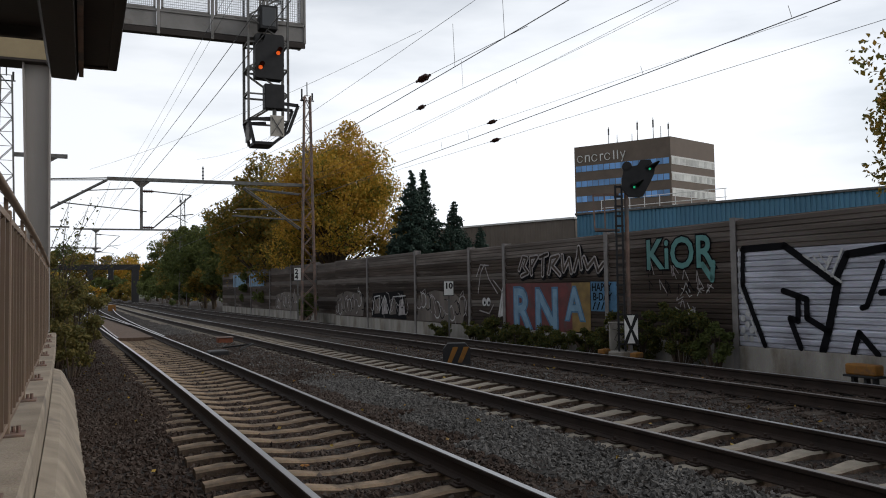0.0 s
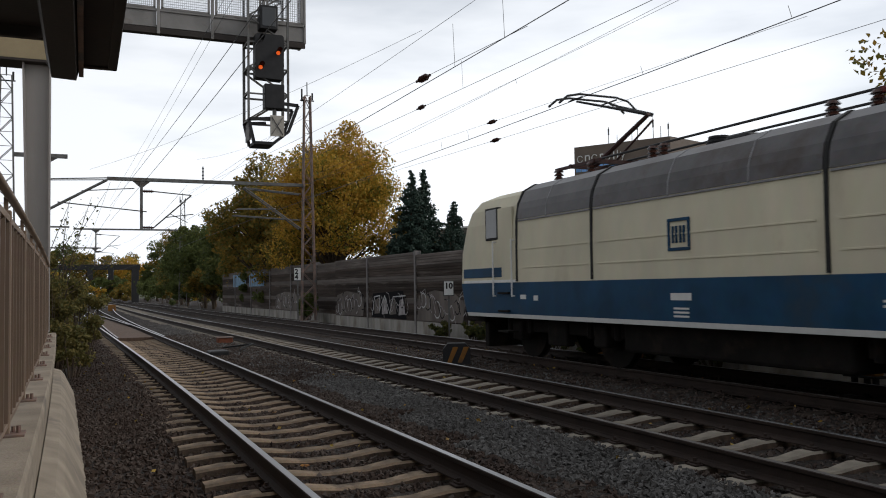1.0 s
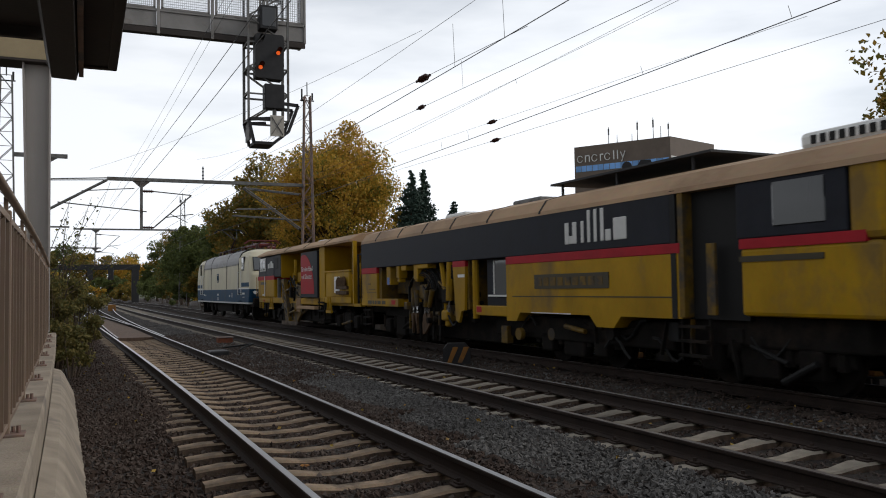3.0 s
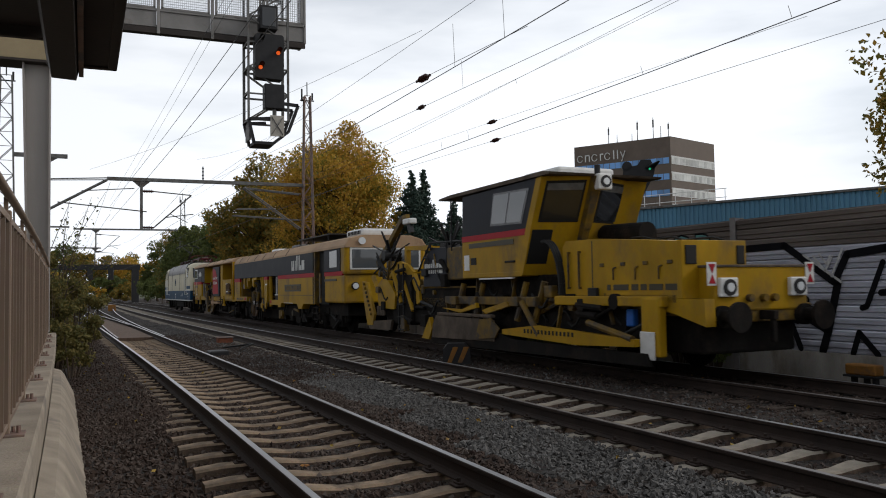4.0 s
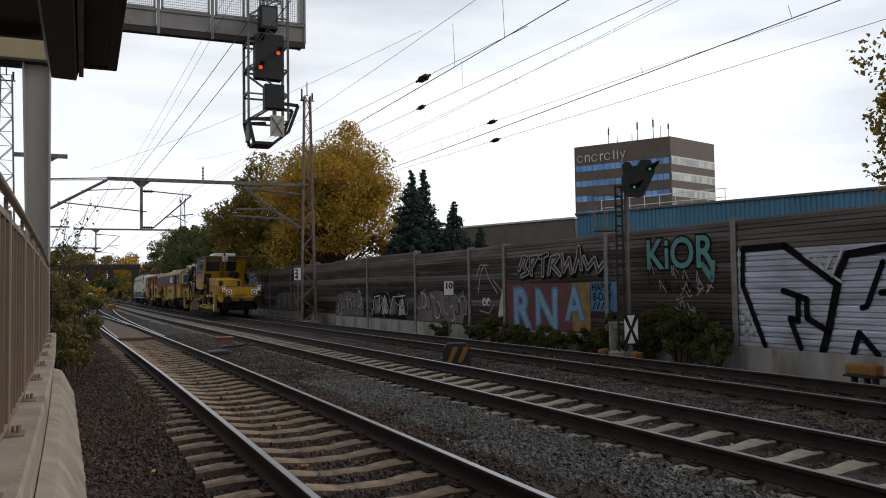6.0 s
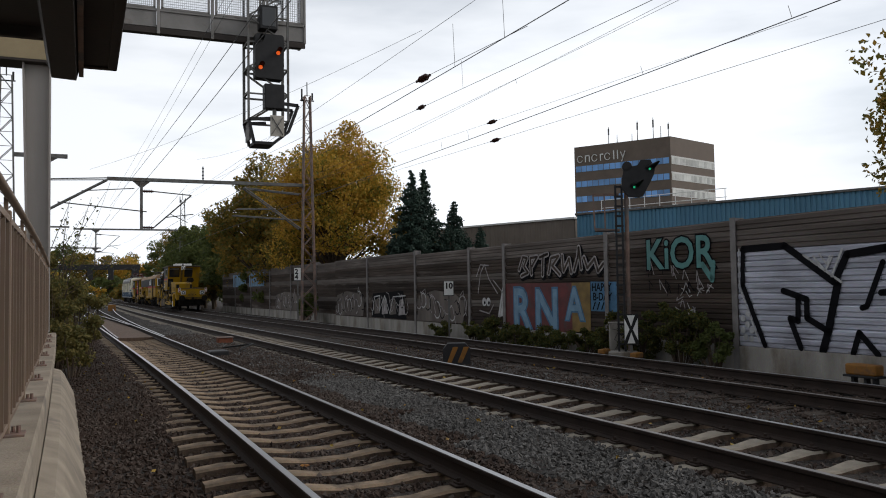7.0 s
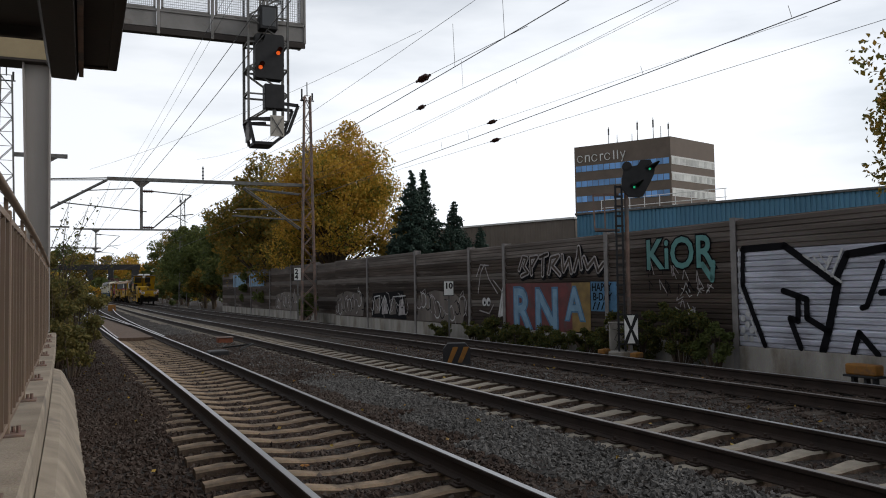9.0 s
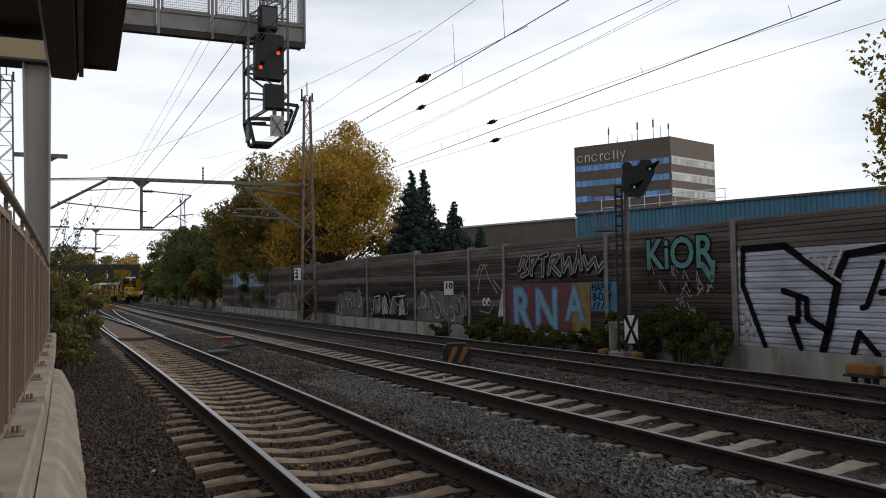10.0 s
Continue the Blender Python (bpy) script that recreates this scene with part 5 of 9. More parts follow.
    hz = bmesh.new()
    for k in range(5):
        pts = [Vector((-1.1 - 0.05 * k, Y(-24.9) - 0.22 * i - 0.1 * k, 2.2 + 0.1 * k - 0.55 * math.sin(math.pi * i / 9))) for i in range(10)]
        for a, b in zip(pts, pts[1:]):
            tube(hz, a, b, 0.026, sides=6)
    part("hose", hz, M_BLACK, t)
    tk = part("dark_tank", prism(bmesh.new(), [(Y(-28.85), 1.55), (Y(-28.85), 2.18), (Y(-29.4), 2.56), (Y(-30.3), 2.5), (Y(-30.3), 1.55)], -1.3, 1.2), M_ANTHRACITE, t)
    mk = bmesh.new()
    for y, w, h in ((-28.98, 0.1, 0.26), (-29.1, 0.1, 0.26), (-29.22, 0.1, 0.26), (-29.36, 0.07, 0.26), (-29.48, 0.07, 0.36), (-29.6, 0.07, 0.36), (-29.74, 0.12, 0.26), (-29.94, 0.2, 0.24)):
        box(mk, -1.312, -1.29, Y(y) - w / 2, Y(y) + w / 2, 1.88, 1.88 + h, 0.015)
    part("company_mark", mk, M_LETTER, tk)
    tr_ = bmesh.new()
    for a, b in (((-28.85, 2.2), (-29.4, 2.68)), ((-29.4, 2.68), (-31.3, 2.62)), ((-29.4, 2.5), (-29.4, 2.68)), ((-30.4, 2.0), (-30.4, 2.66)), ((-28.7, 2.0), (-30.4, 2.0))):
        tube(tr_, (-1.34, Y(a[0]), a[1]), (-1.34, Y(b[0]), b[1]), 0.025, sides=6)
    part("tank_rail", tr_, M_BLACK, t)
    part("rear_locker", boxed(-1.35, 1.3, Y(-30.4), Y(-31.4), 1.7, 2.5, 0.03), M_GRIMY, t)
    each_box("pump_gear", M_UNDER, t, [(-1.2, 1.1, Y(-25.8), Y(-31.0), 0.55, 1.5), (-1.3, -1.0, Y(-26.6), Y(-28.0), 0.5, 1.9)], 0.05)
    # cab: straight sides, a leaning rear of two faces that meet at a pillar
    part("cab_lower", prism(bmesh.new(), [(Y(-31.55), 1.74), (Y(-34.28), 1.74), (Y(-34.6), 2.57), (Y(-31.55), 2.57)], -1.48, 1.1), M_YELLOW, t)
    part("cab_stripe", prism(bmesh.new(), [(Y(-31.54), 2.56), (Y(-34.4), 2.56), (Y(-34.46), 2.69), (Y(-31.54), 2.69)], -1.488, 1.1), M_RED, t, "red stripe")
    part("cab_side", prism(bmesh.new(), [(Y(-31.55), 2.69), (Y(-34.46), 2.69), (Y(-34.9), 3.66), (Y(-31.6), 3.62)], -1.482, 1.15), M_ANTHRACITE, t, "grey-black cab side")
    part("cab_corner_frame", prism(bmesh.new(), [(Y(-34.4), 2.57), (Y(-34.6), 2.57), (Y(-35.1), 3.66), (Y(-34.9), 3.66)], -1.486, 1.1), M_YELLOW, t)
    near_low = [(-1.48, Y(-34.28), 1.74), (-0.4, Y(-34.5), 1.74), (-0.4, Y(-34.92), 2.68), (-1.48, Y(-34.66), 2.68)]
    near_up = [(-1.48, Y(-34.66), 2.68), (-0.4, Y(-34.92), 2.68), (-0.4, Y(-35.37), 3.70), (-1.48, Y(-35.12), 3.66)]
    far_low = [(-0.4, Y(-34.5), 1.74), (1.1, Y(-34.1), 1.74), (1.12, Y(-34.45), 2.68), (-0.4, Y(-34.92), 2.68)]
    far_up = [(-0.4, Y(-34.92), 2.68), (1.12, Y(-34.45), 2.68), (1.18, Y(-34.9), 3.64), (-0.4, Y(-35.37), 3.70)]
    for face in (near_low, far_low, near_up, far_up):
        part("cab_rear_wall", slab(face, 0.1), M_YELLOW, t)
    for face, u0, u1 in ((near_up, 0.1, 0.86), (far_up, 0.16, 0.88)):
        seal = part("rear_window", slab(within(face, u0, u1, 0.12, 0.92), 0.03, 0.008), M_BLACK, t)
        part("pane", slab(within(face, u0 + 0.04, u1 - 0.04, 0.17, 0.74), 0.03, 0.014), M_GLASS, seal)
        part("sun_blind", slab(within(face, u0 + 0.04, u1 - 0.04, 0.74, 0.87), 0.03, 0.013), M_STEEL, seal)
    # black plate on the wall, painting the shade within an open hatch
    part("cab_hole_plate", slab(within(near_low, 0.03, 0.42, 0.25, 0.97), 0.06, 0.012), M_BLACK, t, "black plate for the shaded open hatch")
    part("cab_pillar", bar(bar(bmesh.new(), (-0.4, Y(-34.55), 1.8), (-0.4, Y(-34.98), 2.7), 0.16), (-0.4, Y(-34.98), 2.68), (-0.4, Y(-35.42), 3.7), 0.17), M_GRIMY, t)
    sw = part("side_window", prism(bmesh.new(), [(Y(-32.95), 2.84), (Y(-34.3), 2.80), (Y(-34.62), 3.5), (Y(-33.12), 3.54)], -1.492, -1.47), M_SEAMGREY, t, "grey-framed side window")
    part("pane", prism(bmesh.new(), [(Y(-33.0), 2.88), (Y(-33.62), 2.86), (Y(-33.82), 3.48), (Y(-33.16), 3.5)], -1.498, -1.48), M_GLASSBRIGHT, sw)
    part("pane", prism(bmesh.new(), [(Y(-33.68), 2.86), (Y(-34.26), 2.84), (Y(-34.55), 3.46), (Y(-33.88), 3.48)], -1.498, -1.48), M_GLASSBRIGHT, sw)
    part("cab_roof", prism(bmesh.new(), [(Y(-30.35), 3.66), (Y(-35.42), 3.68), (Y(-35.46), 3.72), (Y(-35.2), 3.76), (Y(-31.0), 3.74), (Y(-30.35), 3.7)], -1.52, 1.2), M_DUSTY, t, "overhanging dusty cab roof")
    part("air_conditioner", boxed(-0.9, 0.5, Y(-33.4), Y(-34.8), 3.76, 3.95, 0.06), M_SIGNWHITE, t, "white roof air conditioner")
    part("roof_stay", tube(bmesh.new(), (-1.45, Y(-30.9), 2.4), (-1.45, Y(-30.9), 3.64), 0.02), M_DARK, t)
    sp = part("spotlight", boxed(-0.46, -0.14, Y(-35.4), Y(-35.58), 3.4, 3.72, 0.03), M_SIGNWHITE, t, "white boxed spotlight")
    part("lens", disc(bmesh.new(), (-0.3, Y(-35.59), 3.56), (0, 1, 0), 0.12, 0.03), M_DARK, sp)
    part("lens_ring", disc(bmesh.new(), (-0.3, Y(-35.605), 3.56), (0, 1, 0), 0.07, 0.02), M_LAMP, sp)
    part("beacon", tube(bmesh.new(), (-0.3, Y(-35.3), 3.74), (-0.3, Y(-35.3), 3.92), 0.06), M_DARK, t)
    part("cab_plate", boxed(-1.49, -1.47, Y(-31.9), Y(-33.95), 2.4, 2.51), M_LETTERDARK, t)
    part("cab_plate_white", boxed(-1.492, -1.47, Y(-31.65), Y(-31.9), 1.9, 2.25), M_SIGNWHITE, t)
    part("cab_vent", boxed(-1.492, -1.47, Y(-31.98), Y(-32.25), 2.02, 2.18, 0.008), M_BLACK, t)
    part("cab_grip", boxed(-1.51, -1.47, Y(-33.6), Y(-34.0), 2.02, 2.06, 0.008), M_BLACK, t)
    part("cab_skirt", boxed(-1.485, 1.1, Y(-31.55), Y(-34.25), 1.72, 1.83, 0.015), M_YELLOW, t)
    part("cab_step_edge", boxed(-1.5, -1.44, Y(-32.4), Y(-33.9), 1.68, 1.71), M_SIGNWHITE, t)
    hose = bmesh.new()
    for k in range(3):
        pts = [Vector((-1.3 - 0.05 * k, Y(-35.0) + 0.55 * math.cos(math.pi * (0.45 + i / 14)), 1.4 + 1.0 * math.sin(math.pi * (0.45 + i / 14)))) for i in range(9)]
        for a, b in zip(pts, pts[1:]):
            tube(hose, a, b, 0.035, sides=6)
    part("hose", hose, M_BLACK, t)
    # engine hood
    hd = part("hood", prism(bmesh.new(), [(Y(-35.5), 1.28), (Y(-35.5), 2.24), (Y(-35.62), 2.36), (Y(-36.6), 2.35), (Y(-38.83), 2.18), (Y(-38.83), 1.28)], -1.3, 0.02), M_YELLOW, t, "dull yellow engine hood")
    part("hood_base", boxed(-1.3, 1.2, Y(-34.6), Y(-38.7), 1.2, 1.36, 0.02), M_GRIMY, t)
    part("far_deck_box", boxed(0.1, 1.2, Y(-34.7), Y(-37.4), 1.36, 1.9, 0.04), M_GRIMY, t)
    for k in range(4):
        part("hood_hinge", boxed(-1.318, -1.29, Y(-36.7 - 0.6 * k), Y(-36.82 - 0.6 * k), 1.84, 1.9, 0.006), M_GRIMY, hd)
    part("hood_lip", boxed(-1.31, 0.03, Y(-38.72), Y(-38.84), 1.28, 2.2, 0.01), M_YELLOW, hd)
    for u in (-35.75, -36.1):
        boxes("hood_handle", M_GRIMY, hd, [(-1.36, -1.33, Y(u) - 0.015, Y(u) + 0.015, 1.45, 2.15), (-1.36, -1.29, Y(u) - 0.015, Y(u) + 0.015, 1.45, 1.49), (-1.36, -1.29, Y(u) - 0.015, Y(u) + 0.015, 2.11, 2.15)])
    for u in (-37.1, -37.7, -38.3):
        part("hood_latch", bar(tube(bmesh.new(), (-1.32, Y(u), 1.6), (-1.32, Y(u), 1.8), 0.012, sides=6), (-1.32, Y(u), 1.8), (-1.32, Y(u) - 0.08, 1.82), 0.02), M_GRIMY, hd)
    part("hood_seam", boxed(-1.304, -1.28, Y(-36.45), Y(-36.48), 1.3, 2.32), M_LETTERDARK, hd)
    part("inscription", boxed(-1.306, -1.28, Y(-36.9), Y(-37.0), 1.42, 1.52), M_LETTERDARK, hd)
    for k, w in enumerate((0.42, 0.18, 0.16, 0.34, 0.3)):
        y = Y(-37.08) - (0.0, 0.5, 0.74, 0.96, 1.36)[k]
        part("inscription", boxed(-1.306, -1.28, y, y - w, 1.42, 1.52), M_LETTERDARK, hd)
    part("exhaust_muffler", tube(bmesh.new(), (0.28, Y(-34.75), 2.56), (0.28, Y(-36.1), 2.52), 0.21, sides=20), M_UNDER, t, "sooty exhaust muffler")
    # black plates stand for the shaded depth of the two intakes
    for x0, x1 in ((-1.24, -1.02), (-0.18, -0.02)):
        part("air_intake", boxed(x0, x1, Y(-38.8), Y(-38.86), 1.82, 2.12, 0.01), M_BLACK, hd)
    hp = bmesh.new()
    for a, b in zip(range(8), range(1, 9)):
        tube(hp, (-0.2 + 0.05 * math.sin(a), Y(-36.2) - 0.3 * a, 2.4 - 0.02 * a + 0.03 * math.sin(a * 2.1)), (-0.2 + 0.05 * math.sin(b), Y(-36.2) - 0.3 * b, 2.4 - 0.02 * b + 0.03 * math.sin(b * 2.1)), 0.02, sides=6)
    part("hood_cable", hp, M_BLACK, t)
    dk = part("rear_deck", boxed(-0.98, 0.98, Y(-38.4), Y(-39.18), 1.08, 1.78, 0.03), M_YELLOW, t)
    part("deck_lid", boxed(-1.0, 1.0, Y(-38.38), Y(-39.2), 1.76, 1.8, 0.01), M_DUSTY, t)
    for x in (-0.3, 0.0, 0.22):
        part("hose_valve", disc(bmesh.new(), (x, Y(-39.22), 1.28), (0, 1, 0), 0.06, 0.1, 10), M_GRIMY, t)
    for sx in (-1, 1):
        lb = part("tail_light_box", boxed(sx * 0.74 - 0.18, sx * 0.74 + 0.18, Y(-39.15), Y(-39.25), 1.3, 1.6, 0.02), M_SIGNWHITE, t, "white tail light box")
        part("lens", disc(bmesh.new(), (sx * 0.74, Y(-39.26), 1.45), (0, 1, 0), 0.125, 0.03), M_DARK, lb)
        part("lens_ring", disc(bmesh.new(), (sx * 0.74, Y(-39.275), 1.45), (0, 1, 0), 0.07, 0.02), M_LAMP, lb)
        bd = part("tail_board", boxed(sx * 1.04 - 0.09, sx * 1.04 + 0.09, Y(-39.18), Y(-39.2), 1.48, 1.84), M_SIGNWHITE, t, "white tail board with red triangles")
        for sz in (-1, 1):
            part("red_triangle", prism(bmesh.new(), [(sx * 1.04 - 0.065, 1.66 + sz * 0.15), (sx * 1.04 + 0.065, 1.66 + sz * 0.15), (sx * 1.04, 1.66 + sz * 0.01)], Y(-39.2), Y(-39.21), "y"), M_RED, bd)
    part("buffer_beam", boxed(-1.1, 1.1, Y(-38.9), Y(-39.15), 0.9, 1.18, 0.02), M_GRIMY, t)
    part("frame_cheek", prism(bmesh.new(), [(Y(-38.0), 1.28), (Y(-39.3), 1.28), (Y(-39.32), 0.86), (Y(-38.6), 1.05), (Y(-38.2), 1.12)], -1.3, -1.1), M_YELLOW, t)
    buffers(t, Y(-39.15), -1, 1.0, 0.23)
    # side frame and ploughs
    part("side_frame", boxed(-1.45, -1.3, Y(-35.4), Y(-38.5), 1.15, 1.32, 0.02), M_YELLOW, t)
    part("side_post", boxed(-1.46, -1.3, Y(-38.0), Y(-38.45), 0.35, 1.3, 0.03), M_YELLOW, t)
    part("white_plate", boxed(-1.49, -1.46, Y(-38.0), Y(-38.35), 0.3, 0.75, 0.01), M_SIGNWHITE, t)
    part("plough_blade", prism(bmesh.new(), [(Y(-29.8), 0.14), (Y(-38.3), 0.2), (Y(-38.2), 0.4), (Y(-34.0), 0.42), (Y(-33.3), 0.52), (Y(-29.9), 0.46)], -1.55, -1.47), M_UNDER, t, "dark worn plough blade")
    part("blade_plate", prism(bmesh.new(), [(Y(-29.35), 0.24), (Y(-29.8), 0.22), (Y(-30.0), 0.5), (Y(-29.85), 0.78)], -1.6, -1.5), M_YELLOW, t)
    part("blade_plate", prism(bmesh.new(), [(Y(-29.95), 0.28), (Y(-33.2), 0.34), (Y(-33.1), 0.8), (Y(-30.2), 0.84), (Y(-30.0), 0.6)], -1.58, -1.51), M_DUSTY, t, "dusty steel blade plate")
    part("blade_plate", prism(bmesh.new(), [(Y(-32.4), 0.36), (Y(-33.3), 0.42), (Y(-33.5), 0.62), (Y(-33.1), 0.84), (Y(-32.6), 0.8)], -1.62, -1.585), M_GRIMY, t)
    part("plough_brace", boxed(-1.6, -1.48, Y(-30.3), Y(-33.1), 0.84, 0.91, 0.015), M_DUSTY, t)
    part("plough_brace", prism(bmesh.new(), [(Y(-30.4), 1.02), (Y(-31.5), 1.0), (Y(-32.2), 1.16), (Y(-32.25), 1.05), (Y(-31.4), 0.92)], -1.5, -1.42), M_YELLOW, t)
    part("plough_brace", prism(bmesh.new(), [(Y(-32.5), 1.0), (Y(-33.6), 1.2), (Y(-33.7), 1.1), (Y(-32.7), 0.92)], -1.5, -1.42), M_YELLOW, t)
    part("side_beam", boxed(-1.42, -1.28, Y(-30.4), Y(-34.6), 1.12, 1.3, 0.02), M_GRIMY, t)
    part("plough_beam", prism(bmesh.new(), [(Y(-33.6), 0.62), (Y(-34.9), 0.74), (Y(-38.0), 0.62), (Y(-38.0), 0.5), (Y(-36.3), 0.44), (Y(-33.6), 0.52)], -1.6, -1.47), M_YELLOW, t)
    for k in range(14):
        part("tread_slot", boxed(-1.606, -1.595, Y(-34.5) - 0.13 * k, Y(-34.56) - 0.13 * k, 0.58, 0.66), M_BLACK, t)
    for a, b in (((-34.3, 1.2), (-35.0, 0.55)), ((-36.6, 0.85), (-37.9, 0.62))):
        part("hydraulic_rod", tube(bmesh.new(), (-1.52, Y(a[0]), a[1]), (-1.56, Y(b[0]), b[1]), 0.06), M_GRIMY, t)
    for u in (-31.0, -32.0, -33.9, -34.6):
        cyl = bmesh.new()
        tube(cyl, (-1.4, Y(u), 0.8), (-1.3, Y(u) - 0.25, 1.6), 0.07)
        box(cyl, -1.5, -1.2, Y(u) - 0.18, Y(u) + 0.18, 1.1, 1.3, 0.02)
        part("lifting_cylinder", cyl, M_GRIMY, t)
    part("blue_canister", boxed(-1.3, -1.15, Y(-37.4), Y(-37.6), 0.8, 1.1, 0.03), M_BLUEPLASTIC, t)
    each_box("under_gear_fill", M_UNDER, t, [(-1.2, 1.2, Y(-31.4), Y(-38.0), 0.5, 1.15), (-1.1, 1.1, Y(-31.5), Y(-34.5), 1.2, 1.75), (-1.0, 1.0, Y(-38.0), Y(-38.9), 0.4, 1.0)], 0.05)
    clutter(t, Y(-38.0), Y(-30.8), 0.75, 1.5, 40, 7)
    clutter(t, Y(-30.5), Y(-25.6), 0.5, 2.2, 34, 8)
    for u in (-30.2, -36.9):
        wheelset(t, Y(u), 0.42)
    boxes("ladder", M_BLACK, t, [(-1.4, -1.2, Y(-27.2), Y(-27.6), z, z + 0.04) for z in (0.35, 0.7, 1.05, 1.4)] + [(-1.38, -1.34, Y(-27.2), Y(-27.24), 0.3, 2.2), (-1.38, -1.34, Y(-27.56), Y(-27.6), 0.3, 2.2)])
    return t


locomotive()
machine_front()
machine_rear()
plough_car()

# ---- beyond the barrier ----
M_BARK = surface("bark", (0.09, 0.065, 0.045), rough=0.9, var=0.4, scale=6, bump=0.6, bump_scale=20, stretch=(1, 1, 0.3))
M_LEAF_GOLD = leafy("golden_leaves", [(0.09, 0.115, 0.03), (0.18, 0.18, 0.033), (0.33, 0.24, 0.033), (0.53, 0.32, 0.043), (0.62, 0.40, 0.075), (0.48, 0.25, 0.037), (0.28, 0.16, 0.028)], through=0.5, patch=0.45)
M_LEAF_MIXED = leafy("turning_leaves", [(0.0675, 0.08775, 0.0243), (0.1755, 0.1553, 0.03375), (0.3375, 0.1958, 0.03375), (0.1013, 0.1148, 0.0297), (0.243, 0.189, 0.0405)], through=0.4)
M_LEAF_GREEN = leafy("dull_green_leaves", [(0.04725, 0.0675, 0.0243), (0.0945, 0.1215, 0.0378), (0.135, 0.1553, 0.0432), (0.06075, 0.081, 0.027), (0.2025, 0.1755, 0.0432)], through=0.4)
M_LEAF_BUSH = leafy("bush_leaves", [(0.03, 0.045, 0.014), (0.075, 0.09, 0.025), (0.05, 0.065, 0.02), (0.15, 0.13, 0.03), (0.045, 0.06, 0.02), (0.11, 0.075, 0.025)], through=0.4)
M_LEAF_OLIVE = leafy("olive_bush_leaves", [(0.07, 0.075, 0.025), (0.15, 0.14, 0.045), (0.22, 0.17, 0.055), (0.10, 0.105, 0.035), (0.28, 0.19, 0.06)], through=0.4)
M_NEEDLE = leafy("spruce_needles", [(0.018, 0.036, 0.027), (0.039, 0.0675, 0.051), (0.027, 0.048, 0.036), (0.06, 0.09, 0.0675)])


def leaves(name, spots, size, material, parent, label="", rng=None, flat=0.0):
    """Small folded leaves, one at each spot (point, scale)."""
    rng = rng or np.random.default_rng(1)
    pts = np.asarray(spots, float)
    n = len(pts)
    a = rng.normal(size=(n, 3))
    a[:, 2] *= 1 - flat
    a /= np.linalg.norm(a, axis=1)[:, None]
    b = np.cross(a, rng.normal(size=(n, 3)))
    b /= np.linalg.norm(b, axis=1)[:, None] + 1e-9
    nrm = np.cross(a, b)
    sc = size * rng.uniform(0.6, 1.4, size=(n, 1))
    p0 = pts - a * sc * 0.5
    p1 = pts + b * sc * 0.32 + nrm * sc * 0.1
    p2 = pts + a * sc * 0.5
    p3 = pts - b * sc * 0.32 + nrm * sc * 0.1
    verts = np.stack([p0, p1, p2, p3], 1).reshape(-1, 3)
    idx = np.arange(n) * 4
    faces = np.concatenate([np.stack([idx, idx + 1, idx + 2], 1), np.stack([idx, idx + 2, idx + 3], 1)])
    me = bpy.data.meshes.new(name)
    me.from_pydata(verts.tolist(), [], faces.tolist())
    me.materials.append(material)
    ob = new(name, me)
    ob.parent = parent
    return tagged(ob, label)


def crown_spots(rng, centre, radii, blobs, per, shell=0.55, lo=-0.8):
    """Leaf places on many uneven clumps inside an egg-shaped crown."""
    out, cores = [], []
    c, r = np.array(centre), np.array(radii)
    while len(cores) < blobs:
        d = rng.normal(size=3)
        d /= np.linalg.norm(d)
        if d[2] < lo:
            continue
        k = rng.uniform(0.45, 0.97) * (0.85 + 0.3 * noise.noise(Vector(d * 2.3 + c)))
        core = c + d * r * k
        cores.append(core)
        br = r.mean() * rng.uniform(0.12, 0.27)
        v = rng.normal(size=(per, 3))
        v /= np.linalg.norm(v, axis=1)[:, None]
        out.append(core + v * br * rng.uniform(shell, 1.12, size=(per, 1)) * np.array([1, 1, 0.8]))
    return np.concatenate(out), cores


def tree(x, y, base, top, width, material, label, seed, blobs=40, per=230, leaf=0.26, trunk=0.28, name="tree", low=0.22, taper=0.15):
    rng = np.random.default_rng(seed)
    t = empty(name, pose(x, y, base), label, "tree")
    h = top - base
    zc = h * (0.5 + low / 2)
    spots, cores = crown_spots(rng, (0, 0, zc), (width / 2, width / 2, h * (0.5 - low / 2)), blobs, per)
    rz = h * (0.5 - low / 2)
    for q in (spots, cores):
        # the crown narrows towards its top
        for p in q:
            p[:2] *= 1.08 - taper * max(-0.3, (p[2] - zc) / rz)
    bm = bmesh.new()
    prev, rr = Vector((0, 0, 0)), trunk
    for k in range(1, 6):
        p = Vector((rng.normal() * 0.12, rng.normal() * 0.12, zc * 1.1 * k / 5))
        tube(bm, prev, p, rr, rr * 0.8, 9)
        prev, rr = p, rr * 0.8
    for core in cores:
        z0 = max(h * 0.15, core[2] - rng.uniform(0.15, 0.35) * h)
        tube(bm, (0, 0, min(z0, zc)), tuple(core), trunk * 0.25, 0.02, 5)
    part("trunk", bm, M_BARK, t)
    leaves("crown", spots, leaf, material, t, "", rng)
    return t


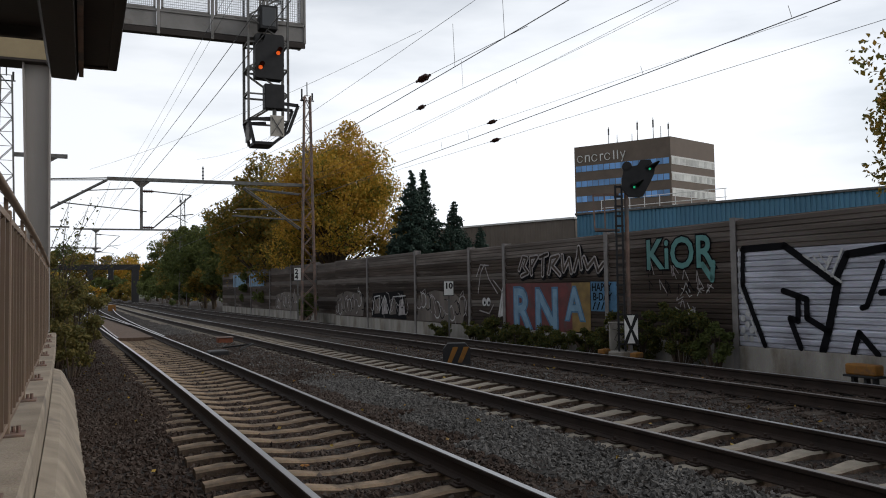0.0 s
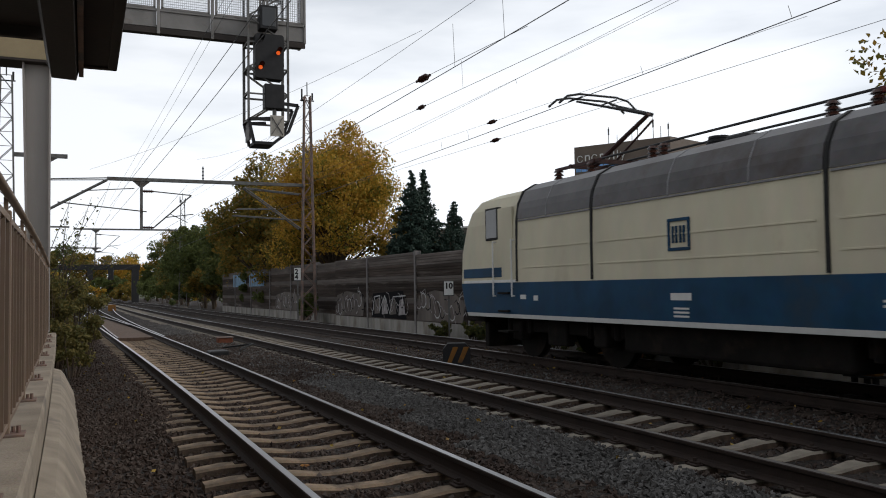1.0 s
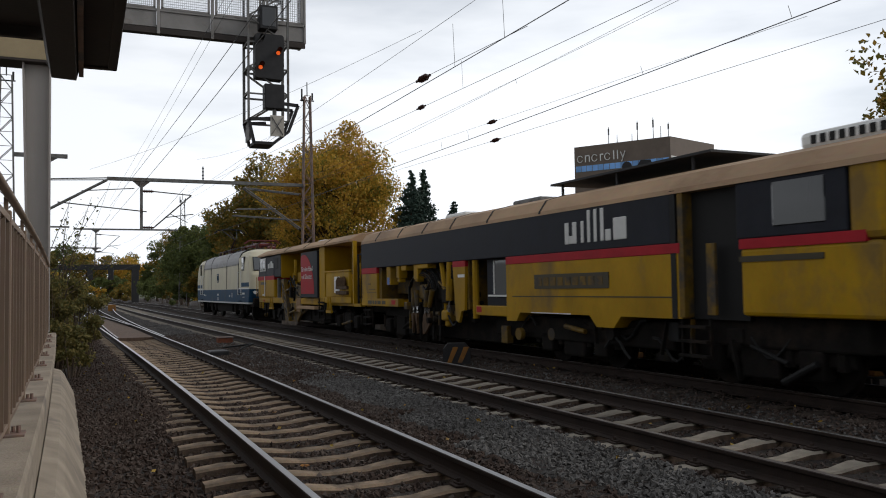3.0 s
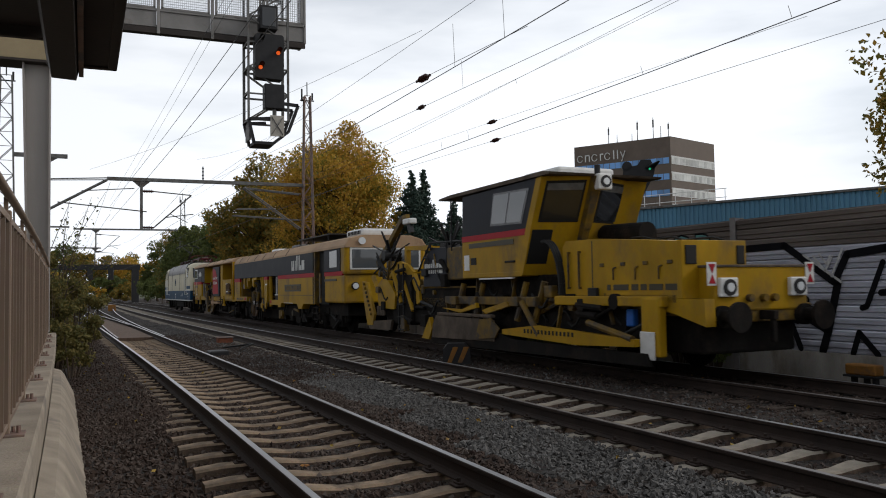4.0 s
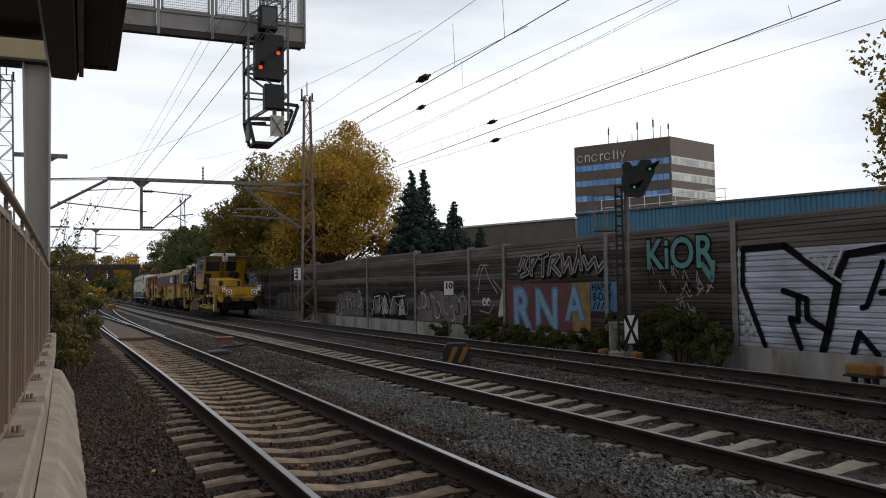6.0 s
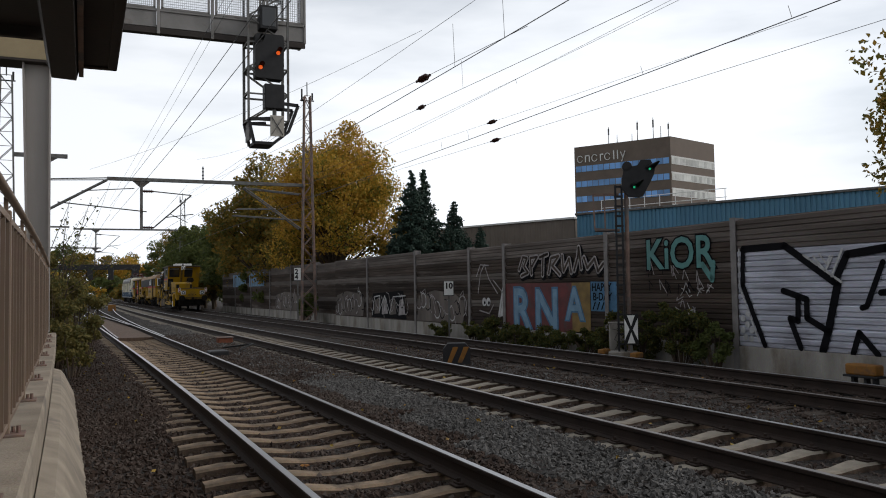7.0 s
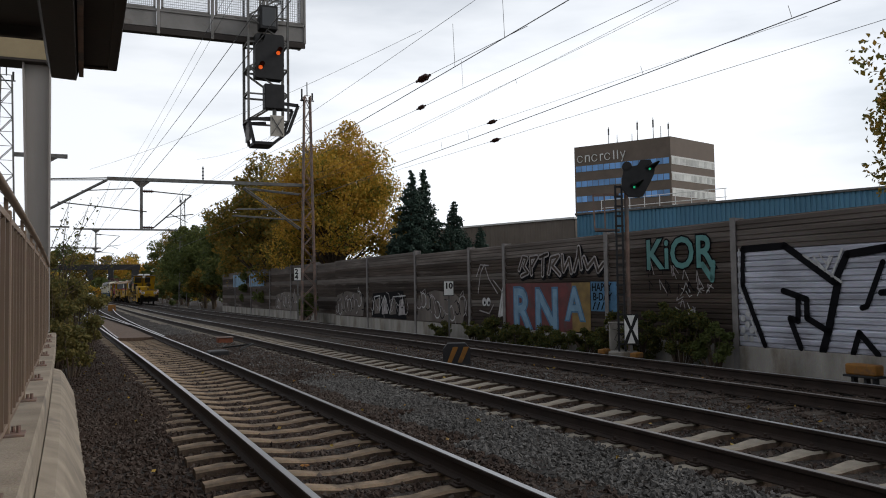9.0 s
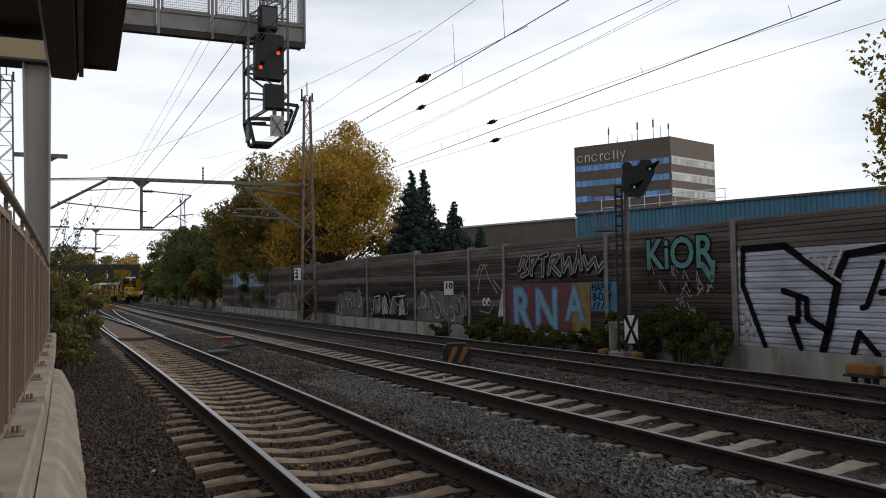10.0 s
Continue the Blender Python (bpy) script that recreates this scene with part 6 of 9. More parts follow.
def spruce(x, y, base, top, width, seed):
    rng = np.random.default_rng(seed)
    t = empty("spruce", pose(x, y, base), "dark blue-green spruce behind the noise barrier", "tree", "spruces")
    h = top - base
    bm = tube(bmesh.new(), (0, 0, 0), (0, 0, h * 0.98), 0.16, 0.02, 8)
    spots = []
    z = h * 0.08
    while z < h * 0.99:
        f = 1 - z / h
        reach = width / 2 * 0.95 * f * rng.uniform(0.7, 1.2) + 0.03
        for k in range(int(5 + 7 * f)):
            a = rng.uniform(0, 2 * math.pi)
            L = reach * rng.uniform(0.75, 1.1)
            tip = np.array([math.cos(a) * L, math.sin(a) * L, z - 0.25 * L])
            root = np.array([0, 0, z])
            if L > 0.4:
                tube(bm, tuple(root), tuple(tip), 0.02, 0.006, 4)
            n = int(5 + 95 * L)
            u = rng.uniform(0.05, 1.0, size=(n, 1)) ** 0.7
            spots.append(root + (tip - root) * u + rng.normal(size=(n, 3)) * np.array([0.09, 0.09, 0.07]) * min(1.0, 0.25 + 3.0 * f) + np.array([0, 0, -0.05]))
        z += 0.16 + 0.1 * f
    part("trunk", bm, M_BARK, t)
    leaves("needle_sprays", np.concatenate(spots), 0.14, M_NEEDLE, t, "", rng)
    return t


def bush(p, radii, n, material, label, seed, leaf=0.08, name="bush", twigs=14):
    rng = np.random.default_rng(seed)
    t = empty(name, Matrix.Translation(p), label, "bush")
    spots, cores = crown_spots(rng, (0, 0, radii[2] * 0.55), (radii[0], radii[1], radii[2] * 0.6), max(6, n // 160), 160, 0.2, -0.9)
    bm = bmesh.new()
    for core in cores:
        tube(bm, (core[0] * 0.3, core[1] * 0.3, -0.05), tuple(core), 0.018, 0.005, 5)
    part("stem", bm, M_BARK, t)
    spots[:, 2] = np.maximum(spots[:, 2], 0.02)
    leaves("foliage", spots, leaf, material, t, "", rng)
    return t


tree(12.9, 53.2, -0.4, 13.4, 11.2, M_LEAF_GOLD, "large lime tree in golden-brown autumn leaf", 3, 130, 420, 0.17, 0.35, low=0.12, taper=0.42)
tree(10.9, 66.0, -0.4, 12.2, 9.6, M_LEAF_MIXED, "tree with thinning golden leaves", 4, 80, 330, 0.24, low=0.1)
tree(13.4, 60.0, -0.4, 9.5, 9.5, M_LEAF_MIXED, "broad tree turning brown and green", 5, 70, 300, 0.24, low=0.05)
tree(17.0, 50.5, -0.4, 6.8, 6.0, M_LEAF_MIXED, "low tree turning yellow beside the spruces", 15, 30, 240, 0.24, low=0.05)
k = 0
for x, y, top, w, m in ((10.9, 84, 10.3, 7.5, M_LEAF_GREEN), (12.5, 76, 9.2, 7.0, M_LEAF_MIXED), (10.2, 96, 10.2, 8.0, M_LEAF_GREEN), (12.4, 104, 12.0, 8.5, M_LEAF_GREEN), (10.4, 122, 12.0, 8.5, M_LEAF_GREEN), (11.5, 140, 12.5, 9.0, M_LEAF_MIXED), (10.4, 91, 5.6, 5.4, M_LEAF_MIXED), (9.9, 112, 4.5, 4.5, M_LEAF_GREEN), (11.2, 69, 4.6, 4.5, M_LEAF_GREEN)):
    k += 1
    tree(x, y, -0.4, top, w, m, "dark green tree at the trackside", 20 + k, 54, 260, 0.28, 0.2, low=0.02)
for k, (x, y, top, w, m) in enumerate(((-2.0, 232, 14.5, 16, M_LEAF_MIXED), (10, 240, 12.5, 15, M_LEAF_GOLD), (-15, 238, 12, 16, M_LEAF_GREEN), (-28, 225, 13, 15, M_LEAF_MIXED), (3, 205, 6, 9, M_LEAF_GREEN), (-9, 215, 7, 10, M_LEAF_GOLD), (-22, 200, 7, 10, M_LEAF_GREEN), (17, 215, 12, 14, M_LEAF_GREEN), (5.5, 190, 4.0, 6, M_LEAF_MIXED), (-6, 192, 4.5, 12, M_LEAF_MIXED), (-18, 196, 5, 13, M_LEAF_GREEN), (-30, 205, 6, 14, M_LEAF_MIXED), (12, 186, 5.5, 9, M_LEAF_GREEN), (-38, 190, 8, 14, M_LEAF_GREEN), (-10, 250, 17, 20, M_LEAF_GREEN), (6, 262, 15, 18, M_LEAF_MIXED), (-34, 250, 16, 20, M_LEAF_GREEN), (24, 200, 10, 13, M_LEAF_GREEN))):
    tree(x, y, -0.4, top, w, m, "distant autumn tree beyond the bridge", 60 + k, 30, 200, 0.55, 0.3, low=0.0)
spruce(14.4, 42.7, -0.4, 8.3, 6.0, 31)
spruce(15.5, 43.6, -0.4, 8.5, 6.0, 32)
spruce(17.4, 43.6, -0.4, 6.7, 6.2, 33)
spruce(19.0, 43.4, -0.4, 5.2, 4.6, 34)
spruce(16.4, 42.0, -0.4, 5.2, 4.6, 35)
spruce(13.6, 43.5, -0.4, 4.6, 4.4, 36)
tree(16.35, 12.5, -0.4, 8.9, 4.2, M_LEAF_MIXED, "tree with turning leaves leaning over the noise barrier", 41, 150, 150, 0.14, 0.16, low=0.2, taper=-0.08)

for k in range(16):
    s_ = 62 + 6.5 * k
    bush(at(s_, 12.6 + 1.2 * (k % 3), -0.4), (2.2, 3.6, 3.4 + (k % 4) * 0.5), 1700, (M_LEAF_GREEN, M_LEAF_MIXED, M_LEAF_BUSH)[k % 3], "dense trackside scrub turning in autumn", 200 + k, 0.3)
for k in range(9):
    bush(Vector((-34 + 6.5 * k, 176 + 3 * (k % 3), -0.4)), (4.2, 3.0, 3.6), 1500, (M_LEAF_MIXED, M_LEAF_GREEN, M_LEAF_GOLD)[k % 3], "distant scrub closing the view along the line", 240 + k, 0.42)
M_CLAD = surface("brown_cladding", (0.15, 0.115, 0.092), rough=0.6, var=0.12, scale=0.5, bump=0.05, bump_scale=3)
# bright blue base paints the sky that these windows reflect
M_WINBLUE = surface("painted_sky_glass", (0.19, 0.41, 0.80), rough=0.12, var=0.25, scale=0.3, bump=0.0, each=0.35)
M_WINPALE = surface("pale_window_blind", (0.60, 0.61, 0.59), rough=0.3, var=0.2, scale=0.5, bump=0.0, each=0.3)
M_HALLBLUE = surface("blue_corrugated_sheet", (0.0845, 0.2145, 0.325), rough=0.5, var=0.15, scale=0.5, bump=0.04, bump_scale=6, stretch=(1, 1, 0.2))
M_HALLBROWN = surface("brown_sheet_facade", (0.185, 0.155, 0.13), rough=0.7, var=0.15, scale=0.6, bump=0.05, bump_scale=8)


def face_frame(a, b):
    """x from a to b along a facade, y inwards, z up."""
    d = (Vector((b[0], b[1], 0)) - Vector((a[0], a[1], 0)))
    return Matrix.Translation((a[0], a[1], 0)) @ pose(0, 0, 0, 0, 0, math.degrees(math.atan2(d.y, d.x))), d.length


def office_block():
    A, B, C = (95.1, 151.3), (106.4, 133.3), (122.1, 138.2)
    D = (A[0] + C[0] - B[0], A[1] + C[1] - B[1])
    t = empty("office_building", Matrix(), "brown office tower with blue window bands and roof aerials", "building")
    prism_pts = [A, B, C, D]
    part("wall", prism(bmesh.new(), prism_pts, -0.4, 31.5, "z"), M_CLAD, t)
    for a, b, mat in ((A, B, M_WINBLUE), (B, C, M_WINPALE)):
        m, L = face_frame(a, b)
        for k in range(6):
            z1 = 27.35 - 3.27 * k
            z0 = z1 - 1.45
            fr = part("window_band", boxed(0.25, L - 0.25, -0.06, 0.1, z0, z1), M_WHITE if mat is M_WINPALE else M_STEEL, t)
            fr.matrix_basis = m
            if mat is M_WINPALE:
                part("band_edge", boxed(0.1, L - 0.1, -0.12, 0.0, z1, z1 + 0.22), M_WHITE, fr)
            n = 16
            for i in range(n):
                w = (L - 0.6) / n
                part("window", boxed(0.3 + i * w + 0.06, 0.3 + (i + 1) * w - 0.06, -0.09, 0.0, z0 + 0.12, z1 - 0.1), mat, fr)
    m, L = face_frame(A, B)
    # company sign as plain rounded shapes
    sg = bmesh.new()
    x = 1.4
    for kind in "onorolly":
        if kind == "o":
            for i in range(12):
                a0, a1 = 2 * math.pi * i / 14 + 0.5, 2 * math.pi * (i + 1) / 14 + 0.5
                bar(sg, (x + 0.62 * math.cos(a0), -0.15, 28.75 + 0.72 * math.sin(a0)), (x + 0.62 * math.cos(a1), -0.15, 28.75 + 0.72 * math.sin(a1)), 0.22, 0.12)
            x += 1.75
        elif kind == "n":
            box(sg, x - 0.6, x - 0.38, -0.2, -0.08, 28.0, 29.45)
            box(sg, x + 0.3, x + 0.52, -0.2, -0.08, 28.0, 29.2)
            box(sg, x - 0.4, x + 0.4, -0.2, -0.08, 29.25, 29.47)
            x += 1.6
        elif kind == "r":
            box(sg, x - 0.5, x - 0.28, -0.2, -0.08, 28.0, 29.45)
            box(sg, x - 0.3, x + 0.25, -0.2, -0.08, 29.25, 29.47)
            x += 1.2
        elif kind == "l":
            box(sg, x - 0.45, x - 0.23, -0.2, -0.08, 28.0, 29.9)
            x += 0.85
        else:
            bar(sg, (x - 0.5, -0.15, 29.45), (x + 0.0, -0.15, 28.1), 0.2, 0.12)
            bar(sg, (x + 0.5, -0.15, 29.6), (x - 0.3, -0.15, 27.4), 0.2, 0.12)
    s = part("company_sign", sg, M_WHITE, t, "white company sign")
    s.matrix_basis = m
    for x_, h in ((7.6, 3.8), (9.5, 2.0), (14.0, 4.4), (12.8, 1.8), (17.4, 4.6), (19.0, 2.6), (20.6, 3.2)):
        a = bmesh.new()
        tube(a, (x_, 1.0, 31.4), (x_, 1.0, 31.4 + h), 0.09, 0.05, 6)
        if h > 3:
            box(a, x_ - 0.14, x_ + 0.14, 0.9, 1.1, 31.4 + h * 0.55, 31.4 + h * 0.9)
        o = part("aerial", a, M_STEEL, t)
        o.matrix_basis = m
    return t


def ribbed_hall(name, a, b, top, mat, label, pitch, depth):
    t = empty(name, Matrix(), label, "building")
    m, L = face_frame(a, b)
    verts, faces, xs = [], [], []
    n = int(L / pitch)
    for i in range(n):
        x = i * pitch
        xs += [(x, 0), (x + pitch * 0.5, 0), (x + pitch * 0.6, depth), (x + pitch * 0.9, depth)]
    xs.append((L, 0))
    for x, y in xs:
        verts += [(x, y, -0.4), (x, y, top)]
    for i in range(len(xs) - 1):
        faces.append((2 * i, 2 * i + 2, 2 * i + 3, 2 * i + 1))
    me = bpy.data.meshes.new("corrugated_wall")
    me.from_pydata(verts, [], faces)
    me.materials.append(mat)
    w = new("corrugated_wall", me)
    w.parent, w.matrix_basis = t, m
    body = part("hall_body", boxed(0.0, L, 0.12, 14, -0.4, top - 0.05), mat, t)
    body.matrix_basis = m
    cap = part("roof_edge", boxed(-0.1, L + 0.1, -0.12, 14, top, top + 0.14, 0.02), M_WHITE if mat is M_HALLBROWN else M_STEEL, t)
    cap.matrix_basis = m
    return t, m, L


office_block()
hall, hall_m, hall_l = ribbed_hall("blue_hall", (27.5, 46.2), (40.3, 15.4), 6.15, M_HALLBLUE, "long low hall clad in blue corrugated sheet", 0.28, 0.05)
for x in (2.0, 4.5, 13.5):
    sk = part("skylight", loft([(1.0, 6.2, 3, 5, 0.3), (0.8, 6.5, 3.2, 4.8, 0.3), (0.4, 6.65, 3.5, 4.5, 0.2)]), M_WHITE, hall, "white roof dome", smooth=False)
    sk.matrix_basis = hall_m @ Matrix.Translation((x, 0, 0))
rl = bmesh.new()
for i in range(9):
    tube(rl, (0.3 + i * 1.1, 2.5, 6.2), (0.3 + i * 1.1, 2.5, 7.3), 0.025, sides=5)
for z in (6.75, 7.28):
    tube(rl, (0.3, 2.5, z), (9.2, 2.5, z), 0.025, sides=5)
part("roof_railing", rl, M_WHITE, hall, "white roof railing").matrix_basis = hall_m
ribbed_hall("brown_hall", (24.3, 64.9), (30.1, 50.6), 6.35, M_HALLBROWN, "flat-roofed brown sheet-clad hall", 0.5, 0.03)

# ---- platform end: coping, fence, canopy, signal bridge ----
M_FENCE = surface("brown_fence_sheet", (0.16, 0.112, 0.08), rough=0.55, var=0.2, scale=2, bump=0.1, bump_scale=30, each=0.1, stretch=(1, 1, 0.3))
M_FENCEPOST = surface("brown_fence_post", (0.25, 0.18, 0.13), rough=0.5, var=0.2, scale=3, bump=0.08, bump_scale=30)
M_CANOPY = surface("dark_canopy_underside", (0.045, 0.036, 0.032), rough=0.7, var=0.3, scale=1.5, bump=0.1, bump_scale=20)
M_LEG = surface("grey_painted_steel", (0.32, 0.295, 0.275), rough=0.55, var=0.12, scale=1.2, bump=0.05, bump_scale=30, stretch=(1, 1, 0.3))
M_OCHRE = surface("ochre_beam", (0.34, 0.27, 0.16), rough=0.6, var=0.2, scale=1.5, bump=0.08, bump_scale=30)
M_GANTRY = surface("gantry_grey", (0.26, 0.25, 0.24), rough=0.6, var=0.2, scale=2, bump=0.08, bump_scale=30, spot=(0.12, 0.09, 0.07), spot_amount=0.3)
M_MESH = surface("galvanised_mesh", (0.5, 0.52, 0.56), rough=0.5, metal=0.2, var=0.1, scale=10, bump=0.3, bump_scale=150)
M_AMBER = glowing("signal_amber", (0.95, 0.13, 0.015), 0.6)
M_GREEN = glowing("signal_green", (0.02, 0.55, 0.25), 0.55)
M_LENSOFF = surface("unlit_lens", (0.02, 0.02, 0.02), rough=0.15, var=0.1, scale=8, bump=0.0)
M_PLATE = surface("grey_x_plate", (0.45, 0.42, 0.37), rough=0.5, var=0.15, scale=6, bump=0.05)

EDGE_C = -2.565   # track side of the coping
ss = spaced(-2.0, 19.2, 1.0)
coping = empty("platform_wall", Matrix(), "weathered concrete platform wall with coping and battered side", "wall", kind="structure")
path_bar("coping", ss, EDGE_C, [(0.0, 0.66), (-0.012, 0.70), (-1.6, 0.70), (-1.6, -0.5), (-0.05, -0.5), (-0.05, 0.55), (0.0, 0.56)], M_CONCRETE, coping)
path_bar("battered_side", spaced(-2.0, 17.0, 1.0), EDGE_C, [(-0.04, 0.14), (0.08, 0.1), (0.14, 0.02), (0.36, -0.45), (0.36, -0.6), (-0.04, -0.6)], M_CONCRETE, coping)


def fence():
    t = empty("fence", Matrix(), "brown sheet-metal platform fence with tubular handrail", "fence")
    c = -2.735
    path_bar("handrail", spaced(-1.0, 10.6, 0.5), c + 0.02, [(0.026 * math.cos(a), 2.085 + 0.026 * math.sin(a)) for a in [i * math.pi / 4 for i in range(8)]], M_FENCEPOST, t, True)
    path_bar("handrail", spaced(10.6, 19.0, 0.7), c + 0.02, [(0.026 * math.cos(a), 2.085 + 0.026 * math.sin(a)) for a in [i * math.pi / 4 for i in range(8)]], M_FENCEPOST, t, True)
    slat_bm = bmesh.new()
    w = 1.6 / 5
    prism(slat_bm, [(-0.014, 0.004), (-0.002, 0.004), (-0.002, w - 0.05), (0.022, w - 0.044), (0.022, w - 0.006), (-0.002, w), (-0.014, w)], 0.78, 1.93, "z")
    slat = bpy.data.meshes.new("slat")
    slat_bm.to_mesh(slat)
    slat_bm.free()
    slat.materials.append(M_FENCE)
    s = 0.35
    k = 0
    while s < 18.9:
        m = on_line(s, c)
        bm = bmesh.new()
        box(bm, -0.03, 0.03, -0.035, 0.035, 0.71, 2.0, 0.006)
        box(bm, -0.012, 0.012, -0.012, 0.012, 1.98, 2.08)
        p = part("post", bm, M_FENCEPOST, t)
        p.matrix_basis = m
        foot = bmesh.new()
        box(foot, -0.06, 0.11, -0.09, 0.09, 0.70, 0.714, 0.003)
        tube(foot, (0.075, 0, 0.71), (0.075, 0, 0.755), 0.014, sides=6)
        tube(foot, (0.045, 0.05, 0.71), (0.045, 0.05, 0.745), 0.012, sides=6)
        f = part("foot_plate", foot, M_RUSTY, p, "rusty bolted foot plate")
        # infill sheet with folded ribs
        L = 1.69
        n = 5
        w = (L - 0.09) / n
        for i in range(n):
            shared("slat", slat, t, m @ Matrix.Translation((0, 0.045 + i * w, 0)))
        for z0, z1 in ((1.93, 1.97), (0.75, 0.78)):
            part("frame_rail", boxed(-0.022, 0.022, 0.036, L - 0.036, z0, z1, 0.004), M_FENCEPOST, t).matrix_basis = m
        s += 1.69
        k += 1
    return t


fence()


def canopy():
    t = empty("platform_canopy", Matrix(), "dark underside of a steel platform canopy", "canopy", kind="structure")
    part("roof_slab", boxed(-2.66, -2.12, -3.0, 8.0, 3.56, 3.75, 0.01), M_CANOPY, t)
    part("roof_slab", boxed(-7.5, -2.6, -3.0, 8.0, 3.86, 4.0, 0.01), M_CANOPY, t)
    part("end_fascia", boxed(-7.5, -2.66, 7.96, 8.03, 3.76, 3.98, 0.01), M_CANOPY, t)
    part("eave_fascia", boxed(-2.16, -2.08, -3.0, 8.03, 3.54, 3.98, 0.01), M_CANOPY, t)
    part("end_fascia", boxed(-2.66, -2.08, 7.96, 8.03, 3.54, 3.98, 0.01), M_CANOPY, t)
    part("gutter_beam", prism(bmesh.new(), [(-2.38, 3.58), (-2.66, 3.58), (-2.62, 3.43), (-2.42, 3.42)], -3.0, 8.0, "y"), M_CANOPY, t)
    part("gutter_lip", boxed(-2.40, -2.36, -3.0, 7.98, 3.45, 3.57), M_RUSTY, t)
    return t


canopy()
part("platform_floor", boxed(-8.5, -4.15, -4.0, 19.0, -0.5, 0.70, 0.02), M_CONCRETE)
tagged(bpy.data.objects["platform_floor"], "grey concrete platform surface behind the fence", "platform", kind="structure")


def signal_bridge():
    t = empty("signal_bridge", Matrix(), "grey steel signal bridge with mesh-sided walkway", "signal gantry")
    leg = bmesh.new()
    prism(leg, [(-3.55, 6.45), (-3.05, 6.45), (-3.06, 0.7), (-3.42, 0.7)], 19.5, 19.56, "y")
    lg = part("leg", leg, M_LEG, t, "grey steel portal leg")
    part("flange", boxed(-3.06, -3.03, 19.35, 19.75, 0.7, 6.5), M_LEG, lg)
    part("flange", prism(bmesh.new(), [(-3.58, 6.45), (-3.54, 6.45), (-3.41, 0.7), (-3.45, 0.7)], 19.35, 19.75, "y"), M_LEG, lg)
    part("head_beam", boxed(-6.5, -3.0, 19.3, 19.9, 6.5, 7.08, 0.02), M_OCHRE, t)
    part("head_plate", boxed(-6.5, -2.98, 19.25, 19.95, 6.44, 6.5, 0.01), M_CANOPY, t)
    part("head_plate", boxed(-6.5, -2.98, 19.25, 19.95, 7.08, 7.14, 0.01), M_CANOPY, t)
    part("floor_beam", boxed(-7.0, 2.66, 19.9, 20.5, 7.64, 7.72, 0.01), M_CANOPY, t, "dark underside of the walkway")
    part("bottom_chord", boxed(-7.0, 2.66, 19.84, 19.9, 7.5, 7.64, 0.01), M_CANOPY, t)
    x = -6.9
    k = 0
    while x < 2.6:
        w = min(1.22, 2.66 - x)
        part("kick_panel", boxed(x + 0.04, x + w - 0.04, 19.87, 19.9, 7.66, 8.03, 0.006), M_GANTRY, t)
        part("upright", boxed(x - 0.035, x + 0.035, 19.82, 19.9, 7.5, 9.3, 0.006), M_GANTRY, t)
        fr = bmesh.new()
        for r in ((x + 0.06, x + w - 0.06, 19.84, 19.88, 8.08, 8.13), (x + 0.06, x + w - 0.06, 19.84, 19.88, 9.0, 9.05), (x + 0.06, x + 0.11, 19.84, 19.88, 8.1, 9.0), (x + w - 0.11, x + w - 0.06, 19.84, 19.88, 8.1, 9.0)):
            box(fr, *r)
        f = part("mesh_frame", fr, M_GANTRY, t)
        ms = bmesh.new()
        i = x + 0.12
        while i < x + w - 0.12:
            box(ms, i, i + 0.012, 19.858, 19.866, 8.13, 9.0)
            i += 0.045
        z = 8.16
        while z < 9.0:
            box(ms, x + 0.11, x + w - 0.11, 19.852, 19.858, z, z + 0.01)
            z += 0.06
        part("wire_mesh", ms, M_MESH, f)
        x += 1.22
        k += 1
    part("top_chord", boxed(-7.0, 2.66, 19.84, 19.9, 8.03, 8.09, 0.005), M_GANTRY, t)
    part("end_panel", boxed(2.62, 2.68, 19.84, 20.5, 7.62, 9.2, 0.01), M_GANTRY, t)
    return t


signal_bridge()


def lattice(bm, x0, x1, y, z0, z1, step, w=0.05):
    for x in (x0, x1):
        bar(bm, (x, y, z0), (x, y, z1), w)
    z, s = z0, 0
    while z < z1 - 0.01:
        zz = min(z + step, z1)
        a, b = (x0, x1) if s % 2 == 0 else (x1, x0)
        bar(bm, (a, y, z), (b, y, zz), w * 0.7)
        bar(bm, (x0, y, z), (x1, y, z), w * 0.7)
        z, s = zz, s + 1


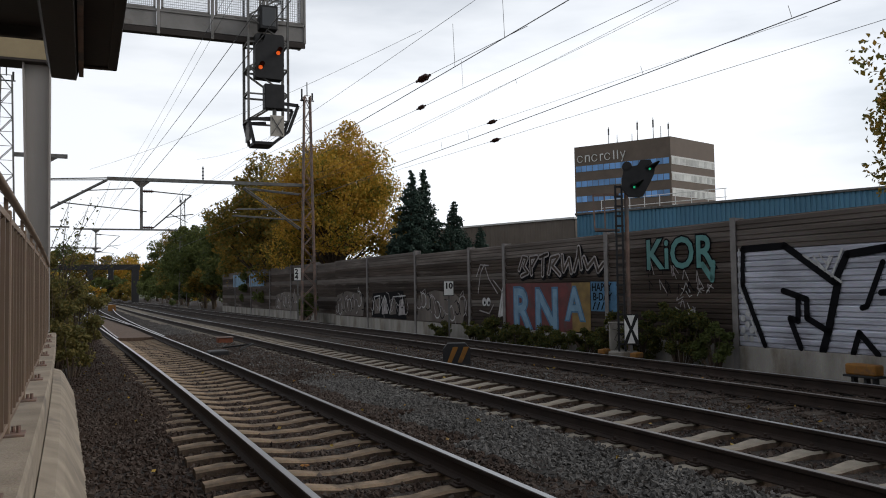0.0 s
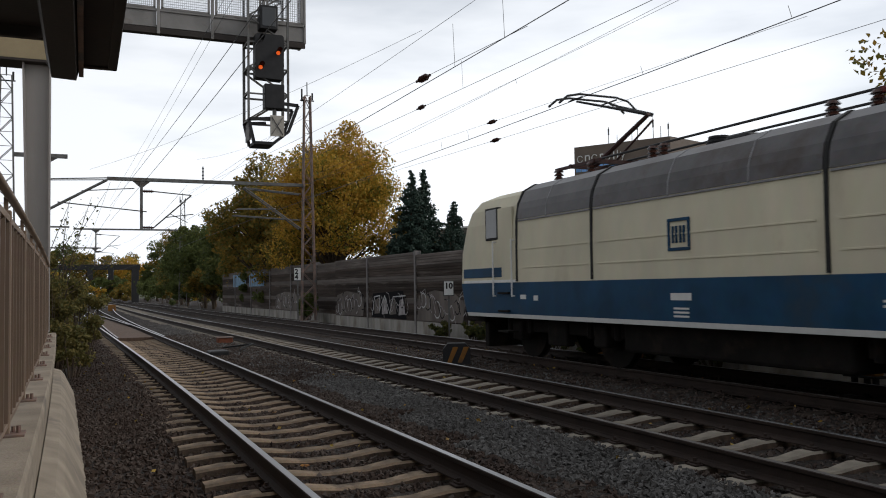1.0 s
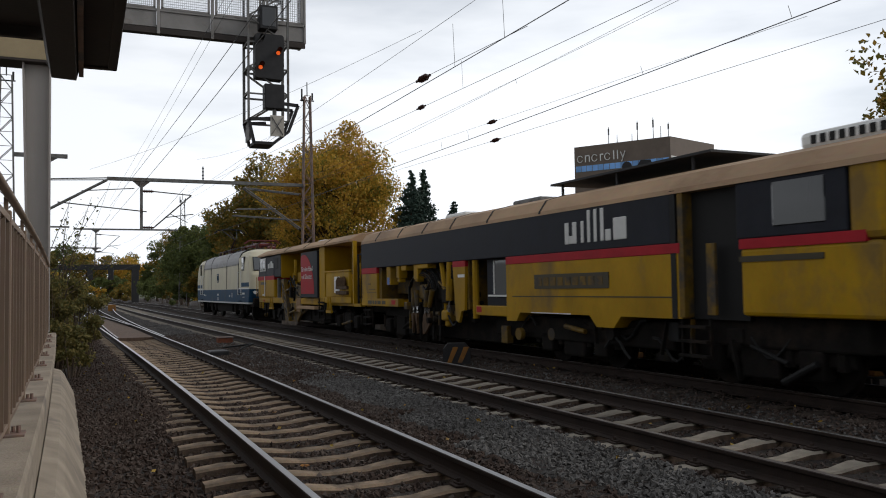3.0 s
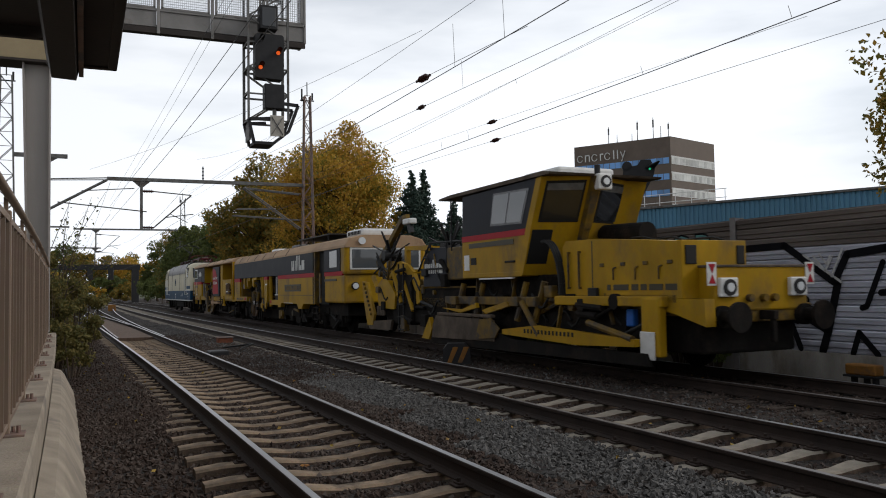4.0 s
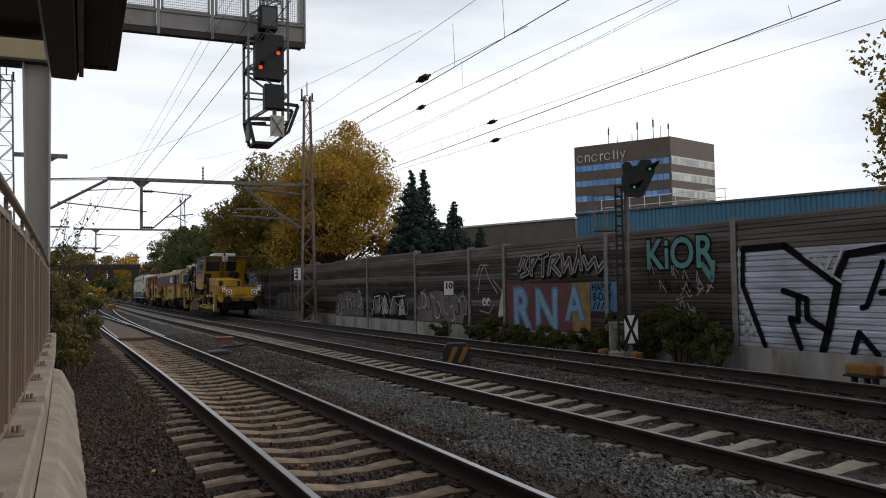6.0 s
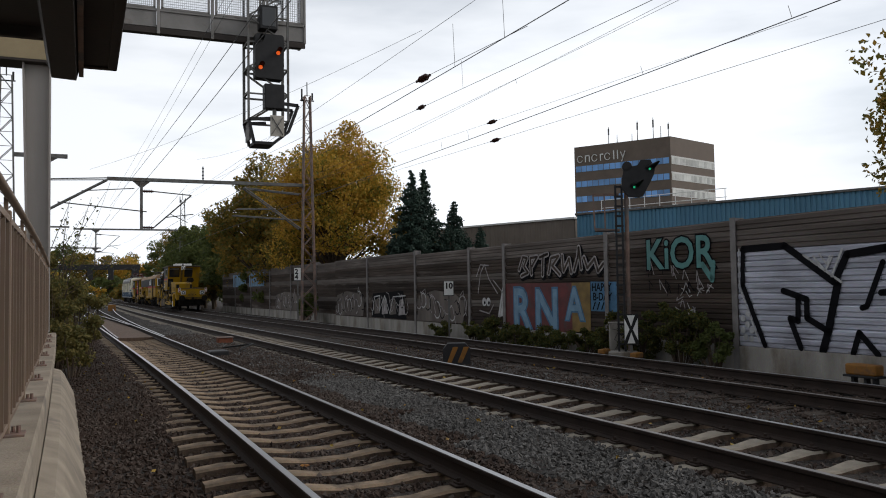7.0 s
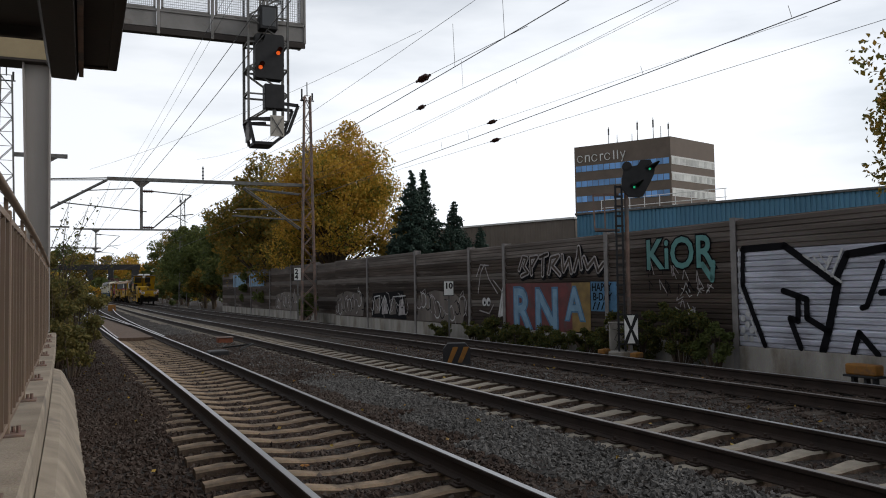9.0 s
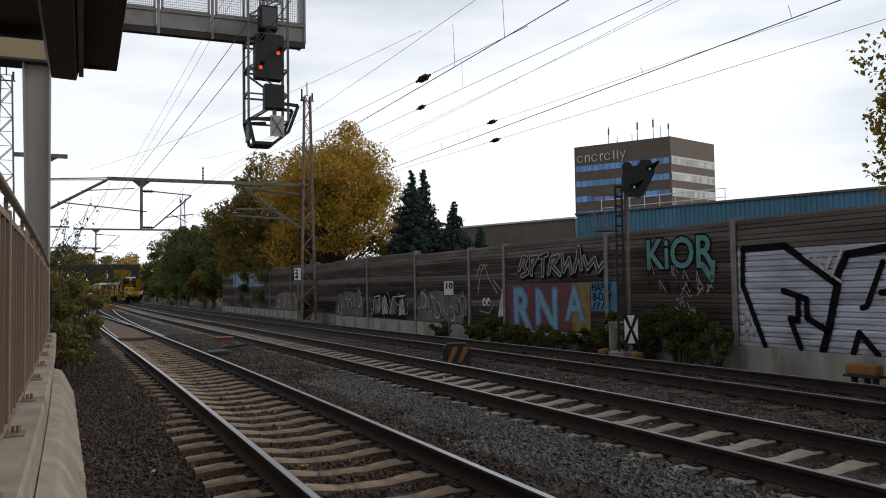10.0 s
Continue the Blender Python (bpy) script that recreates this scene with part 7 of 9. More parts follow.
def hanging_signal():
    t = empty("hanging_signal", pose(0, 19.75, 0), "black signal showing two amber lights in a hanging cage", "railway signal")
    cage = bmesh.new()
    lattice(cage, 1.18, 2.12, 0.25, 5.55, 9.2, 0.62, 0.06)
    lattice(cage, 1.18, 2.12, -0.35, 5.55, 9.2, 0.62, 0.05)
    for x in (1.18, 2.12):
        for z in (5.55, 6.2, 6.8, 7.4):
            bar(cage, (x, -0.35, z), (x, 0.25, z), 0.045)
    part("cage", cage, M_STEEL, t, "grey lattice cage")
    for y in (-0.35, 0.25):
        for a, b in (((1.18, y, 5.55), (1.3, y, 5.0)), ((1.3, y, 5.0), (1.75, y, 5.0)), ((1.75, y, 5.0), (2.12, y, 5.3)), ((2.12, y, 5.3), (2.36, y, 5.95)), ((2.36, y, 5.95), (1.9, y, 5.98)), ((1.18, y, 5.55), (1.7, y, 5.6))):
            bb = bmesh.new()
            bar(bb, a, b, 0.07)
            part("cage_rail", bb, M_DARK, t)
    part("cage_floor", boxed(1.3, 1.78, -0.35, 0.25, 4.97, 5.04), M_DARK, t)
    part("mesh_side", boxed(1.2, 1.24, -0.3, 0.2, 5.08, 5.5), M_STEEL, t).matrix_basis = Matrix()
    part("speed_display", boxed(1.55, 1.98, -0.42, -0.1, 7.84, 8.42, 0.02), M_DARK, t)
    part("display_glass", boxed(1.60, 1.93, -0.432, -0.41, 7.9, 8.36, 0.01), M_GLASS, t)
    hd = part("signal_head", prism(bmesh.new(), [(1.44, 6.70), (1.48, 6.66), (2.08, 6.64), (2.12, 6.7), (2.12, 7.68), (2.08, 7.72), (1.48, 7.72), (1.44, 7.68)], -0.42, -0.12, "y"), M_DARK, t, "black signal head")
    part("lower_head", boxed(1.66, 2.13, -0.42, -0.12, 5.94, 6.53, 0.02), M_DARK, t)
    for x, z, mat in ((1.56, 6.9, M_AMBER), (1.98, 7.28, M_AMBER), (1.57, 7.55, M_LENSOFF)):
        r = 0.046 if mat is M_AMBER else 0.045
        part("lamp", disc(bmesh.new(), (x, -0.435, z), (0, 1, 0), r, 0.03, 20), mat, hd, "lit amber lamp" if mat is M_AMBER else "")
        hood = bmesh.new()
        for i in range(9):
            a0, a1 = math.pi * i / 9, math.pi * (i + 1) / 9
            p = [(x + 1.3 * r * math.cos(a), z + 1.3 * r * math.sin(a)) for a in (a0, a1)]
            f = [hood.verts.new(v) for v in ((p[0][0], -0.42, p[0][1]), (p[1][0], -0.42, p[1][1]), (p[1][0], -0.66, p[1][1] + 0.03), (p[0][0], -0.66, p[0][1] + 0.03))]
            hood.faces.new(f)
        bmesh.ops.solidify(hood, geom=hood.faces[:], thickness=0.012)
        part("visor", hood, M_DARK, hd)
    x_ = part("route_plate", boxed(1.79, 2.12, -0.4, -0.36, 5.28, 5.78, 0.01), M_PLATE, t, "grey plate with a cross")
    cr = bmesh.new()
    bar(cr, (1.82, -0.405, 5.32), (2.09, -0.405, 5.74), 0.05, 0.012)
    bar(cr, (2.09, -0.407, 5.32), (1.82, -0.407, 5.74), 0.05, 0.012)
    part("cross", cr, M_STEEL, x_)
    for ob in t.children:
        if ob.name.split(".")[0] in ("speed_display", "display_glass", "signal_head", "lower_head", "route_plate"):
            ob.matrix_basis = Matrix.Translation((-0.11, 0, -0.11))
    part("cable", tube(bmesh.new(), (1.8, -0.3, 5.85), (1.8, -0.3, 5.65), 0.05), M_STEEL, t)
    return t


hanging_signal()
for k, (s, c, rx, rz, n) in enumerate(((20.9, -2.6, 0.7, 2.6, 5200), (22.8, -2.0, 0.7, 2.5, 4200), (19.9, -2.25, 0.5, 1.2, 2000), (25.5, -2.4, 0.9, 2.9, 4200), (28.5, -2.6, 1.0, 3.2, 3600))):
    bush(at(s, c, -0.42), (rx, 0.9, rz), n, M_LEAF_OLIVE, "scrubby olive bush at the platform end", 80 + k, 0.085)


def sapling():
    rng = np.random.default_rng(7)
    t = empty("young_tree", pose(-3.0, 22.4, -0.4), "thin sapling with a few last leaves", "tree")
    bm = bmesh.new()
    spots = []
    for k in range(16):
        a = Vector((rng.uniform(-0.3, 0.3), rng.uniform(-0.5, 0.5), rng.uniform(1.5, 2.6)))
        b = a + Vector((rng.uniform(-0.2, 1.7), rng.uniform(-0.4, 0.4), rng.uniform(0.6, 2.2)))
        tube(bm, (0, 0, 0.2), a, 0.02, 0.014, 5)
        tube(bm, a, b, 0.012, 0.004, 5)
        for i in range(20):
            spots.append(a.lerp(b, rng.uniform(0.2, 1.0)) + Vector(rng.normal(size=3) * 0.09))
    part("branch", bm, M_BARK, t)
    leaves("last_leaves", np.array(spots), 0.075, M_LEAF_BUSH, t, "", rng)


sapling()

# ---- overhead line ----
M_WIRE = surface("dark_wire", (0.09, 0.09, 0.095), rough=0.5, metal=0.4, var=0.1, scale=4, bump=0.0)


def mast(s, c, h, w0, w1, mat, label):
    p = at(s, c, 0)
    t = empty("catenary_mast", pose(p.x, p.y, -0.35), label, "catenary mast", "catenary masts")
    part("foundation", boxed(-0.5, 0.5, -0.4, 0.4, -0.3, 0.15, 0.03), M_PLINTH, t)
    for sx in (-1, 1):
        bm = bmesh.new()
        for y in (-0.14, 0.14):
            bar(bm, (sx * w0 / 2, y, 0), (sx * w1 / 2, y, h), 0.115, 0.06)
        part("leg", bm, mat, t)
    n = int(h / 0.7)
    for i in range(n):
        z0, z1 = h * i / n, h * (i + 1) / n
        a = (w0 + (w1 - w0) * z0 / h) / 2
        b = (w0 + (w1 - w0) * z1 / h) / 2
        sg = 1 if i % 2 else -1
        for y in (-0.15, 0.15):
            part("brace", bar(bmesh.new(), (sg * a, y, z0), (-sg * b, y, z1), 0.075, 0.025), mat, t)
        part("batten", bar(bmesh.new(), (-b, -0.15, z1), (b, -0.15, z1), 0.06, 0.02), mat, t)
    top = bmesh.new()
    tube(top, (0, 0, h), (0, 0, h + 0.8), 0.03)
    tube(top, (-0.3, 0, h - 0.3), (-0.3, 0, h + 0.4), 0.05)
    tube(top, (0.3, 0, h - 0.2), (0.3, 0, h + 0.2), 0.05)
    bar(top, (-0.4, 0, h - 0.25), (0.4, 0, h - 0.25), 0.06)
    part("mast_head", top, M_DARK, t)
    return t


mast(44.95, 10.3, 12.8, 0.8, 0.32, M_RUSTY, "rusty lattice catenary mast beside the noise barrier")
mast(99.9, 10.3, 12.6, 0.9, 0.4, M_STEEL, "grey lattice catenary mast among trees")
mast(45.2, -4.75, 12.6, 1.0, 0.5, M_STEEL, "grey lattice catenary mast behind the platform")


def crossarm(y, x0, x1, z, posts, label):
    t = empty("catenary_crossarm", Matrix(), label, "overhead line")
    bm = bmesh.new()
    box(bm, x0, x1, y - 0.09, y + 0.09, z - 0.09, z + 0.09, 0.01)
    part("arm", bm, M_STEEL, t)
    for x in posts:
        d = bmesh.new()
        box(d, x - 0.07, x + 0.07, y - 0.07, y + 0.07, z - 2.6, z)
        prism(d, [(x - 0.45, z - 0.08), (x + 0.45, z - 0.08), (x + 0.08, z - 0.4), (x - 0.08, z - 0.4)], y - 0.03, y + 0.03, "y")
        part("dropper_post", d, M_STEEL, t)
        for zz in (z - 0.6, z - 2.5):
            i = tube(bmesh.new(), (x, y, zz), (x + 0.6, y, zz), 0.05)
            for k in range(5):
                tube(i, (x + 0.12 + 0.09 * k, y, zz), (x + 0.16 + 0.09 * k, y, zz), 0.085)
            part("insulator", i, M_INSUL, t)
        c = bmesh.new()
        tube(c, (x + 0.6, y, z - 2.5), (x + 2.5, y, z - 0.75), 0.035)
        tube(c, (x + 0.6, y, z - 0.6), (x + 2.5, y, z - 0.75), 0.03)
        tube(c, (x + 1.2, y, z - 1.95), (x + 2.6, y, z - 1.75), 0.025)
        tube(c, (x + 1.4, y, z - 1.75), (x + 2.3, y, z - 2.2), 0.02)
        part("bracket", c, M_STEEL, t)
    return t


crossarm(45.3, -1.3, 9.0, 7.38, (0.35,), "steel cross-arm over the tracks with hanging bracket")
crossarm(100.0, -3.5, 8.0, 8.7, (-1.2,), "distant cross-arm over the tracks")
crossarm(100.0, -11.5, -3.9, 8.9, (), "distant cross-arm over the side tracks")
mast(100.0, -9.3, 12.6, 0.9, 0.4, M_STEEL, "grey lattice catenary mast among trees")
crossarm(128.0, -12.0, -0.2, 8.0, (-1.0,), "distant cross-arm over the tracks")
br = empty("mast_bracket", Matrix(), "insulated tubular brackets on a catenary mast", "overhead line")
for y in (45.0, 45.5):
    for a, b, r in (((8.7, y, 4.9), (5.6, y, 7.1), 0.04), ((8.7, y, 6.85), (5.6, y, 7.1), 0.035), ((8.7, y, 5.4), (5.0, y, 5.6), 0.025), ((7.2, y, 6.0), (5.2, y, 5.95), 0.025)):
        part("bracket_tube", tube(bmesh.new(), a, b, r), M_STEEL, br)
for a, b, r in (((-4.9, 5.2), (-1.3, 7.3), 0.07), ((-4.9, 7.2), (-1.3, 7.4), 0.03), ((-4.9, 7.15), (-1.3, 7.3), 0.025), ((-3.6, 6.1), (0.6, 5.7), 0.03), ((-2.5, 6.7), (0.0, 6.9), 0.025)):
    part("bracket_tube", tube(bmesh.new(), (a[0], 45.2, a[1]), (b[0], 45.2, b[1]), r), M_STEEL, br)
bm = bmesh.new()
box(bm, -5.6, -3.15, 45.1, 45.3, 8.3, 8.5, 0.01)
prism(bm, [(-4.4, 8.3), (-3.6, 8.3), (-4.4, 7.8)], 45.15, 45.25, "y")
part("side_arm", bm, M_STEEL, br)
for x, z in ((3.45, 7.45),):
    bm = bmesh.new()
    insulator(bm, x, 45.3, z, 0.75, 0.07)
    part("line_insulator", bm, M_DARK, br)


def wire(c, a, b, r=0.008, sag=0.0, label="thin dark overhead wire", c2=None, n=14):
    """A wire over the line at offset c from (s, z) to (s, z)."""
    pts = []
    for i in range(n + 1):
        u = i / n
        pts.append(at(a[0] + (b[0] - a[0]) * u, c + ((c2 if c2 is not None else c) - c) * u, a[1] + (b[1] - a[1]) * u - sag * 4 * u * (1 - u)))
    cu = bpy.data.curves.new("overhead_wire", "CURVE")
    cu.dimensions, cu.bevel_depth, cu.bevel_resolution = "3D", r * 0.72, 1
    sp = cu.splines.new("POLY")
    sp.points.add(n)
    for p, v in zip(sp.points, pts):
        p.co = (*v, 1)
    tmp = bpy.data.objects.new("tmp", cu)
    scene.collection.objects.link(tmp)
    me = bpy.data.meshes.new_from_object(tmp.evaluated_get(bpy.context.evaluated_depsgraph_get()))
    bpy.data.objects.remove(tmp)
    me.name = "overhead_wire"
    me.materials.clear()
    me.materials.append(M_WIRE)
    return tagged(new("overhead_wire", me), label, "overhead wire", "overhead line wires")


def along(a, b, s):
    return a[1] + (b[1] - a[1]) * (s - a[0]) / (b[0] - a[0])


def run(c, a, b, s0, s1, r, label="thin dark overhead wire"):
    """A wire through two known places, carried on to both ends."""
    wire(c, (s0, along(a, b, s0)), (s1, along(a, b, s1)), r, label=label)


run(C2, (18.5, 5.4), (9.45, 5.42), -6, 45.3, 0.0105, "contact wire over the middle track")
run(C3, (24.6, 5.52), (8.5, 5.5), -6, 45.3, 0.0115, "contact wire over the far track")
run(C3, (28.15, 7.14), (12.15, 6.84), -6, 45.2, 0.0085, "carrier wire over the far track")
run(C2, (20.55, 6.41), (12.15, 6.34), -6, 45.3, 0.006, "carrier wire over the middle track")
run(C2, (21.6, 5.84), (11.2, 5.42), 10.5, 45.2, 0.006)
run(10.2, (30.95, 6.39), (9.45, 5.95), -2, 45, 0.007, "feeder wire along the noise barrier")
run(10.2, (31.6, 7.1), (14.1, 6.59), 11, 45, 0.0055, "feeder wire along the noise barrier")
run(C3, (26.3, 6.5), (11.45, 6.6), 2, 45.2, 0.005)
run(C3, (26.0, 6.37), (11.65, 6.67), 2, 45.2, 0.005)
run(0.0, (33.44, 5.79), (13.45, 5.5), 0, 45.3, 0.009, "contact wire over the near track")
run(0.0, (28.11, 5.09), (12.62, 5.0), 0, 45.3, 0.009, "contact wire over the near track")
run(0.0, (26.42, 6.39), (16.7, 6.46), 0, 45.3, 0.005)
run(0.0, (24.88, 6.03), (15.68, 6.18), 0, 45.3, 0.005)
for c in (0.0, C2, C3):
    wire(c, (45.3, 5.55), (100, 5.6), 0.012)
    wire(c, (45.3, 7.2), (100, 7.2), 0.011, 0.7)
    wire(c, (100, 5.6), (160, 5.6), 0.014)
wire(10.3, (44.9, 12.2), (99.9, 12.2), 0.012, 1.0)
wire(-1.0, (45.3, 7.8), (20.5, 8.6), 0.007, 0.3, c2=6.5)
wire(4.3, (45.3, 8.6), (44.9, 11.4), 0.007, 0.5, c2=10.1)
for c, s, z0, z1 in ((C2, 11.2, 5.41, 6.33), (C3, 20.1, 7.0, 7.78), (C3, 17.2, 6.44, 6.56), (C3, 19.8, 5.52, 5.75), (C3, 9.0, 5.52, 5.72), (C3, 12.5, 5.52, 5.68), (C3, 21.5, 5.52, 5.75), (C2, 13.0, 5.42, 6.2)):
    wire(c, (s, z0), (s + 0.06, z1), 0.006, n=2, label="short upright dropper wire overhead")


def wire_insulator(c, s, z, rise):
    t = bmesh.new()
    for k in range(7):
        y = -0.16 + 0.053 * k
        tube(t, (0, y - 0.02, y * rise), (0, y + 0.025, (y + 0.03) * rise), 0.07 if k % 2 else 0.05, 0.045, 10)
    tube(t, (0, -0.32, -0.32 * rise), (0, 0.32, 0.32 * rise), 0.028)
    o = part("wire_insulator", t, M_INSUL, None, smooth=False)
    o.matrix_world = on_line(s, c, z)
    tagged(o, "dark ribbed insulator in an overhead wire", "insulator", "line insulators")


mast(128.0, -8.9, 10.0, 0.9, 0.4, M_STEEL, "grey lattice catenary mast among trees")
wire_insulator(C2, 14.4, 5.54, 0.04)
wire_insulator(C3, 22.95, 7.05, 0.02)
wire_insulator(10.2, 23.3, 6.86, 0.03)
wire_insulator(10.2, 23.1, 6.23, 0.02)


def portal():
    t = empty("railway_bridge", Matrix(), "distant dark girder portal over the tracks", "bridge")
    part("girder", boxed(-22, 7.4, 167.6, 168.4, 5.9, 6.9, 0.05), M_DARK, t)
    part("pier", boxed(5.9, 7.2, 167.5, 168.5, -0.4, 6.0, 0.05), M_DARK, t)
    for x in (-1.4, 2.2):
        part("signal_box", boxed(x - 0.5, x + 0.5, 167.0, 167.5, 4.0, 6.2, 0.05), M_DARK, t)


portal()

# ---- beside the tracks ----
M_ORANGE = surface("faded_orange_paint", (0.28, 0.125, 0.025), rough=0.65, var=0.25, scale=5, bump=0.1, spot=(0.08, 0.06, 0.05), spot_amount=0.35)
M_BOARDS = surface("brown_crossing_boards", (0.13, 0.085, 0.06), rough=0.85, var=0.3, scale=4, bump=0.3, bump_scale=30, stretch=(6, 1, 1))
M_BRICKRED = surface("rusty_red_box", (0.22, 0.075, 0.04), rough=0.8, var=0.3, scale=5, bump=0.2)
M_BOXGREY = surface("grey_cabinet", (0.32, 0.30, 0.27), rough=0.7, var=0.2, scale=4, bump=0.08, spot=(0.15, 0.12, 0.1), spot_amount=0.35)


def mast_signal():
    p = at(16.42, 9.9)
    t = empty("mast_signal", pose(p.x, p.y, -0.3, 0, 0, -34), "black mast signal showing two green lights", "railway signal")
    part("foundation", boxed(-0.35, 0.35, -0.3, 0.3, -0.1, 0.2, 0.02), M_PLINTH, t)
    m = bmesh.new()
    for x in (-0.09, 0.06):
        bar(m, (x, 0, 0.1), (x, 0, 4.25), 0.05, 0.1)
    for i in range(17):
        box(m, -0.12, 0.09, -0.03, 0.03, 0.35 + i * 0.24, 0.4 + i * 0.24)
    part("mast", m, M_DARK, t)
    part("conduit", tube(bmesh.new(), (0.17, 0.05, 0.1), (0.17, 0.05, 4.1), 0.05), M_RUSTY, t, "brown cable conduit")
    cg = bmesh.new()
    for a, b in (((-0.65, 0, 4.05), (0, 0, 4.05)), ((-0.6, 0, 3.2), (0, 0, 3.15)), ((-0.6, 0, 3.2), (-0.63, 0, 4.05)), ((-0.35, 0, 3.18), (-0.36, 0, 4.05)), ((-0.6, 0.35, 3.2), (-0.63, 0.35, 4.05)), ((-0.65, 0.35, 4.05), (0, 0.35, 4.05)), ((-0.6, 0.35, 3.2), (0, 0.35, 3.15))):
        bar(cg, a, b, 0.035)
    box(cg, -0.6, 0, 0, 0.35, 3.14, 3.18)
    part("service_cage", cg, M_RUSTY, t)
    hd = part("signal_head", prism(bmesh.new(), [(0.06, 4.16), (0.22, 3.96), (0.46, 3.93), (0.57, 3.96), (0.70, 4.2), (0.82, 4.44), (0.86, 4.6), (0.8, 4.74), (0.755, 4.83), (0.53, 4.83), (0.44, 4.7), (0.3, 4.68), (0.12, 4.6), (0.07, 4.4)], -0.2, 0.0, "y"), M_DARK, t, "angular black signal head")
    part("finial", disc(bmesh.new(), (0.2, -0.1, 4.68), (0, 1, 0), 0.12, 0.2), M_DARK, t)
    for x, z in ((0.36, 4.17), (0.735, 4.6)):
        part("lamp", disc(bmesh.new(), (x, -0.212, z), (0, 1, 0), 0.027, 0.03), M_GREEN, hd, "lit green lamp")
        v = bmesh.new()
        n = 10
        for i in range(n):
            ring = []
            for k, (d, r) in enumerate(((-0.2, 0.105), (-0.72, 0.03))):
                for a in (math.pi * (0.02 + 0.96 * i / n), math.pi * (0.02 + 0.96 * (i + 1) / n)):
                    ring.append(v.verts.new((x + (0.17 if k else 0.0) + r * math.cos(a), d, z + (0.085 if k else -0.01) + r * 1.05 * math.sin(a))))
            v.faces.new((ring[0], ring[1], ring[3], ring[2]))
        bmesh.ops.solidify(v, geom=v.faces[:], thickness=0.012)
        part("visor", v, M_DARK, hd)
    return t


mast_signal()


def cross_board():
    p = at(15.9, 9.75)
    t = empty("cross_board", pose(p.x, p.y, -0.3, 0, 0, -32), "white board with a black hourglass cross", "track sign")
    part("board", boxed(-0.17, 0.17, -0.02, 0.02, 0.4, 1.12, 0.005), M_BLACK, t)
    for sz in (-1, 1):
        part("white_triangle", prism(bmesh.new(), [(-0.09, 0.76 + sz * 0.33), (0.09, 0.76 + sz * 0.33), (0, 0.76 + sz * 0.07)], -0.03, -0.018, "y"), M_SIGNWHITE, t)
    for sx in (-1, 1):
        part("white_triangle", prism(bmesh.new(), [(sx * 0.155, 0.5), (sx * 0.155, 1.02), (sx * 0.04, 0.76)], -0.03, -0.018, "y"), M_SIGNWHITE, t)
    part("stake", boxed(-0.03, 0.03, 0.02, 0.06, -0.1, 0.9), M_STEEL, t)
    return t


cross_board()


def cabinet(s, c, w, h, mat, label, yaw=-32):
    p = at(s, c)
    t = empty("trackside_cabinet", pose(p.x, p.y, -0.32, 0, 0, yaw), label, "cabinet")
    part("body", boxed(-w / 2, w / 2, -0.16, 0.16, 0, h, 0.015), mat, t)
    part("lid", boxed(-w / 2 - 0.02, w / 2 + 0.02, -0.18, 0.18, h, h + 0.04, 0.01), mat, t)
    sc = bmesh.new()
    for a, b in (((-0.08, h * 0.2), (0.05, h * 0.45)), ((0.05, h * 0.45), (-0.06, h * 0.55)), ((-0.06, h * 0.55), (0.07, h * 0.85)), ((-0.1, h * 0.85), (0.1, h * 0.8))):
        bar(sc, (a[0] - 0.02, -0.168, a[1]), (b[0] - 0.02, -0.168, b[1]), 0.035, 0.008)
    part("scrawl", sc, M_BLACK, t)
    return t


cabinet(17.1, 10.25, 0.38, 0.86, M_BOXGREY, "small grey cabinet with black scrawl")
for s, c in ((16.7, 9.55), (15.4, 9.5)):
    o = part("cable_box", boxed(-0.16, 0.16, -0.09, 0.09, -0.05, 0.08, 0.03), M_ORANGE)
    o.matrix_world = on_line(s, c, -0.12, 20)
    tagged(o, "low faded orange cable box beside the rail", "cable box")


def number_board(s, c, z0, z1, w, text, size, label, group, mat=None):
    p = at(s, c)
    t = empty("number_board", pose(p.x, p.y, 0, 0, 0, -24), label, "track sign")
    part("plate", boxed(-w / 2, w / 2, -0.015, 0.015, z0, z1, 0.01), M_SIGNWHITE, t)
    part("border", boxed(-w / 2 - 0.02, w / 2 + 0.02, -0.01, 0.02, z0 - 0.02, z1 + 0.02, 0.005), M_BLACK, t)
    part("stake", boxed(-0.03, 0.03, 0.02, 0.07, -0.5, z1), M_STEEL, t)
    for i, line in enumerate(text):
        lettering("numeral", line, size, M_BLACK, t, Matrix(((1, 0, 0, -w * 0.42), (0, 0, -1, -0.018), (0, 1, 0, z1 - (i + 1) * size * 0.78 - 0.03), (0, 0, 0, 1))), "", 0, 0.003, 0.012)
    return t


number_board(26.72, 10.2, 1.24, 1.74, 0.34, ("10",), 0.29, "white speed board with black numeral on a stake", "")
number_board(44.3, 9.5, 2.05, 2.73, 0.36, ("2", "4"), 0.38, "white hectometre board with black numerals", "")


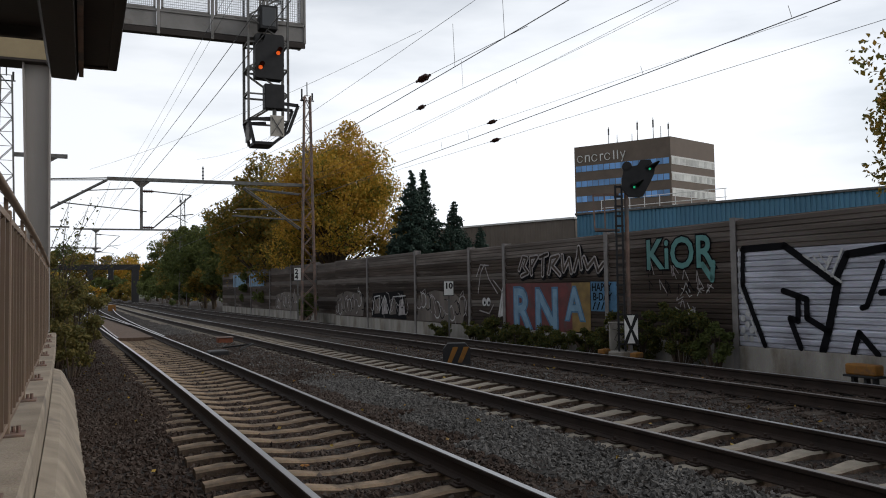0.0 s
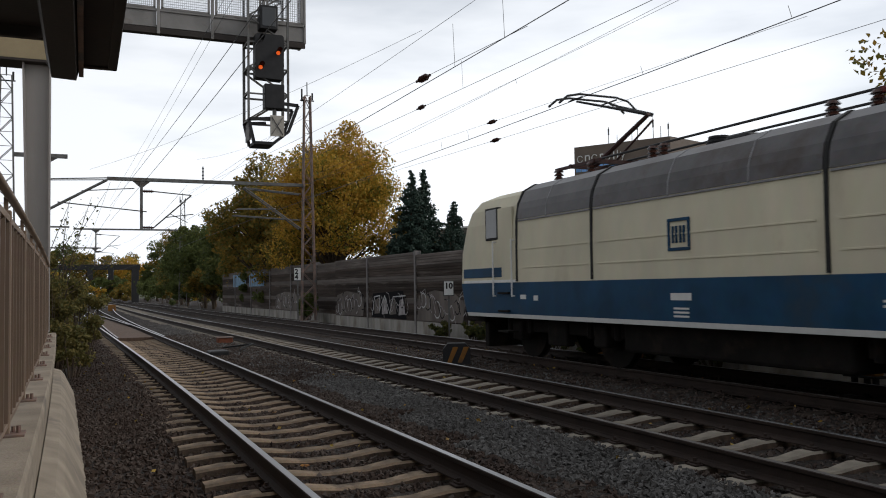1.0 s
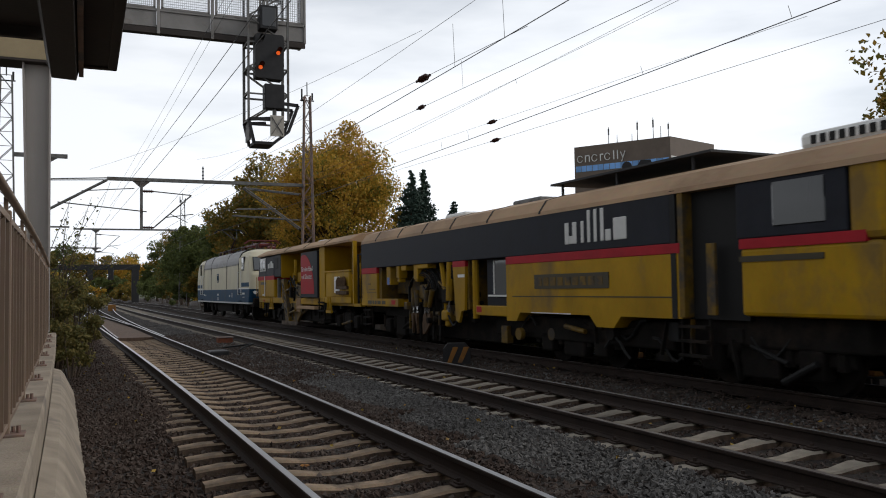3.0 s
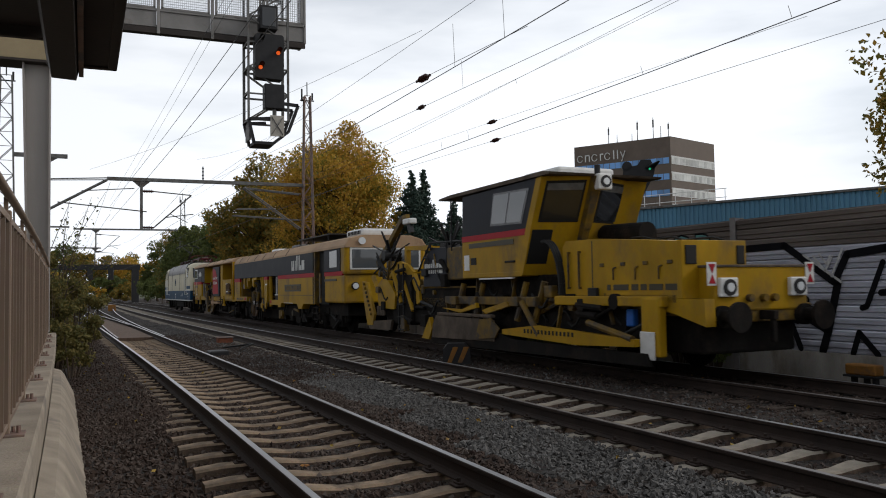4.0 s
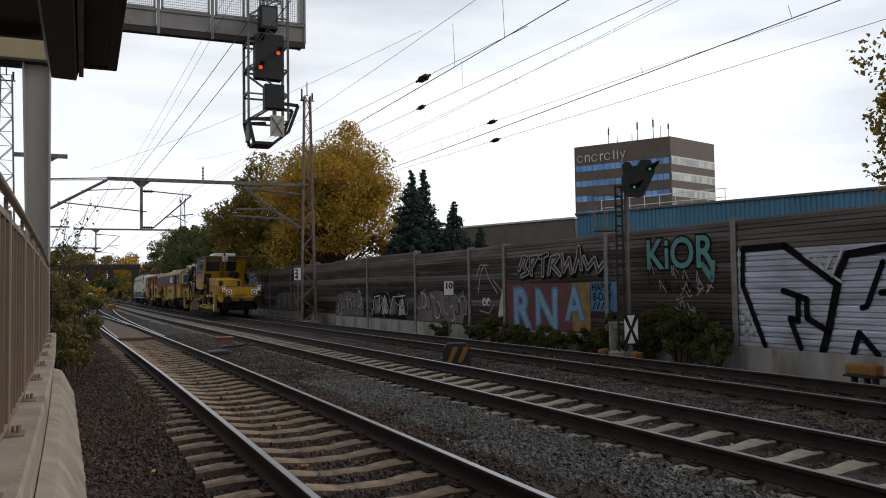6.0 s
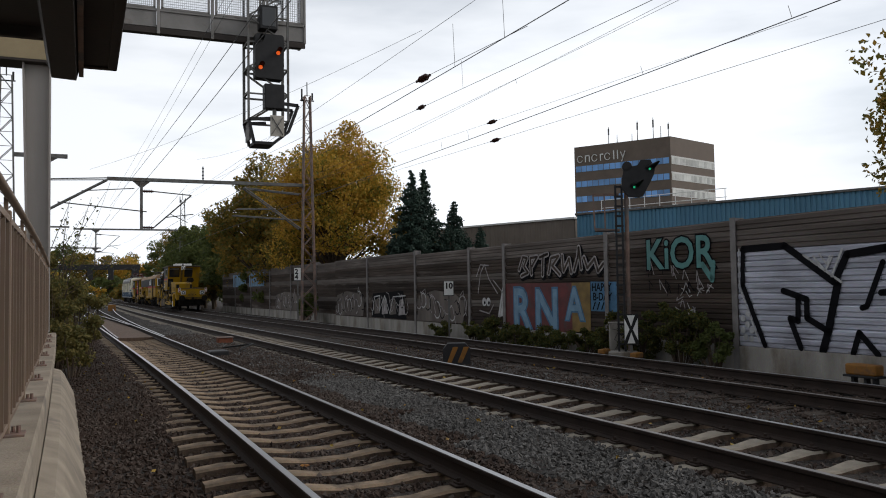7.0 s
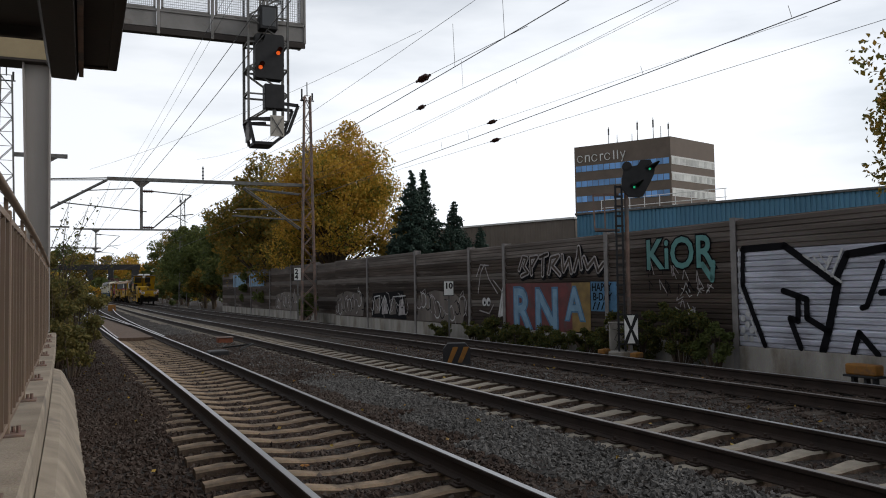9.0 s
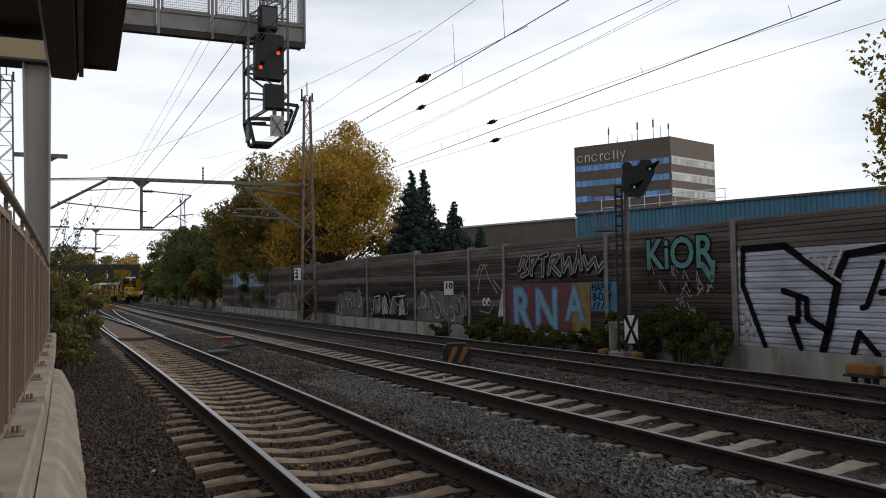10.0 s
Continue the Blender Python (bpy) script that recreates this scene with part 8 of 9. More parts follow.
def buffer_marker():
    p = at(17.02, 5.7)
    t = empty("hazard_marker", pose(p.x, p.y, -0.3, 0, 0, -24), "squat black and orange striped marker between the tracks", "track marker")
    o = [(-0.31, 0.0), (0.31, 0.0), (0.31, 0.42), (0.2, 0.55), (-0.2, 0.55), (-0.31, 0.42)]
    part("body", prism(bmesh.new(), o, -0.16, 0.16, "y"), M_DARK, t)
    for x in (-0.22, 0.02):
        part("orange_stripe", prism(bmesh.new(), [(x, 0.12), (x + 0.1, 0.12), (x + 0.26, 0.47), (x + 0.14, 0.47)], -0.175, -0.158, "y"), M_ORANGE, t)
    return t


buffer_marker()
wb = empty("wall_lamp_box", on_line(10.1, 10.2), "yellow-brown box on short legs by the barrier", "cable box")
part("body", boxed(-0.12, 0.12, -0.3, 0.3, -0.12, 0.07, 0.03), M_ORANGE, wb)
part("tray", boxed(-0.13, 0.13, -0.34, 0.34, -0.16, -0.12, 0.01), M_DARK, wb)
for y in (-0.22, -0.05, 0.2):
    part("leg", boxed(-0.05, 0.05, y - 0.03, y + 0.03, -0.42, -0.16), M_DARK, wb)

rb = empty("points_box", on_line(27.8, 2.5), "rusty red points box between the tracks", "points box")
part("body", boxed(-0.25, 0.22, -0.2, 0.2, -0.3, -0.02, 0.03), M_BRICKRED, rb)
part("lid", boxed(-0.28, 0.25, -0.23, 0.23, -0.02, 0.01, 0.01), M_RUSTY, rb)
pts = [at(25.0 - 0.3 * i, 1.9 + 0.5 * math.sin(i * 0.5) + i * 0.05, -0.16 + 0.16 * math.sin(i * 0.33)) for i in range(9)]
rim, faces = [], []
for i, p in enumerate(pts):
    d = (pts[min(i + 1, 8)] - pts[max(i - 1, 0)]).normalized()
    side = d.cross(Vector((0, 0, 1))).normalized()
    rim += [tuple(p + (side * math.cos(k * math.pi / 4) + side.cross(d) * math.sin(k * math.pi / 4)) * 0.025) for k in range(8)]
for i in range(8):
    faces += [(i * 8 + k, i * 8 + (k + 1) % 8, i * 8 + 8 + (k + 1) % 8, i * 8 + 8 + k) for k in range(8)]
me = bpy.data.meshes.new("loose_cable")
me.from_pydata(rim, [], faces)
me.materials.append(M_BLACK)
tagged(new("loose_cable", me), "black cable looping over the ballast", "cable")
mt = empty("points_motor", on_line(22.6, 1.35), "low black points motor beside the rail", "points motor")
part("body", boxed(-0.25, 0.25, -0.3, 0.3, -0.3, -0.06, 0.04), M_DARK, mt)
part("rod", tube(bmesh.new(), (-0.6, 0, -0.14), (-0.2, 0, -0.14), 0.02), M_STEEL, mt)
yb = empty("distant_marker", on_line(84.0, 3.3 - 1.3), "small orange box marker far down the line", "track marker")
part("body", boxed(-0.35, 0.35, -0.2, 0.2, -0.3, 0.4, 0.04), M_ORANGE, yb)

# turnout beyond the near sleepers: boards and diverging rails
tn = empty("turnout", Matrix(), "rail turnout with brown boards between the rails", "turnout", kind="structure")
path_bar("board_panel", spaced(31.6, 62, 2.0), 0.0, [(-0.66, -0.1), (0.66, -0.1), (0.66, -0.22), (-0.66, -0.22)], M_BOARDS, tn)


def swerve(name, s0, s1, c0, c1, bendy, mat_top):
    n = 24
    V, F, V2, F2 = [], [], [], []
    for prof, VV, FF in ((RAIL_PROFILE, V, F), (HEAD_PROFILE, V2, F2)):
        for i in range(n + 1):
            u = i / n
            s, c = s0 + (s1 - s0) * u, c0 + (c1 - c0) * u**bendy
            VV += [tuple(at(s, c + dx, dz + 0.003)) for dx, dz in prof]
        k = len(prof)
        for i in range(n):
            for j in range(k):
                q = (j + 1) % k
                FF.append((i * k + j, i * k + q, (i + 1) * k + q, (i + 1) * k + j))
    for nm, VV, FF, mm in (("rail", V, F, M_RAIL), ("running_surface", V2, F2, mat_top)):
        me = bpy.data.meshes.new(nm)
        me.from_pydata(VV, [], FF)
        b = bmesh.new()
        b.from_mesh(me)
        bmesh.ops.recalc_face_normals(b, faces=b.faces)
        b.to_mesh(me)
        b.free()
        me.materials.append(mm)
        o = new(nm, me)
        o.parent = tn


swerve("rail", 30.0, 95.0, 0.85, 2.5, 1.5, M_RAILTOP)
swerve("rail", 30.0, 95.0, -0.65, 1.0, 1.5, M_RAILDULL)
swerve("rail", 42.0, 75.0, -0.85, -2.0, 1.4, M_RAILTOP)
swerve("rail", 42.0, 75.0, 0.65, -0.5, 1.4, M_RAILTOP)
tim = timber_mesh()
s = 36.3
while s < 95:
    shared("sleeper", tim, tn, on_line(s, 0.25 if s > 60 else 0.0, -0.01))
    s += 0.65

# scrub along the foot of the barrier
for k, (s, c, rx, ry, h, n, m) in enumerate(((15.0, 10.45, 0.35, 1.0, 1.25, 1900, M_LEAF_BUSH), (16.6, 10.5, 0.35, 0.9, 1.15, 1600, M_LEAF_BUSH), (13.9, 10.4, 0.3, 0.6, 0.9, 1200, M_LEAF_GREEN), (18.6, 10.4, 0.4, 0.8, 0.62, 1500, M_LEAF_BUSH), (20.2, 10.3, 0.45, 0.9, 0.6, 1500, M_LEAF_BUSH), (22.0, 10.3, 0.4, 0.9, 0.6, 1600, M_LEAF_BUSH), (23.8, 10.4, 0.4, 0.9, 0.68, 1400, M_LEAF_BUSH), (25.2, 10.4, 0.35, 0.7, 0.7, 1200, M_LEAF_BUSH), (27.3, 10.2, 0.35, 0.7, 0.55, 1000, M_LEAF_BUSH), (46.5, 10.6, 0.6, 1.2, 1.8, 1600, M_LEAF_GREEN), (17.6, 10.5, 0.3, 0.6, 1.0, 1200, M_LEAF_BUSH))):
    bush(at(s, c, -0.36), (rx * 1.15, ry * 1.25, h * 1.1), n * 3, m, "scrub and ivy at the foot of the noise barrier", 100 + k, 0.07 if s < 40 else 0.12)

# ---- graffiti on the barrier: thin paint on the boards ----
M_SPRAYBLACK = surface("black_spray", (0.007, 0.007, 0.009), rough=0.8, gloss=0.08, var=0.2, scale=6, bump=0.02)
M_SPRAYWHITE = surface("white_spray", (0.5, 0.5, 0.5), rough=0.6, var=0.25, scale=5, bump=0.02)
M_SPRAYGREY = surface("thin_grey_spray", (0.384, 0.352, 0.352), rough=0.7, var=0.4, scale=4, bump=0.02)
M_TEAL = surface("teal_spray", (0.10, 0.27, 0.26), rough=0.55, var=0.25, scale=3, bump=0.02)
M_SPRAYRED = surface("dull_red_spray", (0.136, 0.028, 0.028), rough=0.6, var=0.4, scale=2.5, bump=0.02, spot=(0.06, 0.04, 0.04), spot_amount=0.3)
M_SPRAYBLUE = surface("pale_blue_spray", (0.17, 0.30, 0.42), rough=0.6, var=0.25, scale=3, bump=0.02)
M_SPRAYBLUE2 = surface("mid_blue_spray", (0.06, 0.17, 0.30), rough=0.6, var=0.4, scale=3, bump=0.02)
M_SPRAYOCHRE = surface("ochre_spray", (0.22, 0.14, 0.04), rough=0.6, var=0.35, scale=3, bump=0.02)


def mural(s, label):
    """A painting whose x runs to the reader's right along the barrier from s, y up."""
    c = WALL_C + (0.6 if s > 42 else 0.0)
    d = at(s, c) - at(s - 4.0, c)
    m = Matrix.Translation(at(s, c)) @ pose(0, 0, 0, 0, 0, -math.degrees(math.atan2(d.x, d.y)))
    return empty("graffiti", m @ near_face(-0.094, 0, 0), label, "graffiti", "graffiti on the barrier")


def stroke(t, name, pts, w, mat, lift=0.0, closed=False):
    """A sprayed line of even width with rounded ends."""
    bm = bmesh.new()
    q = [Vector((x, y, 0.002 + lift)) for x, y in pts]
    if closed:
        q.append(q[0])
    for a, b in zip(q, q[1:]):
        bar(bm, a, b, w, 0.003)
    for a in q:
        disc(bm, a, (0, 0, 1), w / 2, 0.003, 10)
    return part(name, bm, mat, t)


def fill(t, name, pts, mat, lift=0.0):
    return part(name, prism(bmesh.new(), pts, 0.0005 + lift, 0.002 + lift, "z"), mat, t)


def words(t, text, x, y, size, mat, edge=None, shear=0.0):
    if edge:
        lettering("letter_edge", text, size, edge, t, Matrix.Translation((x, y, 0.003)), "", shear, 0.001, 0.055 * size)
    lettering("letters", text, size, mat, t, Matrix.Translation((x, y, 0.0065)), "", shear, 0.001, 0.018 * size)


# big silver piece in heavy black outline
t = mural(13.6, "huge silver graffiti letters with thick black outlines")
for pts, w in (([(0.12, 2.24), (1.25, 2.26), (2.42, 1.5), (2.72, 2.02), (3.5, 2.1), (4.9, 2.25)], 0.15), ([(0.12, 2.24), (0.08, 1.47), (0.65, 0.2)], 0.12), ([(1.18, 1.34), (1.76, 1.17), (1.75, 0.8), (2.2, 0.58)], 0.13), ([(1.55, 1.2), (1.53, 0.74), (1.33, 0.78), (1.58, 0.2)], 0.13), ([(2.5, 1.5), (2.24, 0.55), (2.1, 0.17)], 0.17), ([(3.46, 1.85), (3.1, 1.05), (3.0, 1.02)], 0.11), ([(3.4, 1.3), (4.4, 1.4)], 0.12), ([(2.78, 0.17), (2.92, 0.56), (3.3, 0.17)], 0.12), ([(4.4, 1.9), (4.0, 0.2)], 0.13)):
    stroke(t, "black_outline", pts, w, M_SPRAYBLACK, 0.004)
for k in range(5):
    stroke(t, "white_highlight", [(1.72 + 0.18 * k, 2.05 - 0.115 * k), (1.86 + 0.18 * k, 1.96 - 0.115 * k)], 0.05, M_SPRAYWHITE, 0.005)
stroke(t, "white_highlight", [(0.0, 2.25), (-0.02, 1.45), (0.5, 0.25)], 0.035, M_SPRAYWHITE, 0.001)
stroke(t, "white_highlight", [(2.36, 1.62), (2.62, 2.12)], 0.05, M_SPRAYWHITE, 0.005)
stroke(t, "white_highlight", [(1.95, 2.02), (2.22, 1.72), (2.4, 2.0)], 0.045, M_SPRAYWHITE, 0.006)
stroke(t, "white_highlight", [(2.1, 2.04), (2.26, 1.86), (2.34, 2.0)], 0.04, M_SPRAYWHITE, 0.007)
for k in range(7):
    stroke(t, "drip", [(0.6 + 0.52 * k, 0.2), (0.6 + 0.52 * k, -0.05 - 0.05 * (k % 3))], 0.02, M_SPRAYGREY, 0.001)
for k, (x, y) in enumerate(((0.06, 0.75), (0.18, 0.62), (0.05, 0.5), (0.2, 0.85), (0.3, 0.5), (0.12, 0.35), (0.28, 0.32))):
    part("white_dot", disc(bmesh.new(), (x, y, 0.004), (0, 0, 1), 0.07, 0.003, 14), M_SPRAYWHITE, t)

t = mural(16.75, "teal bubble graffiti letters on dark boards")
words(t, "KiOR", 0.02, 1.9, 1.05, M_TEAL, M_SPRAYBLACK)
stroke(t, "teal_tail", [(2.05, 1.95), (2.35, 1.6), (2.4, 1.98)], 0.14, M_TEAL, 0.002)
t = mural(15.6, "small pale tags below the teal letters")
rng = random.Random(5)
for k in range(16):
    x, y = rng.uniform(0, 1.1), rng.uniform(0.75, 1.4)
    stroke(t, "tag_line", [(x, y), (x + rng.uniform(-0.15, 0.2), y + rng.uniform(-0.2, 0.2)), (x + rng.uniform(0, 0.25), y + rng.uniform(-0.15, 0.2))], 0.022, M_SPRAYGREY if k % 3 else M_SPRAYWHITE)
t = mural(18.2, "dark scribbled tags on brown boards")
for k in range(16):
    x, y = rng.uniform(0.9, 3.4), rng.uniform(1.0, 1.9)
    stroke(t, "tag_line", [(x, y), (x + rng.uniform(-0.05, 0.1), y + 0.25), (x + rng.uniform(0.05, 0.25), y + rng.uniform(-0.1, 0.1))], 0.02, M_SPRAYBLACK if k % 2 else M_SPRAYGREY)

t = mural(23.85, "red panel with large pale blue graffiti letters")
fill(t, "red_ground", [(0.0, 0.0), (0.0, 1.62), (3.85, 1.6), (3.85, 0.0)], M_SPRAYRED)
fill(t, "ochre_ground", [(3.85, 0.2), (3.85, 1.6), (4.75, 1.6), (4.75, 0.2)], M_SPRAYOCHRE)
words(t, "R", 0.45, 0.16, 1.85, M_SPRAYBLUE, M_SPRAYBLUE2)
words(t, "N", 1.8, 0.2, 1.75, M_SPRAYBLUE, M_SPRAYBLUE2)
words(t, "A", 3.55, 0.55, 1.3, M_SPRAYBLUE, M_SPRAYBLUE2)
t = mural(19.1, "blue panel with dark handwritten greeting")
fill(t, "blue_ground", [(0.0, 0.8), (0.0, 1.62), (1.2, 1.6), (1.2, 0.8)], M_SPRAYBLUE2)
words(t, "HAPPY", 0.05, 1.36, 0.3, M_SPRAYBLACK)
words(t, "B-DAY", 0.1, 1.1, 0.3, M_SPRAYBLACK)
for x in (0.1, 0.3, 0.5, 0.72):
    stroke(t, "dark_bar", [(x, 0.86), (x + 0.1, 1.04)], 0.05, M_SPRAYBLACK)
t = mural(22.95, "white sprayed lettering with grey shadow on boards")
for k, pts in enumerate(([(0.0, 2.05), (0.25, 2.45), (0.5, 2.4), (0.3, 2.15), (0.55, 1.95), (0.15, 1.85)], [(0.75, 1.9), (0.7, 2.4), (1.1, 2.42), (0.8, 2.15)], [(1.25, 2.4), (1.7, 2.48), (1.45, 2.45), (1.4, 1.85)], [(1.75, 1.9), (1.9, 2.35), (2.3, 2.4), (1.95, 2.12), (2.35, 1.85)], [(2.5, 2.4), (2.55, 1.95), (2.85, 2.3), (2.95, 1.9)], [(3.1, 1.95), (3.3, 2.35), (3.35, 2.6), (3.45, 2.0)], [(3.6, 2.3), (3.75, 2.0), (4.1, 2.25), (4.25, 1.9), (4.5, 2.1)])):
    stroke(t, "letter_shadow", [(a + 0.05, b - 0.05) for a, b in pts], 0.25, M_SPRAYBLACK)
    stroke(t, "grey_letter", pts, 0.17, M_SPRAYGREY, 0.003)
    stroke(t, "dark_core", pts, 0.075, M_WALL, 0.005)
t = mural(25.9, "cartoon-like white and grey graffiti shapes")
for cx, cy, r in ((0.55, 1.0, 0.2), (0.85, 1.0, 0.2)):
    part("white_oval", disc(bmesh.new(), (cx, cy, 0.003), (0, 0, 1), r * 0.75, 0.004, 18), M_SPRAYWHITE, t)
    part("dark_spot", disc(bmesh.new(), (cx + 0.04, cy - 0.03, 0.006), (0, 0, 1), r * 0.3, 0.004, 12), M_SPRAYBLACK, t)
for pts in ([(0.1, 1.3), (0.3, 2.0), (0.6, 2.3), (0.9, 1.8), (1.5, 1.3)], [(1.2, 1.75), (1.9, 1.3), (1.6, 0.4)], [(0.2, 0.7), (0.9, 0.6), (1.2, 0.9)], [(0.0, 1.9), (0.3, 2.3), (0.9, 2.25)]):
    stroke(t, "outline", pts, 0.045, M_SPRAYGREY)
fill(t, "white_wedge", [(1.5, 0.5), (1.9, 1.65), (2.05, 1.6), (1.95, 0.55)], M_SPRAYWHITE, 0.001)
for s0, n, lab, dark in ((31.2, 10, "grey outlined bubble graffiti along the boards", False), (36.6, 11, "black and pale outlined graffiti along the boards", True), (41.9, 9, "grey outlined bubble graffiti along the boards", False), (57.6, 12, "pale scrawled graffiti on the far boards", False)):
    t = mural(s0, lab)
    L = 4.4 if s0 < 50 else 6.5
    if dark:
        fill(t, "dark_ground", [(0.05, 0.2), (0.3, 1.3), (L * 0.45, 1.36), (L * 0.9, 1.42), (L * 0.98, 0.2)], M_SPRAYBLACK)
        for k in range(4):
            fill(t, "grey_patch", [(0.4 + 1.0 * k, 0.35), (0.55 + 1.0 * k, 1.0), (1.0 + 1.0 * k, 1.08), (1.15 + 1.0 * k, 0.4)], M_SPRAYGREY if k % 2 else M_WALLGREY, 0.0016)
    if not dark:
        fill(t, "grey_ground", [(0.1, 0.2), (0.2, 1.2), (L * 0.4, 1.42), (L * 0.8, 1.3), (L, 0.9), (L * 0.95, 0.2)], M_WALLGREY)
    for k in range(n):
        cx, cy, r = L * (k + 0.5) / n, rng.uniform(0.55, 1.05), rng.uniform(0.22, 0.38)
        a0 = rng.uniform(0, 6)
        pts = [(cx + r * math.cos(a0 + i * 0.6) * 0.9, cy + r * math.sin(a0 + i * 0.6)) for i in range(8)]
        stroke(t, "outline", pts, 0.045, (M_SPRAYBLACK if k % 2 else M_SPRAYGREY) if dark else ((M_SPRAYGREY, M_SPRAYWHITE, M_SPRAYBLACK)[k % 3]), 0.002)
        stroke(t, "flourish", [(cx - 0.2, cy + r), (cx + rng.uniform(-0.1, 0.3), cy + r + rng.uniform(-0.1, 0.25)), (cx + 0.3, cy - rng.uniform(0.1, 0.5))], 0.03, M_SPRAYGREY if k % 2 else M_SPRAYBLACK, 0.003)
    if dark:
        stroke(t, "pale_line", [(0.2, 0.3), (0.5, 1.15), (1.2, 1.2), (1.1, 0.5), (1.8, 1.2), (2.4, 0.4), (2.8, 1.15), (4.2, 1.2)], 0.05, M_SPRAYWHITE, 0.004)
t = mural(73.8, "two pale blue sprayed blocks on the far boards")
for x in (0.0, 7.0):
    fill(t, "blue_block", [(x, 1.85), (x, 2.9), (x + 5.6, 2.9), (x + 5.6, 1.85)], M_SPRAYBLUE)
    for k in range(6):
        stroke(t, "dark_line", [(x + 0.4 + 0.9 * k, 1.95), (x + 0.7 + 0.9 * k, 2.8)], 0.12, M_SPRAYBLUE2, 0.002)

# ---- loose ballast: small angular stones over the bed ----
def stones(name, n, s_range, c_range, size, material, label, seed, keep, lift=0.0, power=1.0):
    rng = np.random.default_rng(seed)
    u = rng.uniform(0, 1, n) ** power
    s = s_range[0] + (s_range[1] - s_range[0]) * u
    c = rng.uniform(*c_range, n)
    ok = np.array([keep(a, b) for a, b in zip(s, c)])
    s, c = s[ok], c[ok]
    n = len(s)
    base = np.array([[1, 0, 0], [-1, 0, 0], [0, 1, 0], [0, -1, 0], [0, 0, 1], [0, 0, -1], ], float)
    tri = np.array([[0, 2, 4], [2, 1, 4], [1, 3, 4], [3, 0, 4], [2, 0, 5], [1, 2, 5], [3, 1, 5], [0, 3, 5]])
    pos = np.array([[*at(a, b)[:2], fall(b, a)] for a, b in zip(s, c)])
    pos[:, 2] += lift + rng.uniform(-0.012, 0.02, n)
    q = rng.normal(size=(n, 4))
    q /= np.linalg.norm(q, axis=1)[:, None]
    w, x, y, z = q.T
    R = np.stack([1 - 2 * (y * y + z * z), 2 * (x * y - z * w), 2 * (x * z + y * w), 2 * (x * y + z * w), 1 - 2 * (x * x + z * z), 2 * (y * z - x * w), 2 * (x * z - y * w), 2 * (y * z + x * w), 1 - 2 * (x * x + y * y)], 1).reshape(n, 3, 3)
    shape = base[None] * rng.uniform(0.55, 1.25, size=(n, 6, 1)) + rng.normal(size=(n, 6, 3)) * 0.18
    shape *= (size * rng.uniform(0.6, 1.35, size=(n, 1, 1))) * np.array([1.0, 0.85, 0.7])
    V = np.einsum("nij,nkj->nki", R, shape) + pos[:, None, :]
    F = (tri[None] + (np.arange(n) * 6)[:, None, None]).reshape(-1, 3)
    me = bpy.data.meshes.new(name)
    me.from_pydata(V.reshape(-1, 3).tolist(), [], F.tolist())
    me.materials.append(material)
    return tagged(new(name, me), label, "gravel", kind="stuff")


def clear_of_sleepers(s, c):
    for k, first in ((0.0, 10.825), (C2, 9.28)):
        if abs(abs(c - k) - GAUGE / 2) < 0.09:
            return False
        if (k == 0.0 and (c > 1.08 or (c < -1.08 and s > 10.6))) or (k == C2 and c < C2 - 1.08):
            continue
        if abs(c - k) < 1.34:
            f = ((s - first) / 0.6211 + 0.5) % 1.0 - 0.5
            return abs(f) * 0.6211 > 0.155
    return abs(abs(c - C3) - GAUGE / 2) > 0.09


def pale_zone(s, c):
    return 1.3 < c < 2.75 and (c - 1.3) * 1.2 + 0.7 * noise.noise(Vector((s * 0.8, c * 1.5, 3))) > 0.35


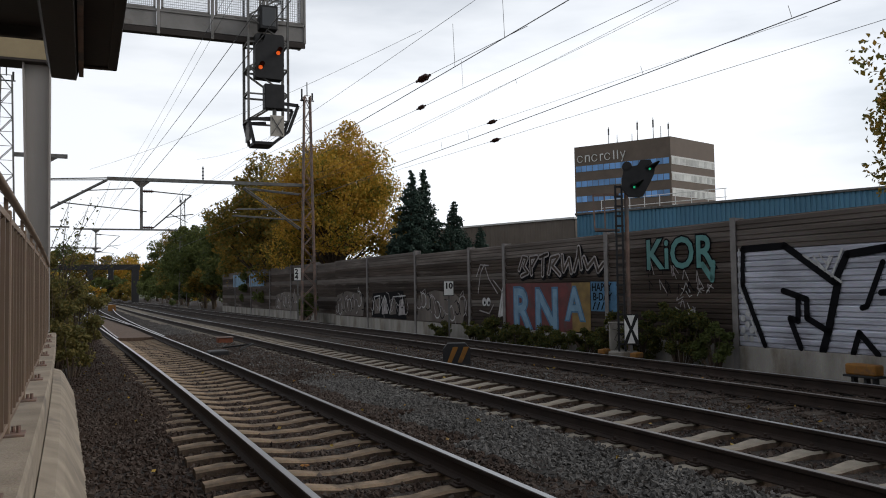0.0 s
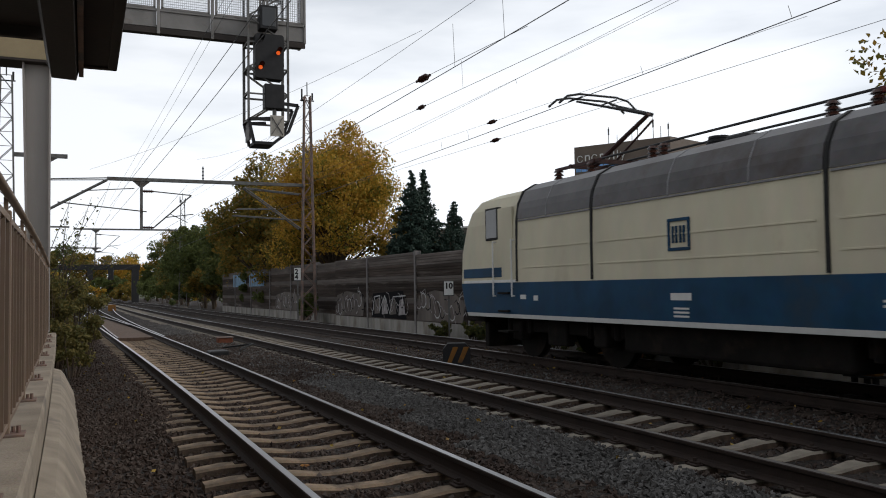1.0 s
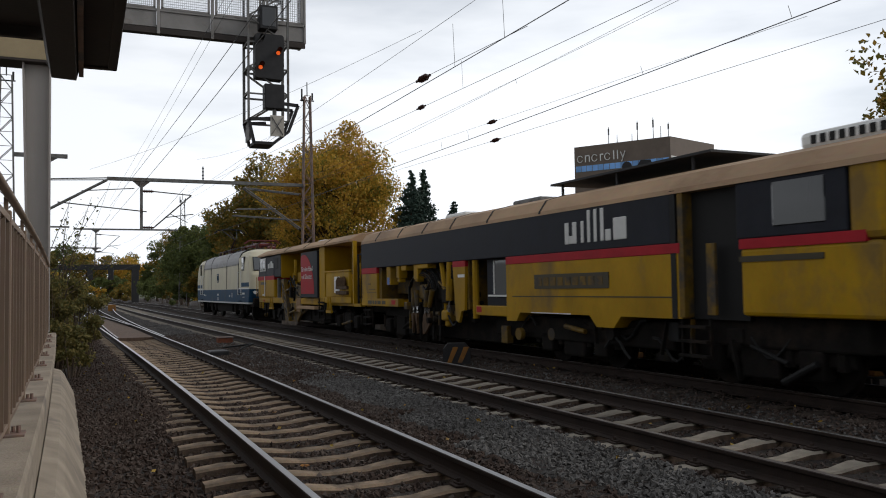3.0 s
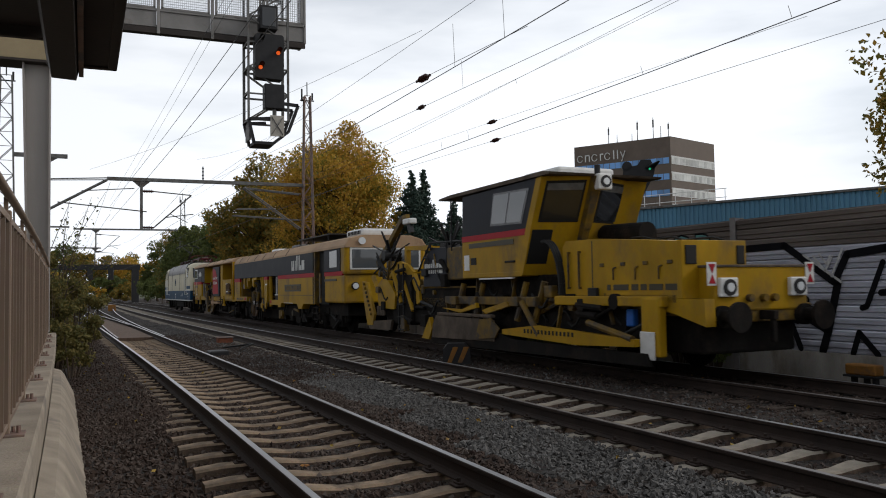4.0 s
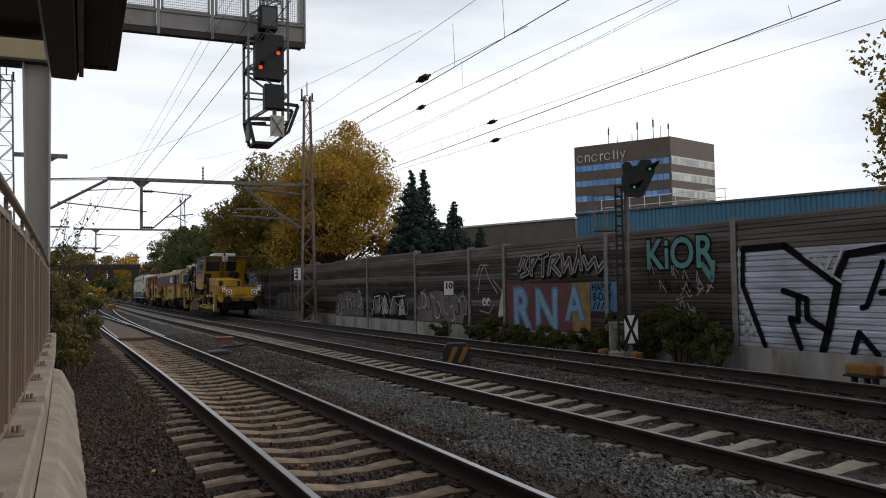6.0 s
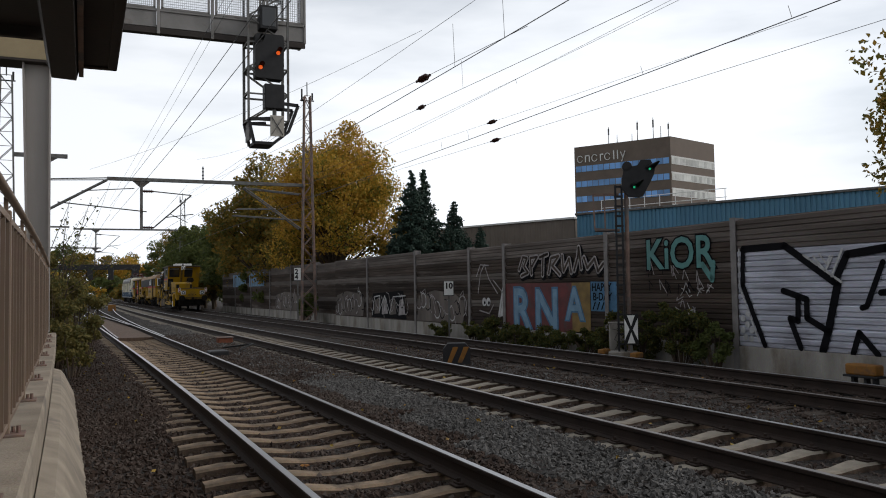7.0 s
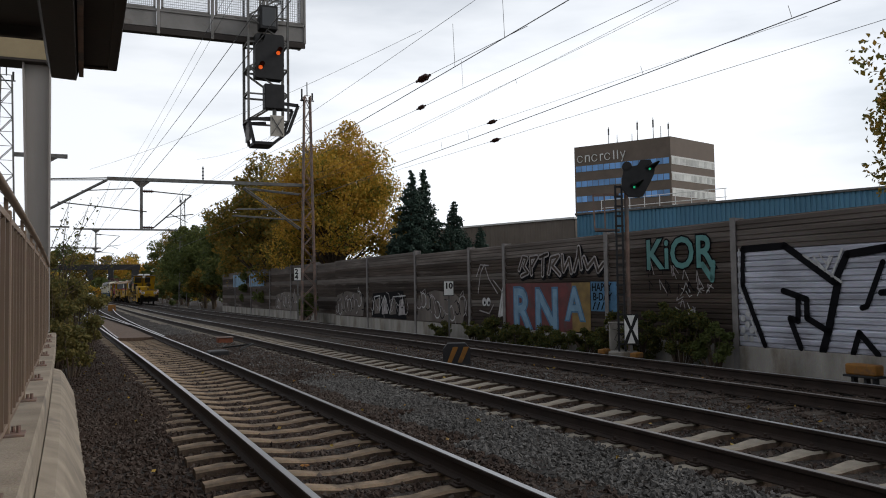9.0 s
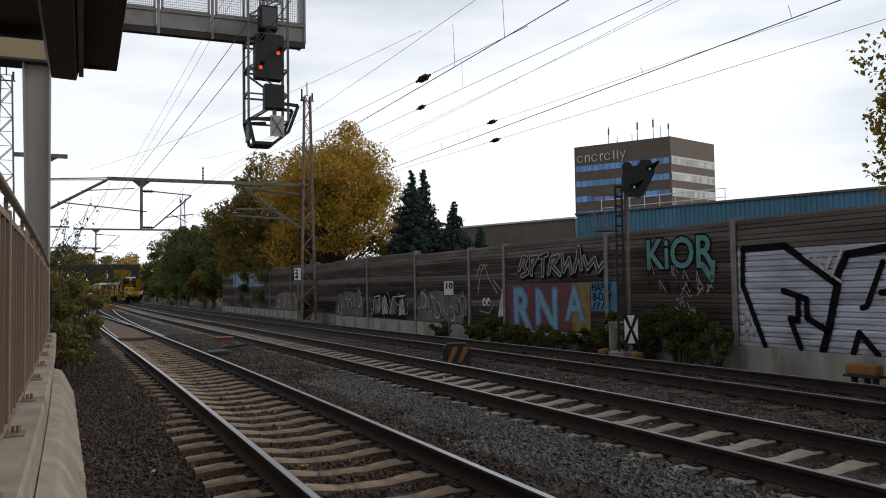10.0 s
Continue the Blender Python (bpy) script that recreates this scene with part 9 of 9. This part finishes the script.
stones("ballast_stones", 34000, (2.0, 13.0), (-2.3, 3.0), 0.034, M_STONE, "dark brown angular ballast stones", 11, lambda s, c: clear_of_sleepers(s, c) and not pale_zone(s, c), power=1.0)
stones("fresh_ballast_stones", 16000, (2.5, 16.0), (1.3, 2.75), 0.031, M_STONE_FRESH, "pale grey fresh ballast stones", 12, pale_zone)
stones("ballast_stones", 36000, (11.0, 34.0), (-2.3, 3.0), 0.033, M_STONE, "dark brown angular ballast stones", 13, lambda s, c: clear_of_sleepers(s, c) and not (pale_zone(s, c) and s < 15), power=1.4)
stones("ballast_stones", 30000, (4.5, 26.0), (2.7, 9.6), 0.032, M_STONE, "dark brown angular ballast stones", 14, clear_of_sleepers)
stones("fresh_ballast_stones", 9000, (15.0, 45.0), (1.3, 2.8), 0.036, M_STONE_FRESH, "pale grey fresh ballast stones", 15, lambda s, c: pale_zone(s, c) and random.random() < 0.5)
stones("fresh_ballast_stones", 2500, (6.0, 26.0), (5.1, 6.3), 0.032, M_STONE_FRESH, "pale grey fresh ballast stones", 16, lambda s, c: random.random() < 0.6)


def fallen_leaves():
    rng = np.random.default_rng(9)
    spots = []
    for k in range(220):
        s, c = rng.uniform(3, 22), rng.uniform(-2.2, 9)
        p = at(s, c)
        spots.append((p.x, p.y, fall(c, s) + 0.04))
    t = leaves("fallen_leaves", np.array(spots), 0.06, leafy("fallen_leaf", [(0.3, 0.12, 0.03), (0.35, 0.25, 0.05), (0.18, 0.08, 0.03)]), None, "scattered yellow-brown fallen leaves", rng, 0.5)
    tagged(t, category="leaves", kind="stuff")


fallen_leaves()


# ---- the train runs ----
RUN = [(0.0, -29.3), (1.0, -9.75), (2.0, 9.8), (3.0, 29.3), (4.0, 48.9), (4.5, 58.7), (5.0, 68.6), (5.5, 78.7), (6.0, 88.8), (6.5, 98.9), (7.0, 109.0), (7.5, 119.3), (8.0, 129.6), (8.5, 139.9), (9.0, 150.2), (9.5, 160.4), (10.0, 170.6)]


def motions():
    for ob, u in TRAIN:
        walk(ob, [(t, on_line(u + d, C3)) for t, d in RUN])


motions()
